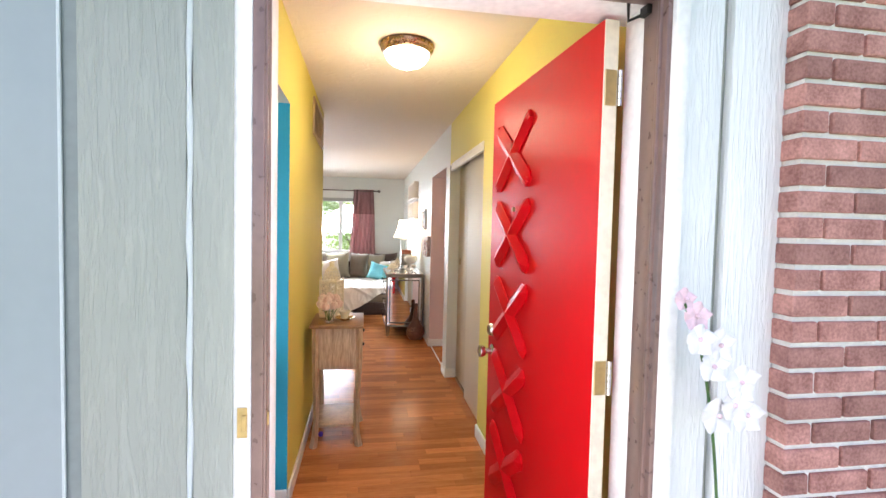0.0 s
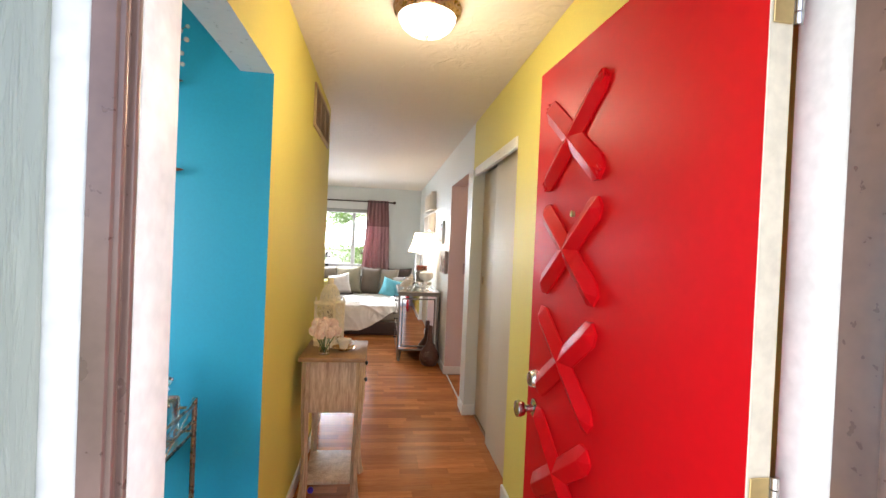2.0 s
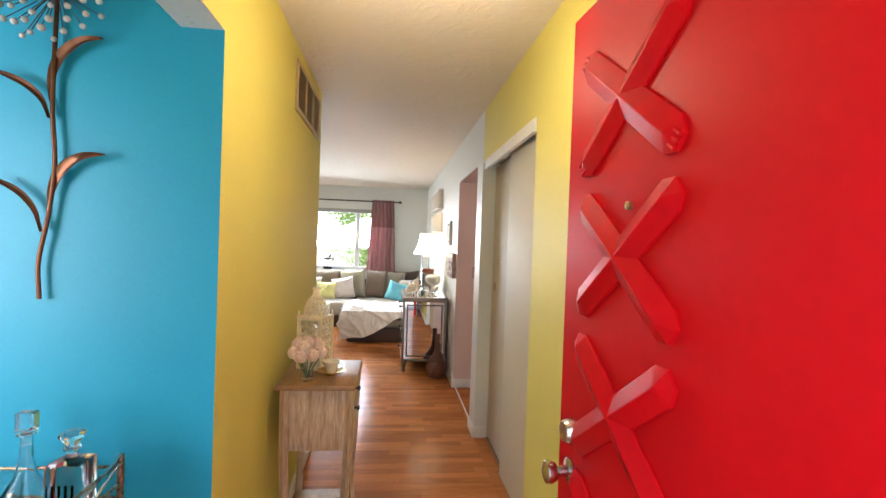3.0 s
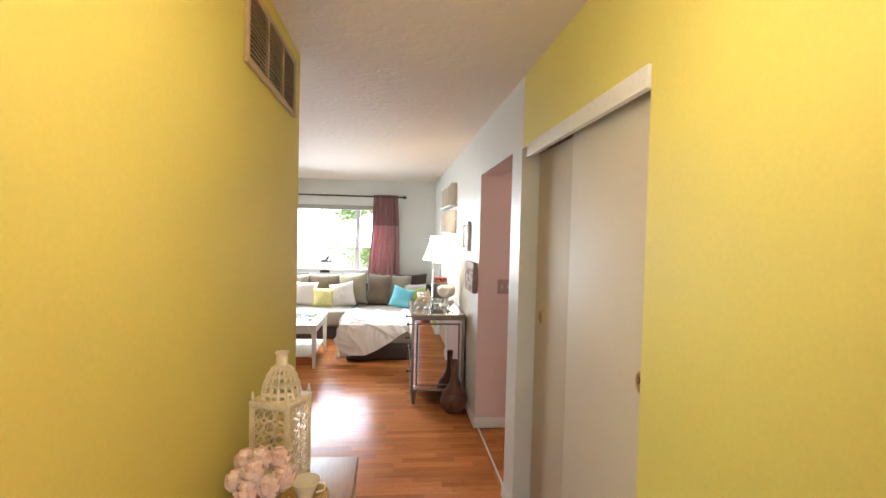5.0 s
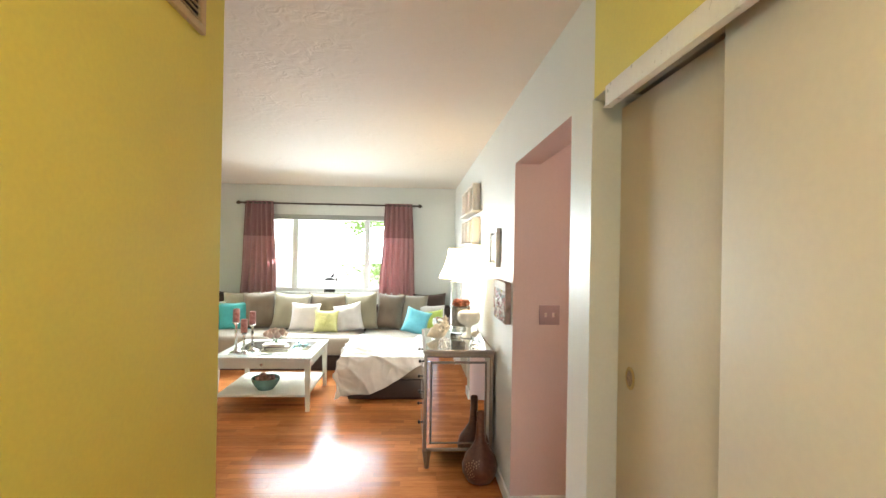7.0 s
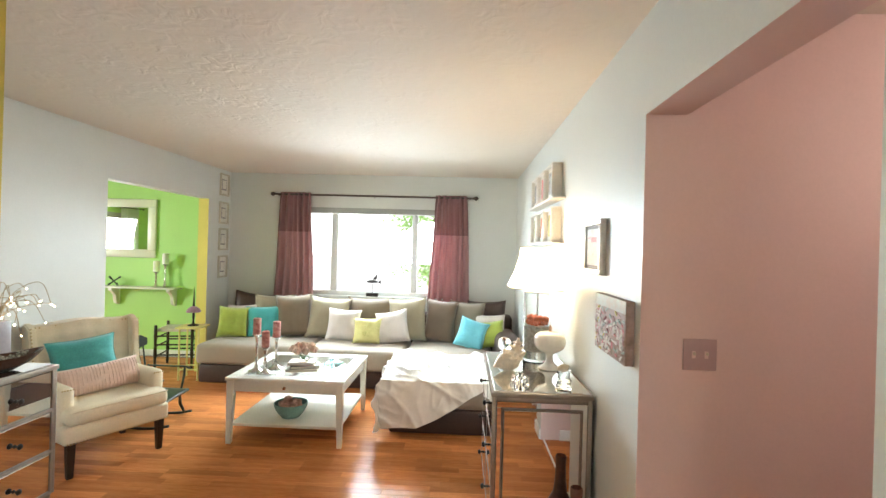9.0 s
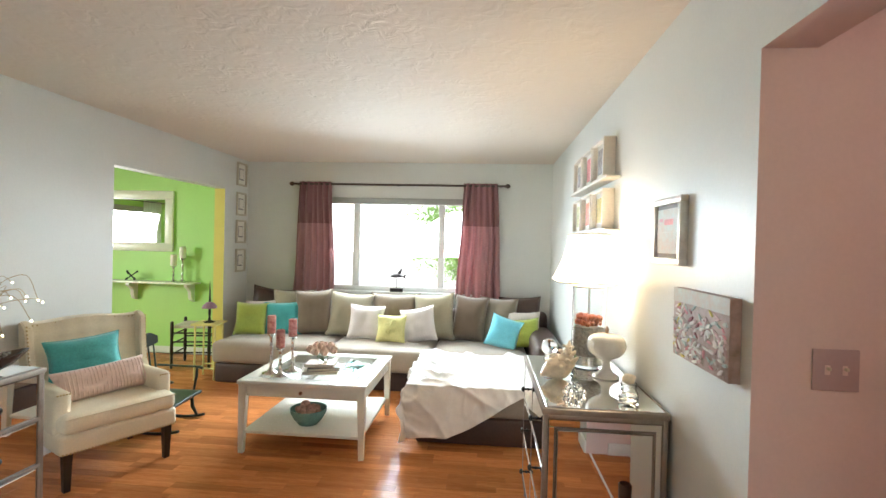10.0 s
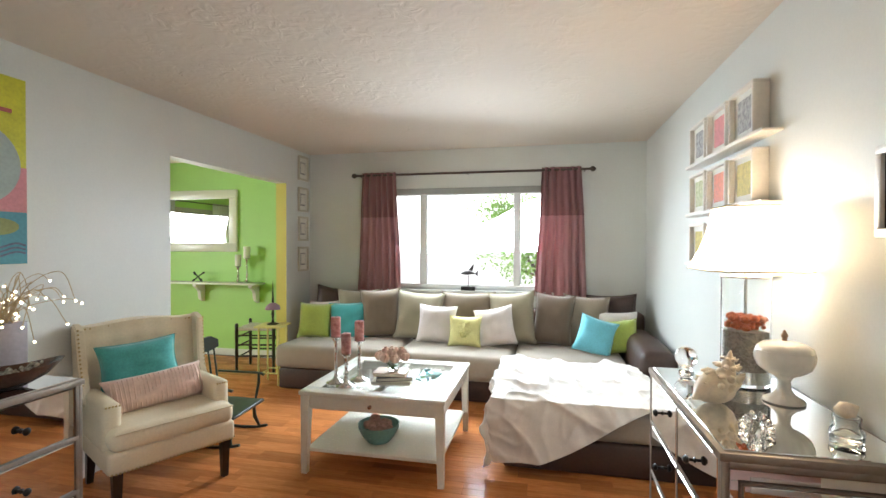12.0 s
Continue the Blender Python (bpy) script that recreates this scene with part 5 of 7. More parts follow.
# ---- coffee table ----
ct = thing("coffee_table", pose(-0.965, 9.40, 0), "white lacquered square coffee table with glass top and shelf", "coffee table")
R = 0.452
bm = bmesh.new()
for x0, y0, x1, y1 in ((-R, -R, R, -R + 0.10), (-R, R - 0.10, R, R), (-R, -R + 0.10, -R + 0.10, R - 0.10), (R - 0.10, -R + 0.10, R, R - 0.10)):
    box(bm, x0, y0, 0.478, x1, y1, 0.503, 0.003)
part("top_frame", bm, M["table_white"], ct, smooth=30)
part("glass_top", bx(-R + 0.10, -R + 0.10, 0.490, R - 0.10, R - 0.10, 0.498), M["glass_clear"], ct, "glass inset").visible_shadow = False
part("display_tray", bx(-R + 0.06, -R + 0.06, 0.405, R - 0.06, R - 0.06, 0.415), M["table_white"], ct)
part("cross_bar", bx(-0.022, -R + 0.10, 0.479, 0.022, R - 0.10, 0.488), M["table_white"], ct)
for s in (-1, 1):
    part("apron", bx(s * (R - 0.035) - 0.011, -R + 0.03, 0.392, s * (R - 0.035) + 0.011, R - 0.03, 0.478), M["table_white"], ct)
part("apron", bx(-R + 0.05, R - 0.046, 0.392, R - 0.05, R - 0.024, 0.478), M["table_white"], ct)
dr = part("drawer", bx(-R + 0.06, -R + 0.022, 0.395, R - 0.06, -R + 0.042, 0.474, 0.003), M["table_white"], ct, smooth=30)
part("knob", make(lathe, [(0.007, 0), (0.006, 0.010), (0.013, 0.016), (0.012, 0.022), (0.005, 0.025)], 16), M["bronze"], dr, "dark round knob", smooth=40, where=pose(0, -R + 0.022, 0.435, 90, 0, 0))
for sx in (-1, 1):
    for sy in (-1, 1):
        bm = bmesh.new()
        vs = box(bm, sx * (R - 0.036) - 0.027, sy * (R - 0.036) - 0.027, 0, sx * (R - 0.036) + 0.027, sy * (R - 0.036) + 0.027, 0.478)
        for v in vs[:4]:
            v.co.x = sx * (R - 0.036) + (v.co.x - sx * (R - 0.036)) * 0.62 + sx * 0.008
            v.co.y = sy * (R - 0.036) + (v.co.y - sy * (R - 0.036)) * 0.62 + sy * 0.008
        part("leg", bm, M["table_white"], ct)
bm = bmesh.new()
box(bm, -R + 0.035, -R + 0.035, 0.128, R - 0.035, R - 0.035, 0.150, 0.003)
part("shelf", bm, M["table_white"], ct, smooth=30)


def candlestick(x, y, h, name, mats, r=0.062, candle=(0.030, 0.125, "candle_pink"), z0=0.503, group="candlesticks on the table"):
    c = thing("candlestick", pose(x, y, z0), name, "candlestick", group)
    prof = [(r * 0.6, 0), (r, 0.004), (r, 0.010), (r * 0.5, 0.022), (0.014, 0.04), (0.010, 0.07), (0.017, 0.085), (0.010, 0.10), (0.009, h * 0.6), (0.015, h * 0.66), (0.010, h * 0.72), (0.012, h - 0.03), (0.022, h - 0.014), (0.036, h - 0.004), (0.036, h), (0.01, h)]
    part("stand", make(lathe, prof, 24), M[mats], c, smooth=40)
    cr, chh, cm = candle
    cd = part("candle", make(lathe, [(cr * 0.9, h), (cr, h + 0.004), (cr * 1.02, h + chh * 0.5), (cr, h + chh - 0.004), (cr * 0.8, h + chh), (0.003, h + chh - 0.004)], 24), M[cm], c, smooth=40)
    part("wick", make(tube, [(0, 0, h + chh - 0.006), (0.001, 0, h + chh + 0.010)], 0.0012, 5), M["black_metal"], cd)


candlestick(-1.262, 9.135, 0.30, "tall silver candlestick with a pink shell candle", "chrome")
candlestick(-1.170, 9.085, 0.21, "short silver candlestick with a pink shell candle", "chrome")
candlestick(-1.140, 9.225, 0.265, "silver candlestick with a pink shell candle", "chrome")


def book(x, y, z, w, d, h, mat, turn, label):
    b = thing("book", pose(x, y, z, 0, 0, turn), label, "book", "stacked books")
    bm = bmesh.new()
    box(bm, -w / 2, -d / 2, 0, w / 2, d / 2, 0.003, 0.001, segments=1)
    box(bm, -w / 2, -d / 2, h - 0.003, w / 2, d / 2, h, 0.001, segments=1)
    box(bm, -w / 2, -d / 2, 0.003, -w / 2 + 0.004, d / 2, h - 0.003)
    part("cover", bm, M[mat], b)
    part("pages", bx(-w / 2 + 0.004, -d / 2 + 0.004, 0.003, w / 2 - 0.004, d / 2 - 0.004, h - 0.003), M["paper"], b)


book(-0.925, 9.26, 0.503, 0.25, 0.18, 0.022, "paper", 10, "pale paperback at the bottom of the stack")
book(-0.915, 9.265, 0.525, 0.23, 0.165, 0.024, "book_black", 20, "black clothbound book in the stack")
book(-0.935, 9.27, 0.549, 0.21, 0.155, 0.022, "book_tan", 6, "tan clothbound book on top of the stack")
bq = thing("rose_vase", pose(-0.925, 9.27, 0.571), "pink roses in a low clear glass on books", "flowers")
bm, gm = vase_glass(0.036, 0.075)
part("vase", bm, gm, bq, "low clear glass", smooth=50)
bouquet(bq, [(-0.085, -0.02, 0.105), (-0.035, -0.06, 0.10), (0.03, -0.055, 0.10), (0.085, -0.01, 0.105), (-0.06, 0.035, 0.12), (-0.005, -0.01, 0.135), (0.05, 0.03, 0.125), (0.0, 0.06, 0.115)], 0.042, (0, 0, 0.01), 31)
sh = thing("glass_shell", pose(-0.700, 9.30, 0.503, 0, 0, 30), "aqua blown glass conch shell on the table", "ornament")
bm = bmesh.new()
tube(bm, [(-0.085, 0, 0.02), (-0.05, 0, 0.034), (-0.01, 0, 0.045), (0.03, 0, 0.044), (0.06, 0, 0.04), (0.10, 0, 0.05)], [0.006, 0.026, 0.044, 0.036, 0.022, 0.003], 14)
for i in range(7):
    a = i * 0.9
    tube(bm, [(0.0, 0.03 * math.cos(a), 0.045 + 0.03 * math.sin(a)), (0.012, 0.055 * math.cos(a), 0.045 + 0.045 * max(-0.8, math.sin(a)))], [0.010, 0.002], 6)
part("shell", bm, M["aqua_glass"], sh, smooth=50)
bw = thing("bowl", pose(-0.985, 9.165, 0.150), "celadon ceramic bowl of potpourri on the lower shelf", "bowl")
part("bowl", make(lathe, [(0.055, 0), (0.07, 0.004), (0.10, 0.04), (0.125, 0.085), (0.130, 0.115), (0.124, 0.115), (0.115, 0.085), (0.09, 0.045), (0.03, 0.02)], 36), M["celadon"], bw, smooth=50)
rng = random.Random(12)
for i in range(16):
    a, rr = i * 2.4, 0.085 * math.sqrt(i / 16)
    bm = bmesh.new()
    bmesh.ops.create_icosphere(bm, subdivisions=2, radius=rng.uniform(0.024, 0.036))
    for v in bm.verts:
        v.co *= 1 + 0.3 * noise.noise(v.co * 40 + Vector((i, 0, 0)))
    part("potpourri", bm, M["pebble"], bw, smooth=60, where=pose(rr * math.cos(a), rr * math.sin(a), 0.085 + rng.uniform(0, 0.03)))

# ---- mirrored chests ----
def chest(m, label):
    c = thing("mirrored_chest", m, label, "chest", "mirrored chests")
    D, W, H, Z = 0.242, 0.452, 0.83, 0.125          # half depth, half width, height, underside
    part("carcass", bx(-D + 0.012, -W + 0.012, Z + 0.004, D - 0.012, W - 0.012, H - 0.034), M["dark"], c)
    bm = bmesh.new()
    box(bm, -D - 0.006, -W - 0.006, H - 0.030, D + 0.006, W + 0.006, H - 0.006, 0.003)
    part("top_frame", bm, M["silver"], c, "silver edge of the top", smooth=30)
    part("mirror_top", bx(-D + 0.010, -W + 0.010, H - 0.006, D - 0.010, W - 0.010, H, 0.002, segments=1), M["mirror"], c, "mirror glass top")
    for sy in (-1, 1):
        y = sy * W
        q = lambda a, b: (min(a, b), max(a, b))
        y0, y1 = q(y - sy * 0.012, y - sy * 0.002)
        part("end_mirror", bx(-D + 0.055, y0, Z + 0.062, D - 0.055, y1, H - 0.092, 0.004, segments=1), M["mirror"], c, "bevelled mirror end panel")
        e0, e1 = q(y - sy * 0.012, y - sy * 0.006)
        bm = bmesh.new()
        for x0, z0, x1, z1 in ((-D + 0.022, Z + 0.022, D - 0.022, Z + 0.052), (-D + 0.022, H - 0.082, D - 0.022, H - 0.052), (-D + 0.022, Z + 0.052, -D + 0.046, H - 0.082), (D - 0.046, Z + 0.052, D - 0.022, H - 0.082)):
            box(bm, x0, e0, z0, x1, e1, z1, 0.002, segments=1)
        part("border_mirror", bm, M["mirror"], c, "mirror border strips")
        bm = bmesh.new()
        f0, f1 = q(y - sy * 0.014, y)
        for x0, z0, x1, z1 in ((-D, Z, -D + 0.020, H - 0.030), (D - 0.020, Z, D, H - 0.030), (-D + 0.020, Z, D - 0.020, Z + 0.020), (-D + 0.020, H - 0.050, D - 0.020, H - 0.030)):
            box(bm, x0, f0, z0, x1, f1, z1, 0.003)
        g0, g1 = q(y - sy * 0.013, y - sy * 0.001)
        for x0, z0, x1, z1 in ((-D + 0.047, Z + 0.054, D - 0.047, Z + 0.060), (-D + 0.047, H - 0.090, D - 0.047, H - 0.084), (-D + 0.047, Z + 0.060, -D + 0.053, H - 0.090), (D - 0.053, Z + 0.060, D - 0.047, H - 0.090)):
            box(bm, x0, g0, z0, x1, g1, z1, 0.001, segments=1)
        part("end_frame", bm, M["silver"], c, "silver frame", smooth=30)
    bm = bmesh.new()
    hh = (H - 0.030 - Z) / 3
    for k in range(4):
        z = Z + k * hh
        box(bm, -D, -W + 0.014, z, -D + 0.014, W - 0.014, min(z + 0.016, H - 0.030), 0.002)
    for y in (-W + 0.014, -0.008, W - 0.030):
        for k in range(3):
            box(bm, -D, y, Z + k * hh + 0.016, -D + 0.014, y + 0.016, Z + (k + 1) * hh, 0.002)
    part("front_frame", bm, M["silver"], c, "silver rails", smooth=30)
    part("back_panel", bx(D - 0.012, -W + 0.014, Z, D, W - 0.014, H - 0.030), M["dark"], c)
    for k in range(3):
        for s in (-1, 1):
            z0, z1 = Z + k * hh + 0.019, Z + (k + 1) * hh - 0.003
            y0, y1 = (-W + 0.033, -0.011) if s < 0 else (0.011, W - 0.033)
            d = part("drawer", bx(-D + 0.001, y0, z0, -D + 0.012, y1, z1, 0.006, segments=1), M["mirror"], c, "bevelled mirror drawer front")
            part("knob", make(lathe, [(0.010, 0), (0.005, 0.004), (0.005, 0.018), (0.013, 0.022), (0.015, 0.028), (0.008, 0.036), (0.002, 0.037)], 14), M["black_metal"], d, "dark crossed knob", smooth=40, where=pose(-D + 0.001, (y0 + y1) / 2, (z0 + z1) / 2, 0, -90, 0))
    for sx in (-1, 1):
        for sy in (-1, 1):
            bm = bmesh.new()
            lathe(bm, [(0.017, 0.0), (0.018, 0.008), (0.015, 0.012), (0.030, Z - 0.01), (0.032, Z)], 4, (sx * (D - 0.028), sy * (W - 0.028), 0))
            part("foot", bm, M["silver"], c, "tapered silver foot")
    return c


chest(pose(0.752, 8.232, 0), "mirrored three-drawer chest with silver edges against white wall")
chest(pose(-2.10, 7.515, 0, 0, 0, 180), "mirrored chest with silver edges and dark knobs beside the chair")
CT = 0.831
tl = thing("table_lamp", pose(0.83, 8.49, CT), "lit table lamp with white bell shade on shell-filled glass", "table lamp")
part("glass_base", make(lathe, [(0.06, 0), (0.086, 0.0), (0.088, 0.004), (0.088, 0.425), (0.084, 0.428), (0.084, 0.012), (0.02, 0.010)], 36), M["glass_clear"], tl, "clear glass cylinder", smooth=40)
part("shell_fill", make(lathe, [(0.02, 0.062), (0.080, 0.062), (0.081, 0.12), (0.080, 0.215), (0.03, 0.220)], 30), M["shells"], tl, "gray shells", smooth=40)
part("metal_foot", make(lathe, [(0.02, 0.011), (0.081, 0.011), (0.081, 0.060), (0.02, 0.061)], 30), M["chrome"], tl, smooth=40)
rng = random.Random(5)
bm = bmesh.new()
for i in range(64):
    a, rr = i * 2.4, 0.070 * math.sqrt(i / 64)
    bmesh.ops.create_icosphere(bm, subdivisions=1, radius=rng.uniform(0.010, 0.017), matrix=Matrix.Translation((rr * math.cos(a), rr * math.sin(a), 0.228 + rng.uniform(0, 0.045))))
part("coral_fill", bm, M["coral"], tl, "orange coral pieces", smooth=60)
part("rod", make(tube, [(0, 0, 0.24), (0, 0, 0.50)], 0.006, 8), M["chrome"], tl, smooth=50)
part("cap", make(lathe, [(0.02, 0.426), (0.090, 0.426), (0.090, 0.434), (0.03, 0.440)], 36), M["chrome"], tl, smooth=40)
bm = bmesh.new()
rings = []
for hgt, half in ((0.458, 0.183), (0.490, 0.168), (0.540, 0.146), (0.600, 0.126), (0.655, 0.114), (0.710, 0.106)):
    c = half * 0.30
    rings.append([bm.verts.new((x, y, hgt)) for x, y in ((half, -half + c), (half, half - c), (half - c, half), (-half + c, half), (-half, half - c), (-half, -half + c), (-half + c, -half), (half - c, -half))])
for p, q in zip(rings, rings[1:]):
    for i in range(8):
        bm.faces.new((p[i], p[(i + 1) % 8], q[(i + 1) % 8], q[i]))
bmesh.ops.solidify(bm, geom=bm.faces[:], thickness=0.002)
shade_ob = part("shade", bm, M["shade"], tl, "glowing white fabric shade")
for hgt, half in ((0.458, 0.184), (0.710, 0.107)):
    c = half * 0.30
    loop = [(half, -half + c), (half, half - c), (half - c, half), (-half + c, half), (-half, half - c), (-half, -half + c), (-half + c, -half), (half - c, -half), (half, -half + c)]
    part("shade_trim", make(tube, [(x, y, hgt) for x, y in loop], 0.0035, 6), M["china"], shade_ob)

cp = thing("compote", pose(0.87, 8.26, CT), "white ribbed milk glass pedestal dish with a lid", "dish")
part("dish", make(lathe, [(0.05, 0), (0.064, 0.003), (0.062, 0.010), (0.036, 0.026), (0.022, 0.045), (0.019, 0.075), (0.028, 0.092), (0.058, 0.106), (0.080, 0.124), (0.090, 0.148), (0.092, 0.166), (0.088, 0.184), (0.06, 0.188)], 80, lobes=20, lobe=0.012), M["milk"], cp, smooth=50)
lid = part("lid", make(lathe, [(0.087, 0.185), (0.084, 0.196), (0.066, 0.209), (0.036, 0.216), (0.012, 0.219)], 60, lobes=20, lobe=0.010), M["milk"], cp, smooth=50)
part("finial", make(lathe, [(0.010, 0.218), (0.007, 0.226), (0.010, 0.233), (0.011, 0.239), (0.006, 0.246), (0.006, 0.250), (0.002, 0.257)], 16), M["gourd_dots"], lid, "brownish gilt finial", smooth=50)
cn = thing("conch_shell", pose(0.635, 8.20, CT, 0, 0, 20), "ivory spiny conch shell on the chest", "seashell")
bm = bmesh.new()
tube(bm, arc([(-0.115, -0.03, 0.030), (-0.06, -0.01, 0.045), (0.0, 0, 0.060), (0.03, 0, 0.095), (0.045, 0, 0.150), (0.05, 0, 0.185)], 4), [0.006, 0.012, 0.020, 0.030, 0.040, 0.048, 0.054, 0.058, 0.060, 0.058, 0.052, 0.044, 0.036, 0.030, 0.027, 0.021, 0.016, 0.013, 0.009, 0.006, 0.002], 18)
for ring, (cx, cz, rad, n, sz) in enumerate(((0.0, 0.065, 0.050, 9, 0.016), (0.022, 0.092, 0.048, 9, 0.015), (0.036, 0.125, 0.032, 8, 0.010), (0.044, 0.152, 0.020, 7, 0.007))):
    for i in range(n):
        a = 2 * math.pi * i / n + ring * 0.35
        p = Vector((cx + rad * 0.8 * math.cos(a), rad * math.sin(a), cz - 0.25 * rad * math.cos(a)))
        q = Vector((cx + (rad + 1.5 * sz) * math.cos(a), (rad + 1.5 * sz) * math.sin(a), max(0.010, cz + 0.9 * sz)))
        tube(bm, [p, p.lerp(q, 0.5), q], [sz, sz * 0.7, sz * 0.2], 7)
part("shell", bm, M["seashell"], cn, smooth=60)
gb = thing("crystal_ball", pose(0.640, 8.60, CT), "clear crystal ball on a small glass stand", "ornament")
bm = bmesh.new()
bmesh.ops.create_uvsphere(bm, u_segments=32, v_segments=20, radius=0.046, matrix=Matrix.Translation((0, 0, 0.068)))
part("ball", bm, M["crystal"], gb, smooth=80)
part("stand", make(lathe, [(0.030, 0), (0.032, 0.004), (0.022, 0.012), (0.026, 0.026), (0.02, 0.024)], 20), M["glass_clear"], gb, smooth=50)
vt = thing("glass_votive", pose(0.88, 7.92, CT), "clear glass votive holding an ivory seashell", "ornament")
part("cup", make(lathe, [(0.030, 0), (0.040, 0.004), (0.042, 0.03), (0.030, 0.045), (0.034, 0.07), (0.030, 0.07), (0.026, 0.045), (0.035, 0.02), (0.01, 0.012)], 24), M["glass_clear"], vt, smooth=50)
part("seashell", make(tube, [(-0.03, 0, 0.085), (-0.01, 0, 0.088), (0.01, 0, 0.090), (0.028, 0, 0.10)], [0.01, 0.024, 0.022, 0.004], 12), M["seashell"], vt, smooth=60)
rs = thing("crystal_flower", pose(0.660, 7.945, CT), "cut crystal lotus ornament on the mirror top", "ornament")
for ring, n, r, z in ((0, 8, 0.055, 0.012), (1, 7, 0.036, 0.026), (2, 5, 0.018, 0.036)):
    for i in range(n):
        a = 360 * i / n + 20 * ring
        part("petal", make(lathe, [(0.001, 0), (0.010, 0.010), (0.010, 0.022), (0.001, 0.030)], 6, sx=1.2, sy=0.5), M["crystal"], rs, where=pose(0, 0, 0.006 + 0.012 * ring, 0, 0, a) @ pose(r * 0.45, 0, 0, 0, 62 - 18 * ring, 0))

# gourd bottle on the floor
gd = thing("gourd_vase", pose(0.885, 7.615, 0), "dark brown bottle gourd vase with carved dots on the floor", "vase")
part("body", make(lathe, [(0.05, 0), (0.080, 0.008), (0.112, 0.06), (0.118, 0.11), (0.100, 0.17), (0.060, 0.225), (0.036, 0.27), (0.029, 0.33), (0.026, 0.40), (0.028, 0.455), (0.024, 0.46), (0.02, 0.44)], 36), M["gourd"], gd, smooth=60)
for i in range(46):
    a, rr = i * 2.4, 0.066 * math.sqrt((i + 0.5) / 46)
    px, pz = rr * math.cos(a), 0.115 + 0.95 * rr * math.sin(a)
    rad = 0.114 - 0.9 * abs(pz - 0.105) ** 2 * 3
    py = -math.sqrt(max(1e-4, rad * rad - px * px))
    part("dot", make(lathe, [(0.0058, 0), (0.005, 0.0035), (0.002, 0.004)], 7, sx=0.7), M["gourd_dots"], gd, where=pose(px - 0.02, py + 0.003, pz, 90, 0, math.degrees(math.atan2(px, -py))))
gd.rotation_euler.z += radians(-14)

# ---- pictures ----
def wall_frame(name, m, w, h, depth, border, frame_mat, mats, label, group="", inset=0.004):
    """A framed picture, flat on the x z plane, facing -y; mats: (material, w, h) from the back forward."""
    f = thing(name, m, label, "picture", group)
    bm = bmesh.new()
    for x0, z0, x1, z1 in ((-w / 2, -h / 2, w / 2, -h / 2 + border), (-w / 2, h / 2 - border, w / 2, h / 2), (-w / 2, -h / 2 + border, -w / 2 + border, h / 2 - border), (w / 2 - border, -h / 2 + border, w / 2, h / 2 - border)):
        box(bm, x0, -depth, z0, x1, -0.0008, z1, min(0.004, border / 4))
    part("frame", bm, M[frame_mat], f, smooth=30)
    y = -inset
    for mt, ww, hh in mats:
        part("mat" if mt in ("mat_white", "frame_dark") else "print", bx(-ww / 2, y, -hh / 2, ww / 2, y + 0.003, hh / 2), M[mt], f)
        y -= 0.0035
    return f


# on the long wall, facing -x
east = lambda y, z: pose(XR, y, z, 0, 0, -90)
pic = wall_frame("framed_picture", east(7.847, 1.546), 0.292, 0.268, 0.032, 0.026, "frame_silver", [("frame_dark", 0.244, 0.220), ("sand", 0.206, 0.180)], "silver framed print of pink clouds over gray water, dark mat", "", 0.020)
for nm, x0, z0, x1, z1, mt in (("cloud", -0.03, 0.025, 0.06, 0.048, "print_pink"), ("cloud", -0.08, 0.040, -0.045, 0.052, "art_pink"), ("water", -0.10, -0.075, 0.10, -0.005, "sand")):
    bm = bmesh.new()
    box(bm, x0, -0.0246, z0, x1, -0.0236, z1, 0.0004, segments=1)
    part(nm, bm, M[mt], pic)
cv = thing("floral_canvas", east(7.518, 1.207), "thick floral canvas painting with pink and maroon blossoms", "painting")
part("canvas", bx(-0.205, -0.036, -0.125, 0.205, -0.001, 0.125, 0.003), M["floral"], cv, smooth=30)
rng = random.Random(21)
part("sky_band", bx(-0.205, -0.0375, 0.075, 0.205, -0.036, 0.125, 0.0005, segments=1), M["sand"], cv, "smooth tan painted band")


def dab(cx, cz, ang, ln, wd, lift, mat):
    """One flat stroke of thick paint, rounded at its outer end."""
    b = bmesh.new()
    ring = []
    for k in range(14):
        a = 2 * math.pi * k / 14
        u, w = math.cos(a), math.sin(a) * (0.72 + 0.28 * math.cos(a))
        s = 1 + 0.14 * noise.noise(Vector((cx * 40 + u, cz * 40 + w, ln * 90)))
        p, q = ln * 0.5 * u * s, wd * 0.5 * w * s
        ring.append((cx + p * math.cos(ang) - q * math.sin(ang), cz + p * math.sin(ang) + q * math.cos(ang)))
    ring = [(min(0.203, max(-0.203, x)), min(0.123, max(-0.123, z))) for x, z in ring]
    outer = [b.verts.new((x, -0.036, z)) for x, z in ring]
    inner = [b.verts.new((cx + (x - cx) * 0.86, -0.036 - lift, cz + (z - cz) * 0.86)) for x, z in ring]
    for k in range(14):
        b.faces.new((outer[k], outer[(k + 1) % 14], inner[(k + 1) % 14], inner[k]))
    b.faces.new(inner)
    bmesh.ops.recalc_face_normals(b, faces=b.faces[:])
    part("petal", b, M[mat], cv, smooth=50)


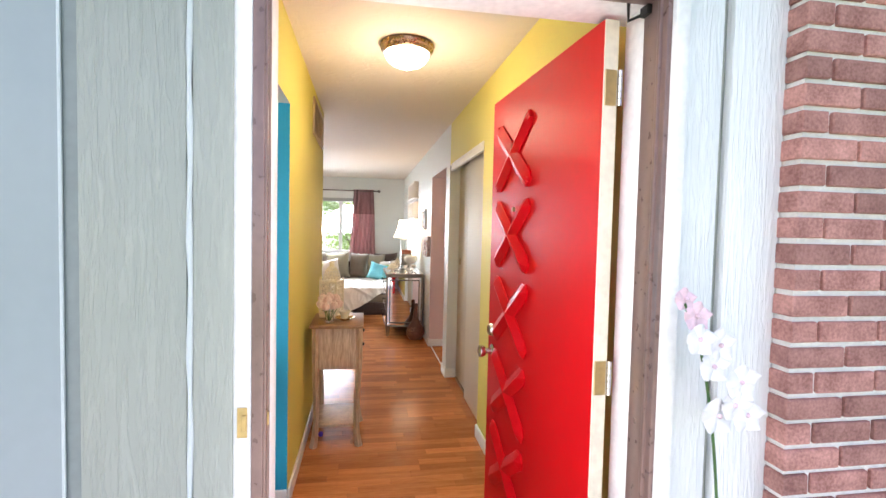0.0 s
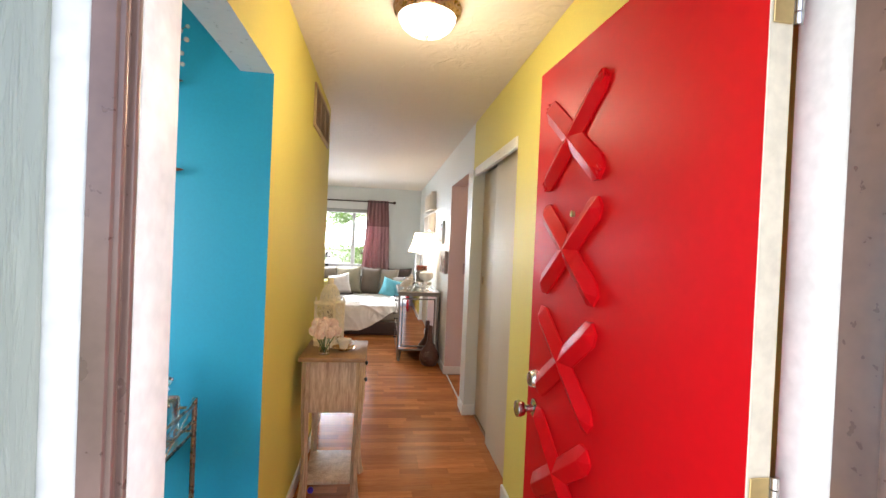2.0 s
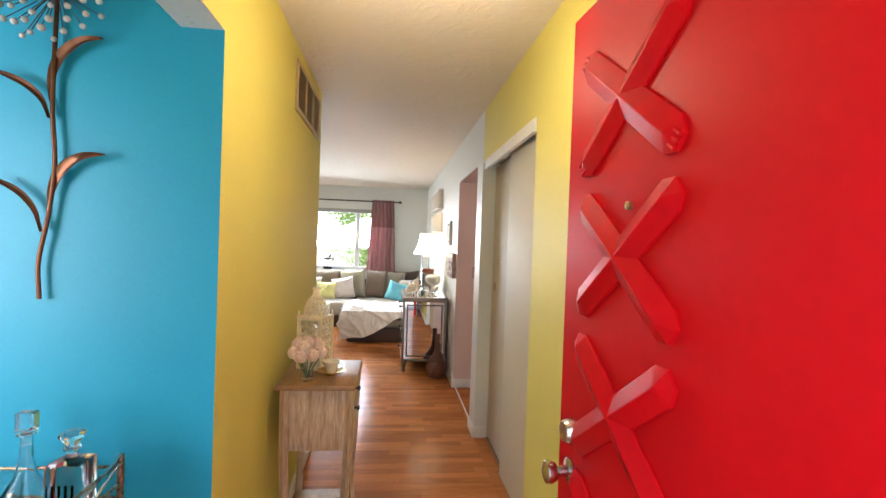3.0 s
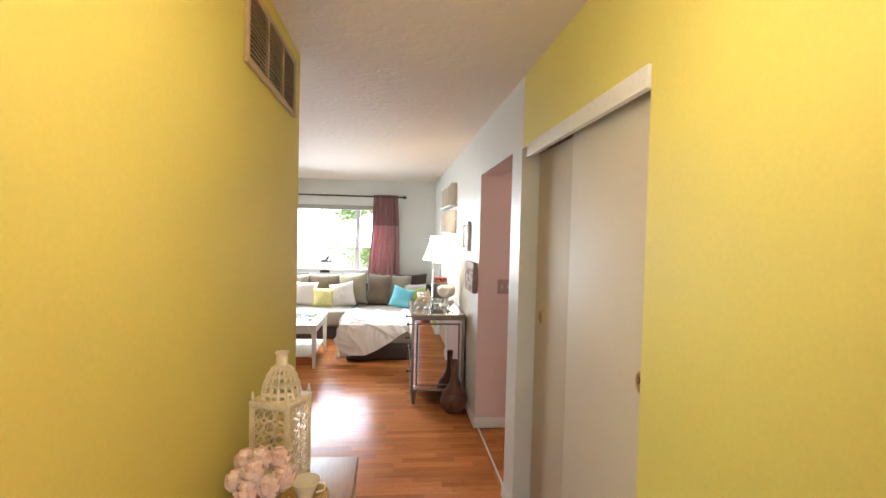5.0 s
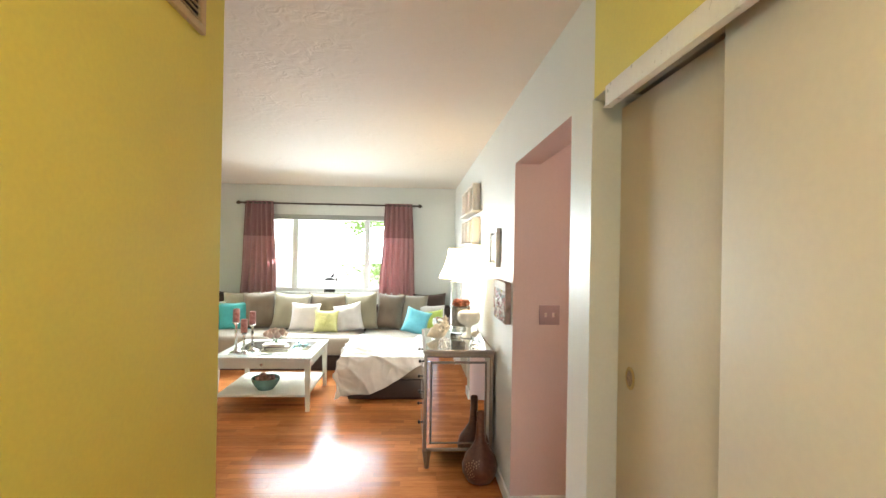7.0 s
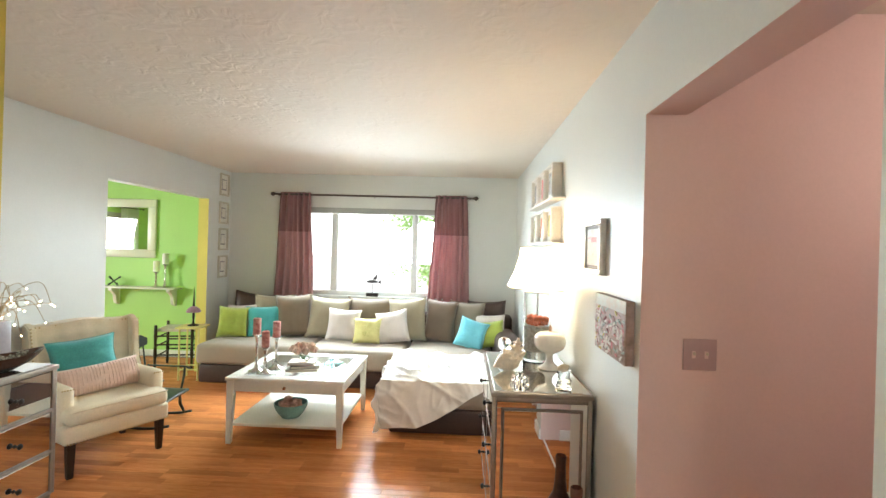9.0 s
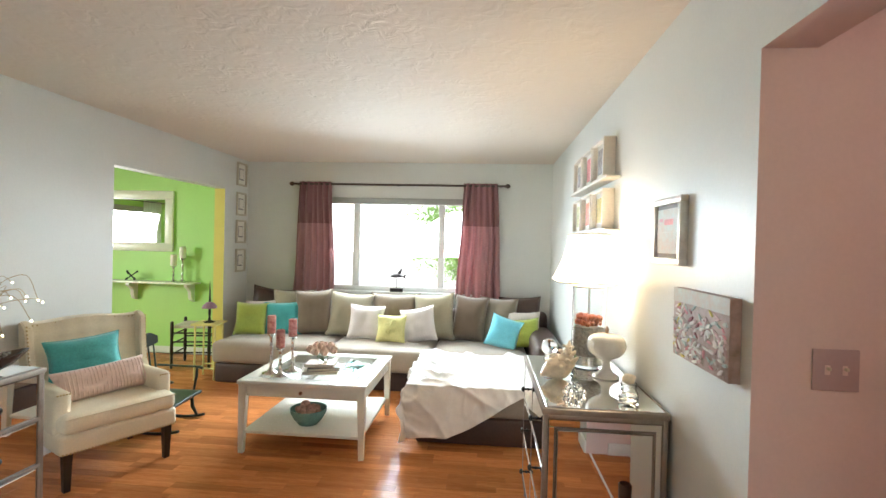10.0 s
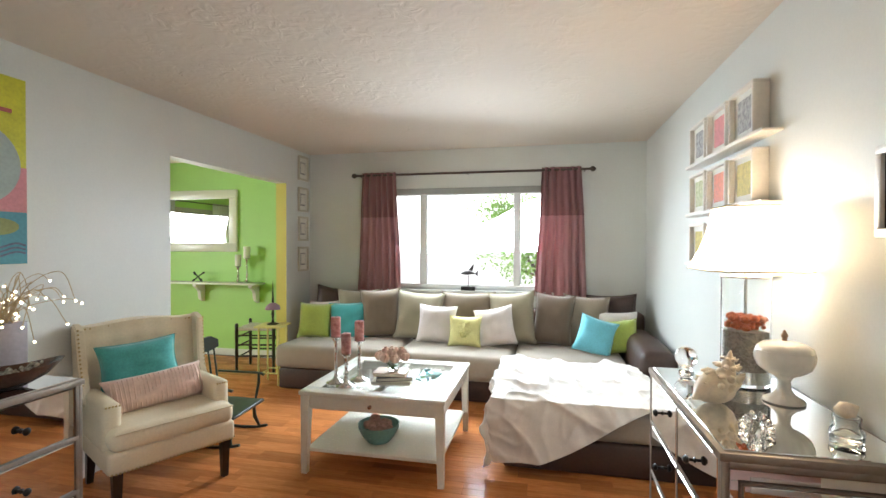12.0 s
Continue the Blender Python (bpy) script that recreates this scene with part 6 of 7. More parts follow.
# crowded blossoms in short thick strokes, denser towards the lower edge
tones = ("petal", "white_cloth", "petal_dark", "frame_white", "sand", "petal", "art_gray", "mat_white", "floral", "print_gold", "white_cloth", "art_pink")
for i in range(150):
    cx = rng.uniform(-0.195, 0.195)
    cz = -0.118 + 0.185 * rng.random() ** 1.1
    if cx > 0.03 and cz < -0.075 and rng.random() < 0.6:
        continue
    dab(cx, cz, rng.gauss(-0.1, 0.5), rng.uniform(0.022, 0.050), rng.uniform(0.009, 0.019), 0.0012 + 0.0032 * i / 150, tones[(i * 5 + int(cx * 20)) % len(tones)])
for fx, fz, fr in ((-0.11, -0.02, 0.034), (0.06, 0.01, 0.038), (-0.03, -0.07, 0.032), (0.15, -0.03, 0.034)):
    for i in range(8):
        a = 2 * math.pi * i / 8 + rng.uniform(-0.3, 0.3)
        dab(fx + 0.6 * fr * math.cos(a), fz + 0.6 * fr * math.sin(a), a, fr * 0.9, fr * 0.42, 0.005 + rng.uniform(0, 0.001), ("white_cloth", "frame_white", "petal")[i % 3])
rows = ((2.012, ("print_gray", "print_pink", "print_gray")), (1.705, ("print_green", "coral", "print_gold")), (1.395, ("print_gold", "print_gray", "print_green")))
for z, prints in rows:
    for y, pm in zip((9.545, 9.212, 8.880), prints):
        f = wall_frame("shadow_box", east(y, z), 0.290, 0.250, 0.072, 0.016, "frame_white", [("mat_white", 0.258, 0.218), (pm, 0.175, 0.155)], "white shadow box frame with a small botanical print", "shadow boxes", 0.045)
    lg = thing("picture_ledge", pose(XR, 9.165, z - 0.138), "narrow white picture ledge under the shadow boxes", "shelf", "picture ledges")
    part("ledge", bx(-0.080, -0.56, 0.0, -0.001, 0.56, 0.012, 0.003), M["frame_white"], lg, smooth=30)
    part("lip", bx(-0.086, -0.56, 0.0, -0.080, 0.56, 0.018, 0.002), M["frame_white"], lg, smooth=30)
# on the opposite wall, facing +x
west = lambda y, z: pose(XG, y, z, 0, 0, 90)
for z in (2.235, 1.885, 1.560, 1.222):
    wall_frame("small_frame", west(11.205, z), 0.215, 0.272, 0.022, 0.020, "frame_cream", [("mat_white", 0.178, 0.235), ("print_gray", 0.105, 0.135), ("frame_white", 0.080, 0.105)], "small cream framed relief print in a column of four", "four small frames")
pt = thing("abstract_painting", west(7.905, 1.76), "large bright abstract painting with yellow, gray, pink and blue shapes", "painting")
part("canvas", bx(-0.40, -0.030, -0.475, 0.40, -0.001, 0.475, 0.003), M["art_yellow"], pt, smooth=30)
part("pink_field", bx(-0.399, -0.0325, -0.21, 0.399, -0.0302, 0.02, 0.0), M["art_pink"], pt)
bm = bmesh.new()
lathe(bm, [(0.23, 0), (0.23, 0.0036), (0.01, 0.0037)], 48, sy=0.92)
part("gray_disc", bm, M["art_gray"], pt, where=pose(0.14, -0.0302, 0.02, 90, 0, 0))
part("blue_field", bx(-0.399, -0.0328, -0.474, 0.399, -0.0302, -0.21), M["art_blue"], pt)
bm = bmesh.new()
lathe(bm, [(0.11, 0), (0.11, 0.004), (0.01, 0.0041)], 32, sy=0.4)
part("olive_disc", bm, M["art_olive"], pt, where=pose(0.25, -0.0302, -0.285, 90, 0, 0))
for k in range(3):
    part("wave", make(tube, arc([(-0.38 + 0.09 * i, -0.032, -0.425 + 0.022 * k + 0.012 * (-1) ** i) for i in range(9)] + [(0.39, -0.032, -0.42 + 0.02 * k)], 4), 0.006, 6), M["art_wave"], pt)
for x0, z0, x1, z1 in ((0.10, 0.29, 0.33, 0.31), (0.15, 0.15, 0.17, 0.29), (0.25, 0.17, 0.27, 0.29)):
    part("stroke", bx(x0, -0.0335, z0, x1, -0.0302, z1), M["book_red"], pt)

# ---- cream wing chair ----
ch = thing("wing_chair", pose(-1.935, 8.572, 0, 0, 0, 62), "cream leather wing chair with nailhead trim and dark legs", "chair")
HW = 0.325
for sx in (-1, 1):
    for y, lean in ((0.04, 0.0), (0.50, 0.05)):
        bm = bmesh.new()
        vs = box(bm, sx * (HW - 0.05) - 0.024, y - 0.024, 0, sx * (HW - 0.05) + 0.024, y + 0.024, 0.24)
        for v in vs[:4]:
            v.co.x = sx * (HW - 0.05) + (v.co.x - sx * (HW - 0.05)) * 0.68
            v.co.y = y + (v.co.y - y) * 0.68 + lean
        part("leg", bm, M["ebony"], ch, "dark tapered leg")
part("seat_frame", soft(-HW, 0.0, 0.215, HW, 0.56, 0.335, 0.025), M["cream_leather"], ch, smooth=50)
part("seat_cushion", soft(-HW + 0.012, -0.020, 0.330, HW - 0.012, 0.50, 0.442, 0.04, 0.014), M["cream_leather"], ch, smooth=50)
part("seat_piping", make(tube, [(-HW + 0.025, -0.018, 0.428), (HW - 0.025, -0.018, 0.428)], 0.005, 6), M["cream_leather"], ch)
for sx in (-1, 1):
    bm = soft(sx * (HW - 0.045) - 0.045, 0.075, 0.30, sx * (HW - 0.045) + 0.045, 0.50, 0.565, 0.032)
    part("arm", bm, M["cream_leather"], ch, smooth=50)
    bm = bmesh.new()
    prism(bm, [(0.38, 0.50), (0.445, 0.60), (0.475, 0.74), (0.495, 0.890), (0.55, 0.922), (0.60, 0.926), (0.58, 0.55), (0.54, 0.42)], sx * (HW - 0.012) - 0.022, sx * (HW - 0.012) + 0.022, "x")
    bmesh.ops.bevel(bm, geom=bm.edges[:], offset=0.008, segments=2, affect="EDGES")
    for v in bm.verts:
        v.co.x += sx * 0.035 * max(0, v.co.z - 0.55)
    part("wing", bm, M["cream_leather"], ch, smooth=50)
bm = bmesh.new()
n = 28
grid = [[], []]
for s in (0, 1):
    for i in range(n + 1):
        col = []
        u = 2 * i / n - 1
        top = 0.905 + 0.019 * math.cos(u * math.pi) + 0.022 * u * u
        for j in range(n + 1):
            v = j / n
            z = 0.30 + (top - 0.30) * v
            w = HW + 0.008 + 0.03 * max(0, z - 0.55)
            y = (0.475 + 0.105 * v if s == 0 else 0.60 + 0.07 * v)
            if s == 0:
                tuft = (math.cos(math.pi * (3 * u + 7 * v)) * math.cos(math.pi * (3 * u - 7 * v)))
                y -= 0.006 * tuft * max(0, 1 - u ** 6) + 0.02 * (1 - u * u)
            col.append(bm.verts.new((w * u, y, z)))
        grid[s].append(col)
    for i in range(n):
        for j in range(n):
            q = (grid[s][i][j], grid[s][i + 1][j], grid[s][i + 1][j + 1], grid[s][i][j + 1])
            bm.faces.new(q if s == 0 else q[::-1])
rim = [[g[i][n] for i in range(n + 1)] for g in grid]
for i in range(n):
    bm.faces.new((rim[0][i], rim[0][i + 1], rim[1][i + 1], rim[1][i]))
for e in (0, n):
    for j in range(n):
        q = (grid[0][e][j], grid[0][e][j + 1], grid[1][e][j + 1], grid[1][e][j])
        bm.faces.new(q if e == 0 else q[::-1])
backrest = part("backrest", bm, M["cream_leather"], ch, "diamond-tufted cream backrest", smooth=50)
nail = make(lathe, [(0.0058, 0), (0.0045, 0.003), (0.001, 0.004)], 8)
nail0 = part("nailhead", nail, M["brass"], ch, "brass nailhead", where=pose(-HW + 0.02, -0.001, 0.228, 90, 0, 0))


def nails(spots, owner):
    for x, y, z, rx, rz in spots:
        ob = new("nailhead", nail0.data)
        ob.parent, ob.matrix_basis = owner, pose(x, y, z, rx, 0, rz)


nails([(-HW + 0.02 + i * (2 * HW - 0.04) / 34, -0.001, 0.226, 90, 0) for i in range(1, 35)], ch)
nails([(HW + 0.001, 0.02 + i * 0.021, 0.226, 90, 90) for i in range(24)], ch)
nails([((HW + 0.016) * u, 0.575 - 0.01 * (1 - u * u), 0.893 + 0.019 * math.cos(u * math.pi) + 0.022 * u * u, 90, 0) for u in np.linspace(-0.97, 0.97, 30)], backrest)
for sx in (-1, 1):
    nails([(sx * (HW - 0.045) - 0.030 + i * 0.015, 0.074, 0.550, 90, 0) for i in range(5)], ch)
    nails([(sx * (HW + 0.001 + 0.035 * max(0, z - 0.55)), 0.462 + 0.13 * (z - 0.72) if z > 0.72 else 0.432 + 0.25 * (z - 0.60), z, 90, 0) for z in np.linspace(0.60, 0.90, 14)], backrest)
p1 = throw_pillow(0, 0, 0, 0.43, 0.27, 0.12, "teal", "teal suede lumbar pillow on the wing chair", 41, group="wing chair pillows")
p1.matrix_basis = ch.matrix_basis @ pose(-0.04, 0.405, 0.545, -15, -3, 0)
p2 = tagged(part("pillow", cushion(0.54, 0.21, 0.13, 43), M["blush"], smooth=80), "blush pink ruched lumbar pillow on the wing chair", "pillow", "wing chair pillows")
p2.matrix_basis = ch.matrix_basis @ pose(0.0, 0.265, 0.440, -20, -3, 0)
for i in range(22):
    x = -0.235 + i * 0.0224
    bm = bmesh.new()
    tube(bm, [(x + 0.004 * math.sin(9 * z + i), -0.066 * (max(0, 1 - (2 * z / 0.21 - 1) ** 4) * max(0, 1 - (x / 0.27) ** 4)) ** 0.55 - 0.002, z) for z in np.linspace(0.02, 0.19, 9)], 0.0045, 5)
    part("pleat", bm, M["blush"], p2, smooth=60)

# child's rocking chair
rk = thing("rocking_chair", pose(-2.200, 9.33, 0, 0, 0, -86) @ Matrix.Diagonal((1.10, 1, 1, 1)), "small dark green spindle-back rocking chair", "rocking chair")
# it faces local +y turned to the room; local x is its width
for sx in (-1, 1):
    part("rocker", make(tube, arc([(sx * 0.165, 0.21, 0.030), (sx * 0.165, 0.12, 0.014), (sx * 0.165, -0.05, 0.011), (sx * 0.165, -0.36, 0.055)], 5), 0.011, 8), M["dark_green"], rk, smooth=50)
    for y, top in ((0.12, 0.205), (-0.14, 0.205)):
        part("leg", make(tube, [(sx * 0.165, y + (0.03 if y > 0 else -0.03), 0.02), (sx * 0.150, y, 0.10), (sx * 0.140, y, top)], [0.010, 0.014, 0.010], 10), M["dark_green"], rk, smooth=50)
    part("arm_post", make(tube, [(sx * 0.175, 0.11, 0.21), (sx * 0.185, 0.13, 0.34), (sx * 0.187, 0.13, 0.405)], [0.008, 0.011, 0.008], 8), M["dark_green"], rk, smooth=50)
    part("arm", make(tube, arc([(sx * 0.165, -0.180, 0.425), (sx * 0.185, 0.0, 0.415), (sx * 0.190, 0.13, 0.412), (sx * 0.185, 0.175, 0.400)], 5), 0.015, 8, 0.5), M["dark_green"], rk, smooth=50)
part("seat", soft(-0.185, -0.17, 0.200, 0.185, 0.18, 0.226, 0.010), M["dark_green"], rk, smooth=40)
for i in range(6):
    x = -0.14 + i * 0.056
    part("spindle", make(tube, [(x, -0.15, 0.22), (x * 1.05, -0.185, 0.40), (x * 1.1, -0.217, 0.605)], [0.006, 0.0075, 0.006], 8), M["dark_green"], rk, smooth=50)
bm = bmesh.new()
prism(bm, [(-0.205, 0.600), (-0.20, 0.655), (-0.12, 0.695), (0.12, 0.695), (0.20, 0.655), (0.205, 0.600), (0.12, 0.588), (-0.12, 0.588)], -0.235, -0.212)
part("crest_rail", bm, M["dark_green"], rk, "dark green crest rail", smooth=40)

# ---- green room, seen through the opening ----
st = thing("side_table", pose(-2.63, 10.60, 0, 0, 0, 8), "small pale yellow painted side table beside the sofa", "side table")
part("tabletop", bx(-0.135, -0.135, 0.565, 0.135, 0.135, 0.585, 0.004), M["yellow_table"], st, smooth=30)
for sx in (-1, 1):
    for sy in (-1, 1):
        part("leg", make(tube, [(sx * 0.10, sy * 0.10, 0.0), (sx * 0.10, sy * 0.10, 0.565)], 0.010, 8), M["yellow_table"], st, smooth=50)
    part("stretcher", make(tube, [(sx * 0.10, -0.10, 0.10), (sx * 0.10, 0.10, 0.10)], 0.008, 8), M["yellow_table"], st, smooth=50)
    part("stretcher", make(tube, [(-0.10, sx * 0.10, 0.12), (0.10, sx * 0.10, 0.12)], 0.008, 8), M["yellow_table"], st, smooth=50)
tf = thing("accent_lamp", pose(-2.63, 10.60, 0.585), "small accent lamp with stained glass shade and dark spire", "lamp")
part("base", make(lathe, [(0.055, 0), (0.060, 0.006), (0.045, 0.012), (0.014, 0.022), (0.009, 0.06), (0.014, 0.10), (0.010, 0.16), (0.006, 0.19)], 20), M["black_metal"], tf, smooth=50)
part("shade", make(lathe, [(0.074, 0.150), (0.076, 0.157), (0.060, 0.188), (0.030, 0.212), (0.012, 0.218)], 12), M["tiffany"], tf, "mauve stained glass shade")
part("spire", make(lathe, [(0.012, 0.218), (0.010, 0.25), (0.006, 0.33), (0.002, 0.43)], 12), M["black_metal"], tf, smooth=50)

so = thing("rush_stool", pose(-3.06, 11.06, 0, 0, 0, 12), "black turned-leg chair with a pale woven seat", "stool")
part("seat", soft(-0.20, -0.18, 0.45, 0.20, 0.18, 0.485, 0.015, 0.0), M["rush"], so, "pale woven rush seat", smooth=40)
for sx in (-1, 1):
    for sy in (-1, 1):
        part("leg", make(lathe, [(0.012, 0), (0.016, 0.03), (0.014, 0.10), (0.019, 0.2), (0.015, 0.3), (0.019, 0.42), (0.017, 0.52), (0.010, 0.53)], 12, (sx * 0.20, sy * 0.18, 0)), M["ebony"], so, smooth=50)
    for z in (0.16, 0.28, 0.38):
        part("rung", make(tube, [(sx * 0.20, -0.18, z), (sx * 0.20, 0.18, z)], 0.009, 8), M["ebony"], so, smooth=50)
        part("rung", make(tube, [(-0.20, sx * 0.18, z + 0.02), (0.20, sx * 0.18, z + 0.02)], 0.009, 8), M["ebony"], so, smooth=50)

mr = thing("wall_mirror", pose(-4.36, YG, 1.675), "rectangular mirror in a wide white frame on green wall", "mirror")
bm = bmesh.new()
for x0, z0, x1, z1 in ((-0.67, -0.385, 0.67, -0.285), (-0.67, 0.285, 0.67, 0.385), (-0.67, -0.285, -0.57, 0.285), (0.57, -0.285, 0.67, 0.285)):
    box(bm, x0, -0.035, z0, x1, -0.001, z1, 0.010)
part("frame", bm, M["table_white"], mr, "wide white moulded frame", smooth=40)
bm = bmesh.new()
for x0, z0, x1, z1 in ((-0.575, -0.290, 0.575, -0.275), (-0.575, 0.275, 0.575, 0.290), (-0.575, -0.275, -0.560, 0.275), (0.560, -0.275, 0.575, 0.275)):
    box(bm, x0, -0.030, z0, x1, -0.012, z1, 0.004)
part("bead", bm, M["frame_silver"], mr, smooth=40)
part("mirror_glass", bx(-0.565, -0.012, -0.28, 0.565, -0.006, 0.28), M["mirror"], mr, "clear mirror glass")

sf = thing("wall_shelf", pose(-4.0, YG, 0.895), "white wall shelf on two scrolled brackets", "shelf")
part("board", bx(-0.68, -0.205, 0.0, 0.68, -0.001, 0.022, 0.004), M["table_white"], sf, smooth=30)
for x in (-0.19, 0.58):
    bm = bmesh.new()
    prism(bm, [(-0.002, 0.0), (-0.16, 0.0), (-0.165, -0.03), (-0.12, -0.06), (-0.08, -0.10), (-0.075, -0.16), (-0.055, -0.205), (-0.002, -0.23)], x - 0.022, x + 0.022, "x")
    part("bracket", bm, M["table_white"], sf, smooth=30)
jk = thing("jack_ornament", pose(-4.17, YG - 0.12, 0.918), "black metal jack ornament on the white shelf", "ornament")
for i, (d, r) in enumerate((((0.09, 0.02, 0.07), 1), ((-0.09, 0.02, 0.07), 1), ((0.02, -0.09, 0.05), 1))):
    c = Vector((0, 0, 0.062))
    v = Vector(d).normalized() * 0.085
    part("arm", make(tube, [c - v, c + v], [0.008, 0.008], 8), M["black_metal"], jk, smooth=50)
    for s in (-1, 1):
        bm = bmesh.new()
        bmesh.ops.create_icosphere(bm, subdivisions=2, radius=0.014, matrix=Matrix.Translation(c + s * v * (1 if (c + s * v).z > 0.02 else 0.82)))
        part("knob", bm, M["black_metal"], jk, smooth=60)
candlestick(-3.615, YG - 0.11, 0.20, "silvered glass candlestick with a short white pillar candle", "chrome", 0.05, (0.036, 0.14, "candle_white"), 0.918, "candlesticks on the shelf")
candlestick(-3.495, YG - 0.11, 0.30, "taller silvered glass candlestick with a white pillar candle", "chrome", 0.055, (0.038, 0.14, "candle_white"), 0.918, "candlesticks on the shelf")

# the window that the mirror shows
w2 = tagged(new("window_2"), "white framed window of the green room", "window", kind="structure")
w2.matrix_basis = pose(-6.55, 8.9, 0)
bm = bmesh.new()
for y0, z0, y1, z1 in ((-0.85, 0.90, 0.85, 0.96), (-0.85, 1.94, 0.85, 2.0), (-0.85, 0.96, -0.79, 1.94), (0.79, 0.96, 0.85, 1.94), (-0.03, 0.96, 0.03, 1.94)):
    box(bm, -0.12, y0, z0, -0.03, y1, z1, 0.004)
part("window_frame", bm, M["vinyl"], w2, smooth=30)
g = part("pane", bx(-0.085, -0.79, 0.96, -0.080, 0.79, 1.94), M["glass"], w2)
g.visible_shadow = False
part("window_head", bx(-0.02, -0.90, 1.95, 0.02, 0.90, 2.06, 0.004), M["gray_trim"], w2, "gray head trim")
cr = thing("curtain_rod", pose(-6.47, 8.9, 2.17), "dark metal curtain rod in the green room", "curtain rod")
part("rod", make(tube, [(0, -1.1, 0), (0, 1.1, 0)], 0.010, 10), M["black_metal"], cr, smooth=50)
for y in (-1.1, 1.1):
    part("finial", make(lathe, [(0.001, -0.02), (0.02, 0), (0.001, 0.02)], 12, (0, y, 0)), M["black_metal"], cr, smooth=50)
    part("bracket", make(tube, [(0, y * 0.9, 0), (-0.075, y * 0.9, 0)], 0.006, 8), M["black_metal"], cr)
for y0, y1, s in ((7.95, 8.45, 5), (9.45, 9.95, 6)):
    cur = thing("curtain", pose(-6.47, 0, 0, 0, 0, 90), "white sheer curtain in the green room", "curtain", "sheer curtains")
    bm = bmesh.new()
    cloth_panel(bm, y0, y1, 0.06, 2.19, 7, 0.03, s, 0.04, 30)
    bmesh.ops.solidify(bm, geom=bm.faces[:], thickness=0.001)
    part("panel", bm, M["sheer"], cur, smooth=70)

# unseen blue room window, behind the camera's side, added to let light in
w3 = tagged(new("unseen_window_3"), "unseen white framed window added to light the blue room", "window", kind="structure")
w3.matrix_basis = pose(-1.9, 2.86, 0)
bm = bmesh.new()
for x0, z0, x1, z1 in ((-0.70, 0.90, 0.70, 0.96), (-0.70, 1.94, 0.70, 2.0), (-0.70, 0.96, -0.64, 1.94), (0.64, 0.96, 0.70, 1.94)):
    box(bm, x0, -0.04, z0, x1, 0.04, z1, 0.004)
part("window_frame", bm, M["vinyl"], w3, smooth=30)
g = part("pane", bx(-0.64, -0.003, 0.96, 0.64, 0.003, 1.94), M["glass"], w3)
g.visible_shadow = False

# ---- chest beside the chair: vase of lit twigs, bowl ----
tw = thing("twig_vase", pose(-2.13, 7.86, CT), "mauve gray square vase of twigs with tiny lit bulbs", "vase")
bm = bmesh.new()
box(bm, -0.055, -0.055, 0, 0.055, 0.055, 0.235, 0.004)
part("vase", bm, M["vase_gray"], tw, smooth=30)
rng = random.Random(33)
for i in range(48):
    a = rng.uniform(0, 6.283)
    reach, rise = rng.uniform(0.06, 0.27), rng.uniform(0.06, 0.22)
    droop = rng.uniform(0.0, 0.14)
    bend = rng.uniform(-0.8, 0.8)
    p0 = Vector((rng.uniform(-0.03, 0.03), rng.uniform(-0.03, 0.03), 0.22))
    p1v = p0 + Vector((0.35 * reach * math.cos(a), 0.35 * reach * math.sin(a), 0.75 * rise))
    p2v = p0 + Vector((0.8 * reach * math.cos(a + bend * 0.5), 0.8 * reach * math.sin(a + bend * 0.5), rise))
    p3v = p0 + Vector((reach * math.cos(a + bend), reach * math.sin(a + bend), rise - droop))
    t = part("twig", make(tube, arc([p0, p1v, p2v, p3v], 6), 0.0017, 5), M["twig"], tw, smooth=60)
    bm = bmesh.new()
    bmesh.ops.create_icosphere(bm, subdivisions=1, radius=0.0052, matrix=Matrix.Translation(p3v))
    part("bulb", bm, M["led"], t, "tiny lit bulb")
db = thing("boat_bowl", pose(-2.00, 7.72, CT, 0, 0, 66), "long dark bowl filled with glass mosaic beads", "bowl")
bm = bmesh.new()
lathe(bm, [(0.03, 0.0), (0.05, 0.003), (0.085, 0.030), (0.105, 0.062), (0.110, 0.075), (0.104, 0.073), (0.08, 0.045), (0.02, 0.030)], 40, sx=2.1, sy=0.8)
for v in bm.verts:
    v.co.z += 0.55 * max(0, abs(v.co.x) - 0.10) ** 1.6
part("bowl", bm, M["dark_bowl"], db, smooth=60)
bm = bmesh.new()
rng = random.Random(8)
for i in range(90):
    a, rr = i * 2.4, 0.075 * math.sqrt(i / 90)
    bmesh.ops.create_icosphere(bm, subdivisions=1, radius=rng.uniform(0.006, 0.010), matrix=Matrix.Translation((2.1 * rr * math.cos(a), 0.8 * rr * math.sin(a), 0.058 + rng.uniform(0, 0.006) + 0.3 * max(0, abs(2.1 * rr * math.cos(a)) - 0.08))))
part("beads", bm, M["mosaic"], db, "gray glass beads")

# ---- outdoors behind the window ----
bm = bmesh.new()
box(bm, -60, 12.2, -0.40, 60, 89, -0.335)
setting("patio", bm, M["patio"], "pale concrete yard behind the house", "patio")
bm = bmesh.new()
box(bm, -160, 90, -2, 160, 90.2, 60)
setting("backdrop", bm, M["sky_white"], "bright overcast sky beyond the yard", "backdrop")
tree = thing("tree", pose(-0.28, 20.0, -0.55), "leafy green tree in the yard behind the house", "tree")
bm = bmesh.new()
rng = random.Random(17)
tips = []
tube(bm, arc([(0.25, 0, 0), (0.2, 0.05, 0.7), (0.1, 0, 1.5), (0.15, 0, 2.6)], 6), [0.13 - 0.004 * i for i in range(19)], 10)
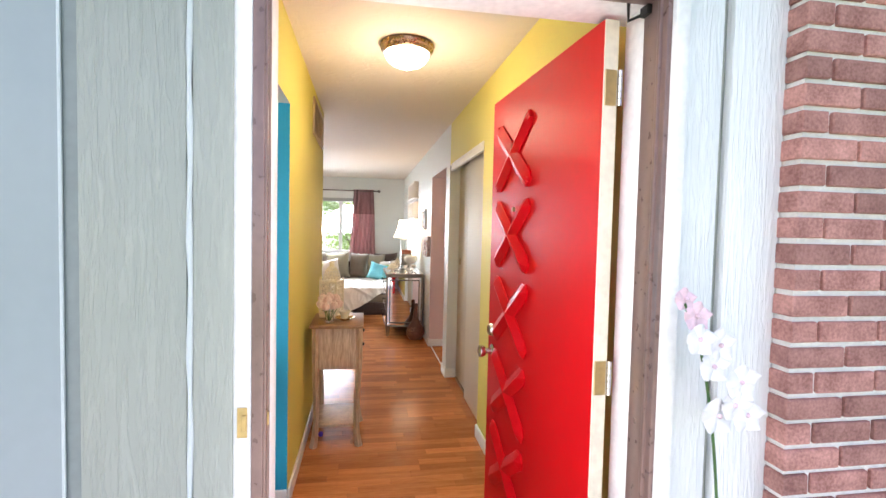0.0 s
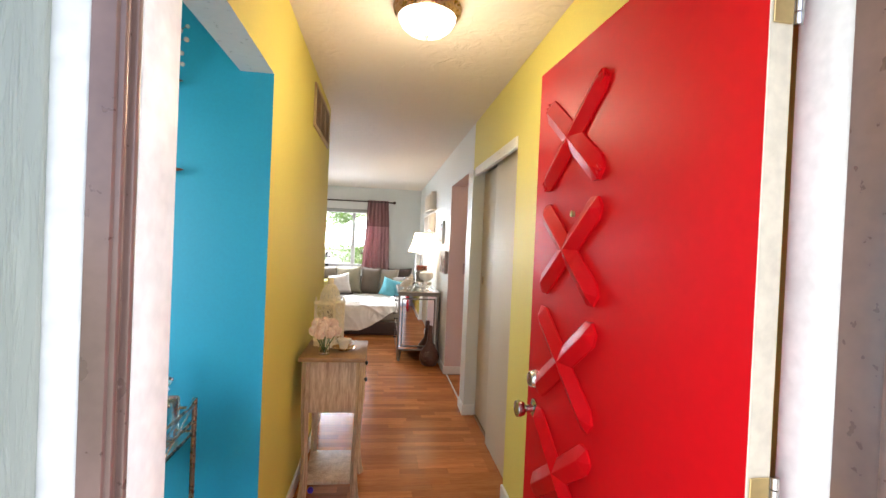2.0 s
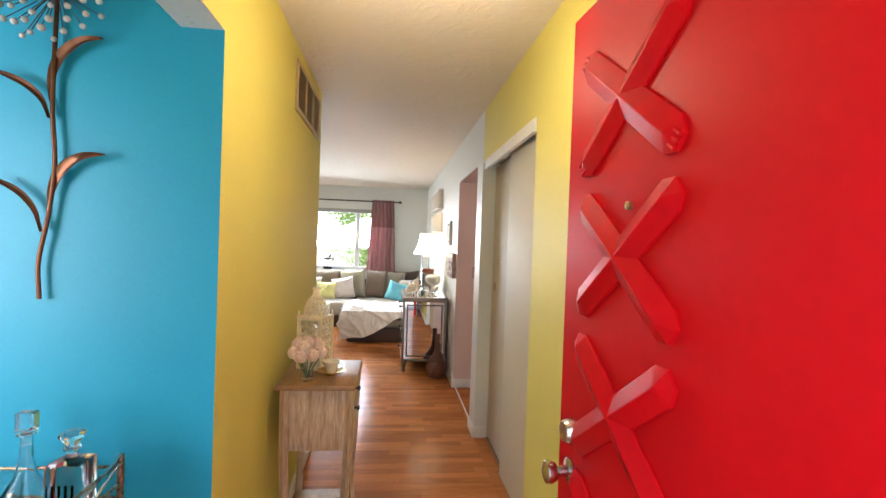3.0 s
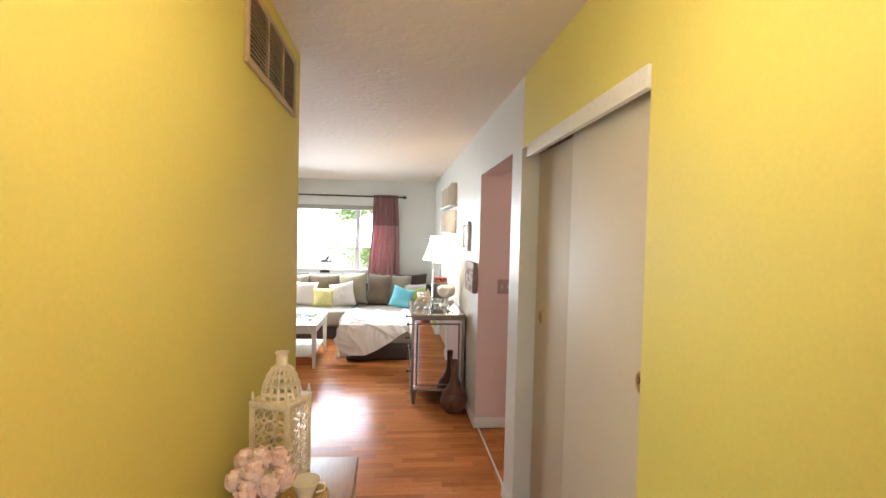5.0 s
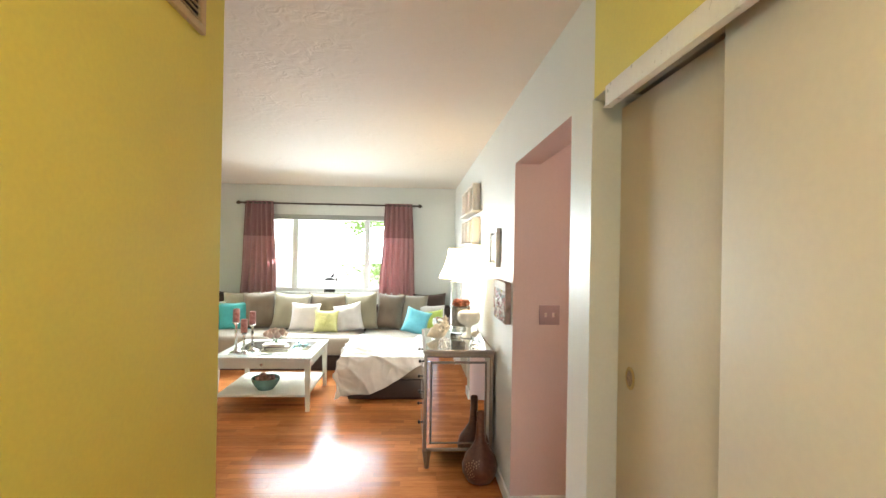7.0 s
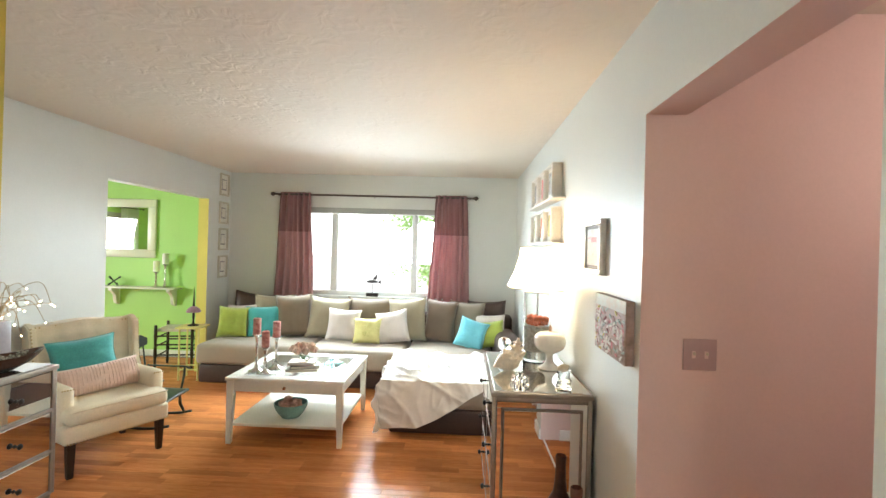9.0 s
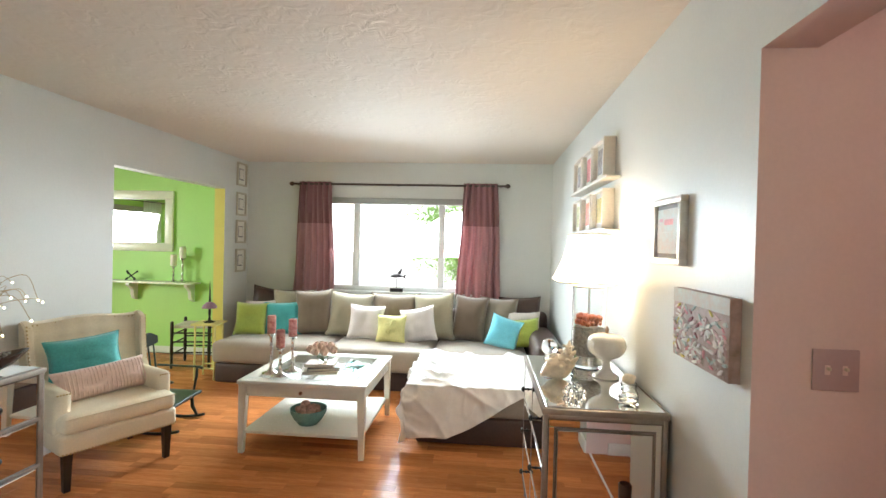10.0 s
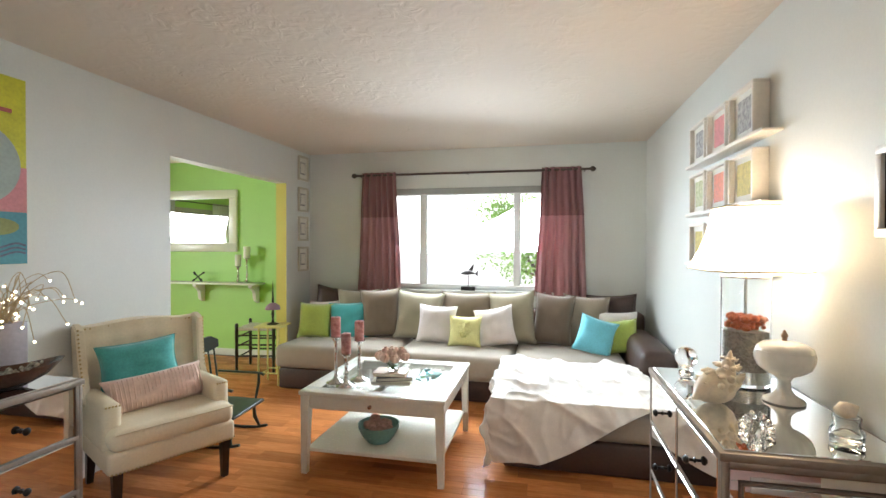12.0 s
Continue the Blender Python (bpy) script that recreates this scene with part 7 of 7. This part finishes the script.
part("trunk", bm, M["bark"], tree, smooth=60)
for i in range(16):
    a = rng.uniform(0, 6.283)
    z0 = rng.uniform(0.7, 2.3)
    end = Vector((0.15 + rng.uniform(0.8, 1.7) * math.cos(a), rng.uniform(0.6, 1.5) * math.sin(a), z0 + rng.uniform(0.2, 1.3)))
    mid = Vector((0.15, 0, z0)).lerp(end, 0.5) + Vector((0, 0, rng.uniform(-0.1, 0.25)))
    pts = arc([(0.15, 0, z0), mid, end], 5)
    part("limb", make(tube, pts, [0.045 - 0.0037 * k for k in range(len(pts))], 6), M["bark"], tree, smooth=60)
    tips += [pts[5], pts[7], pts[9], end]
verts, faces = [], []
for i in range(9000):
    c = Vector(rng.choice(tips)) + Vector((rng.gauss(0, 0.28), rng.gauss(0, 0.28), rng.gauss(0, 0.24)))
    d = Vector((rng.uniform(-1, 1), rng.uniform(-1, 1), rng.uniform(-1, 0.4))).normalized()
    e = d.cross(Vector((rng.uniform(-1, 1), rng.uniform(-1, 1), rng.uniform(-1, 1)))).normalized()
    L = rng.uniform(0.035, 0.07)
    k = len(verts)
    verts += [c - d * L, c + e * L * 0.45, c + d * L, c - e * L * 0.45]
    faces.append((k, k + 1, k + 2, k + 3))
me = bpy.data.meshes.new("crown")
me.from_pydata(verts, [], faces)
me.materials.append(M["leaf"])
crown = new("crown", me)
crown.parent = tree

# ---- pieces of the floor and of the brick wall ----
STRIP, GAP = 0.0655, 0.0008
rng = random.Random(2)
plank_meshes = {}


def plank_mesh(length):
    key = round(length, 2)
    if key not in plank_meshes:
        b = bmesh.new()
        h = STRIP / 2 - GAP / 2
        box(b, -key / 2 + GAP / 2, -h, -0.0035, key / 2 - GAP / 2, h, 0.0, 0.0004, segments=1)
        mesh = bpy.data.meshes.new("plank")
        b.to_mesh(mesh)
        b.free()
        mesh.materials.append(M["floor"])
        plank_meshes[key] = mesh
    return plank_meshes[key]


rest = bmesh.new()
made = 0
y = 2.97 + STRIP / 2
zones = lambda yy: ((XL, XR) if yy < YE else (XG, XR), (-4.0, -0.27) if yy < YB else None, (XR, 4.2) if P0 < yy < P1 else None, (-6.55, XG) if G0 < yy else None)
while y < YG - STRIP / 2:
    for zone in zones(y):
        if not zone:
            continue
        x, x_end = zone
        first_cut = True
        while x < x_end - 0.004:
            L = rng.choice((0.30, 0.36, 0.42, 0.48, 0.54))
            if first_cut:
                L, first_cut = rng.choice((0.12, 0.18, 0.24, 0.30, 0.36)), False
            if x + L > x_end - 0.06:
                L = x_end - x
            main = zone in ((XL, XR), (XG, XR))
            if main and made < 300 and (y < 5.1 or (y > 7.6 and -1.2 < x < 0.6)):
                ob = new("plank", plank_mesh(L))
                ob.parent, ob.location = floor, (x + round(L, 2) / 2, y, 0)
                made += 1
            else:
                box(rest, x + GAP / 2, y - STRIP / 2 + GAP / 2, -0.0035, x + L - GAP / 2, y + STRIP / 2 - GAP / 2, 0.0)
            x += L
    y += STRIP
far_planks = part("far_planks", rest, M["floor_rest"], floor)
tagged(far_planks, kind="stuff")

COURSE, BL = 0.06762, 0.1765
brick_meshes = {}


def brick(name, x0, x1, z):
    key = round(x1 - x0, 3)
    if key not in brick_meshes:
        b = bmesh.new()
        box(b, -key / 2, 0, -0.0266, key / 2, 0.088, 0.0266, 0.003, segments=1)
        for v in b.verts:
            v.co += Vector((noise.noise(v.co * 60) * 0.002, 0, noise.noise(v.co * 60 + Vector((5, 0, 0))) * 0.0015))
        mesh = bpy.data.meshes.new("brick")
        b.to_mesh(mesh)
        b.free()
        mesh.materials.append(M["brick"])
        brick_meshes[key] = mesh
    ob = new(name, brick_meshes[key])
    ob.parent, ob.matrix_basis = pier, pose((x0 + x1) / 2, 2.668 + rng.uniform(-0.0015, 0.0015), z, 0, 0, rng.uniform(-0.3, 0.3))


for r in range(42):
    z = -0.30 + r * COURSE
    x = 1.312
    n = 0
    while x < 2.3:
        L = (0.168 if r % 2 else 0.078) if n == 0 else BL
        brick("brick", x, x + L, z)
        x += L + 0.0115
        n += 1
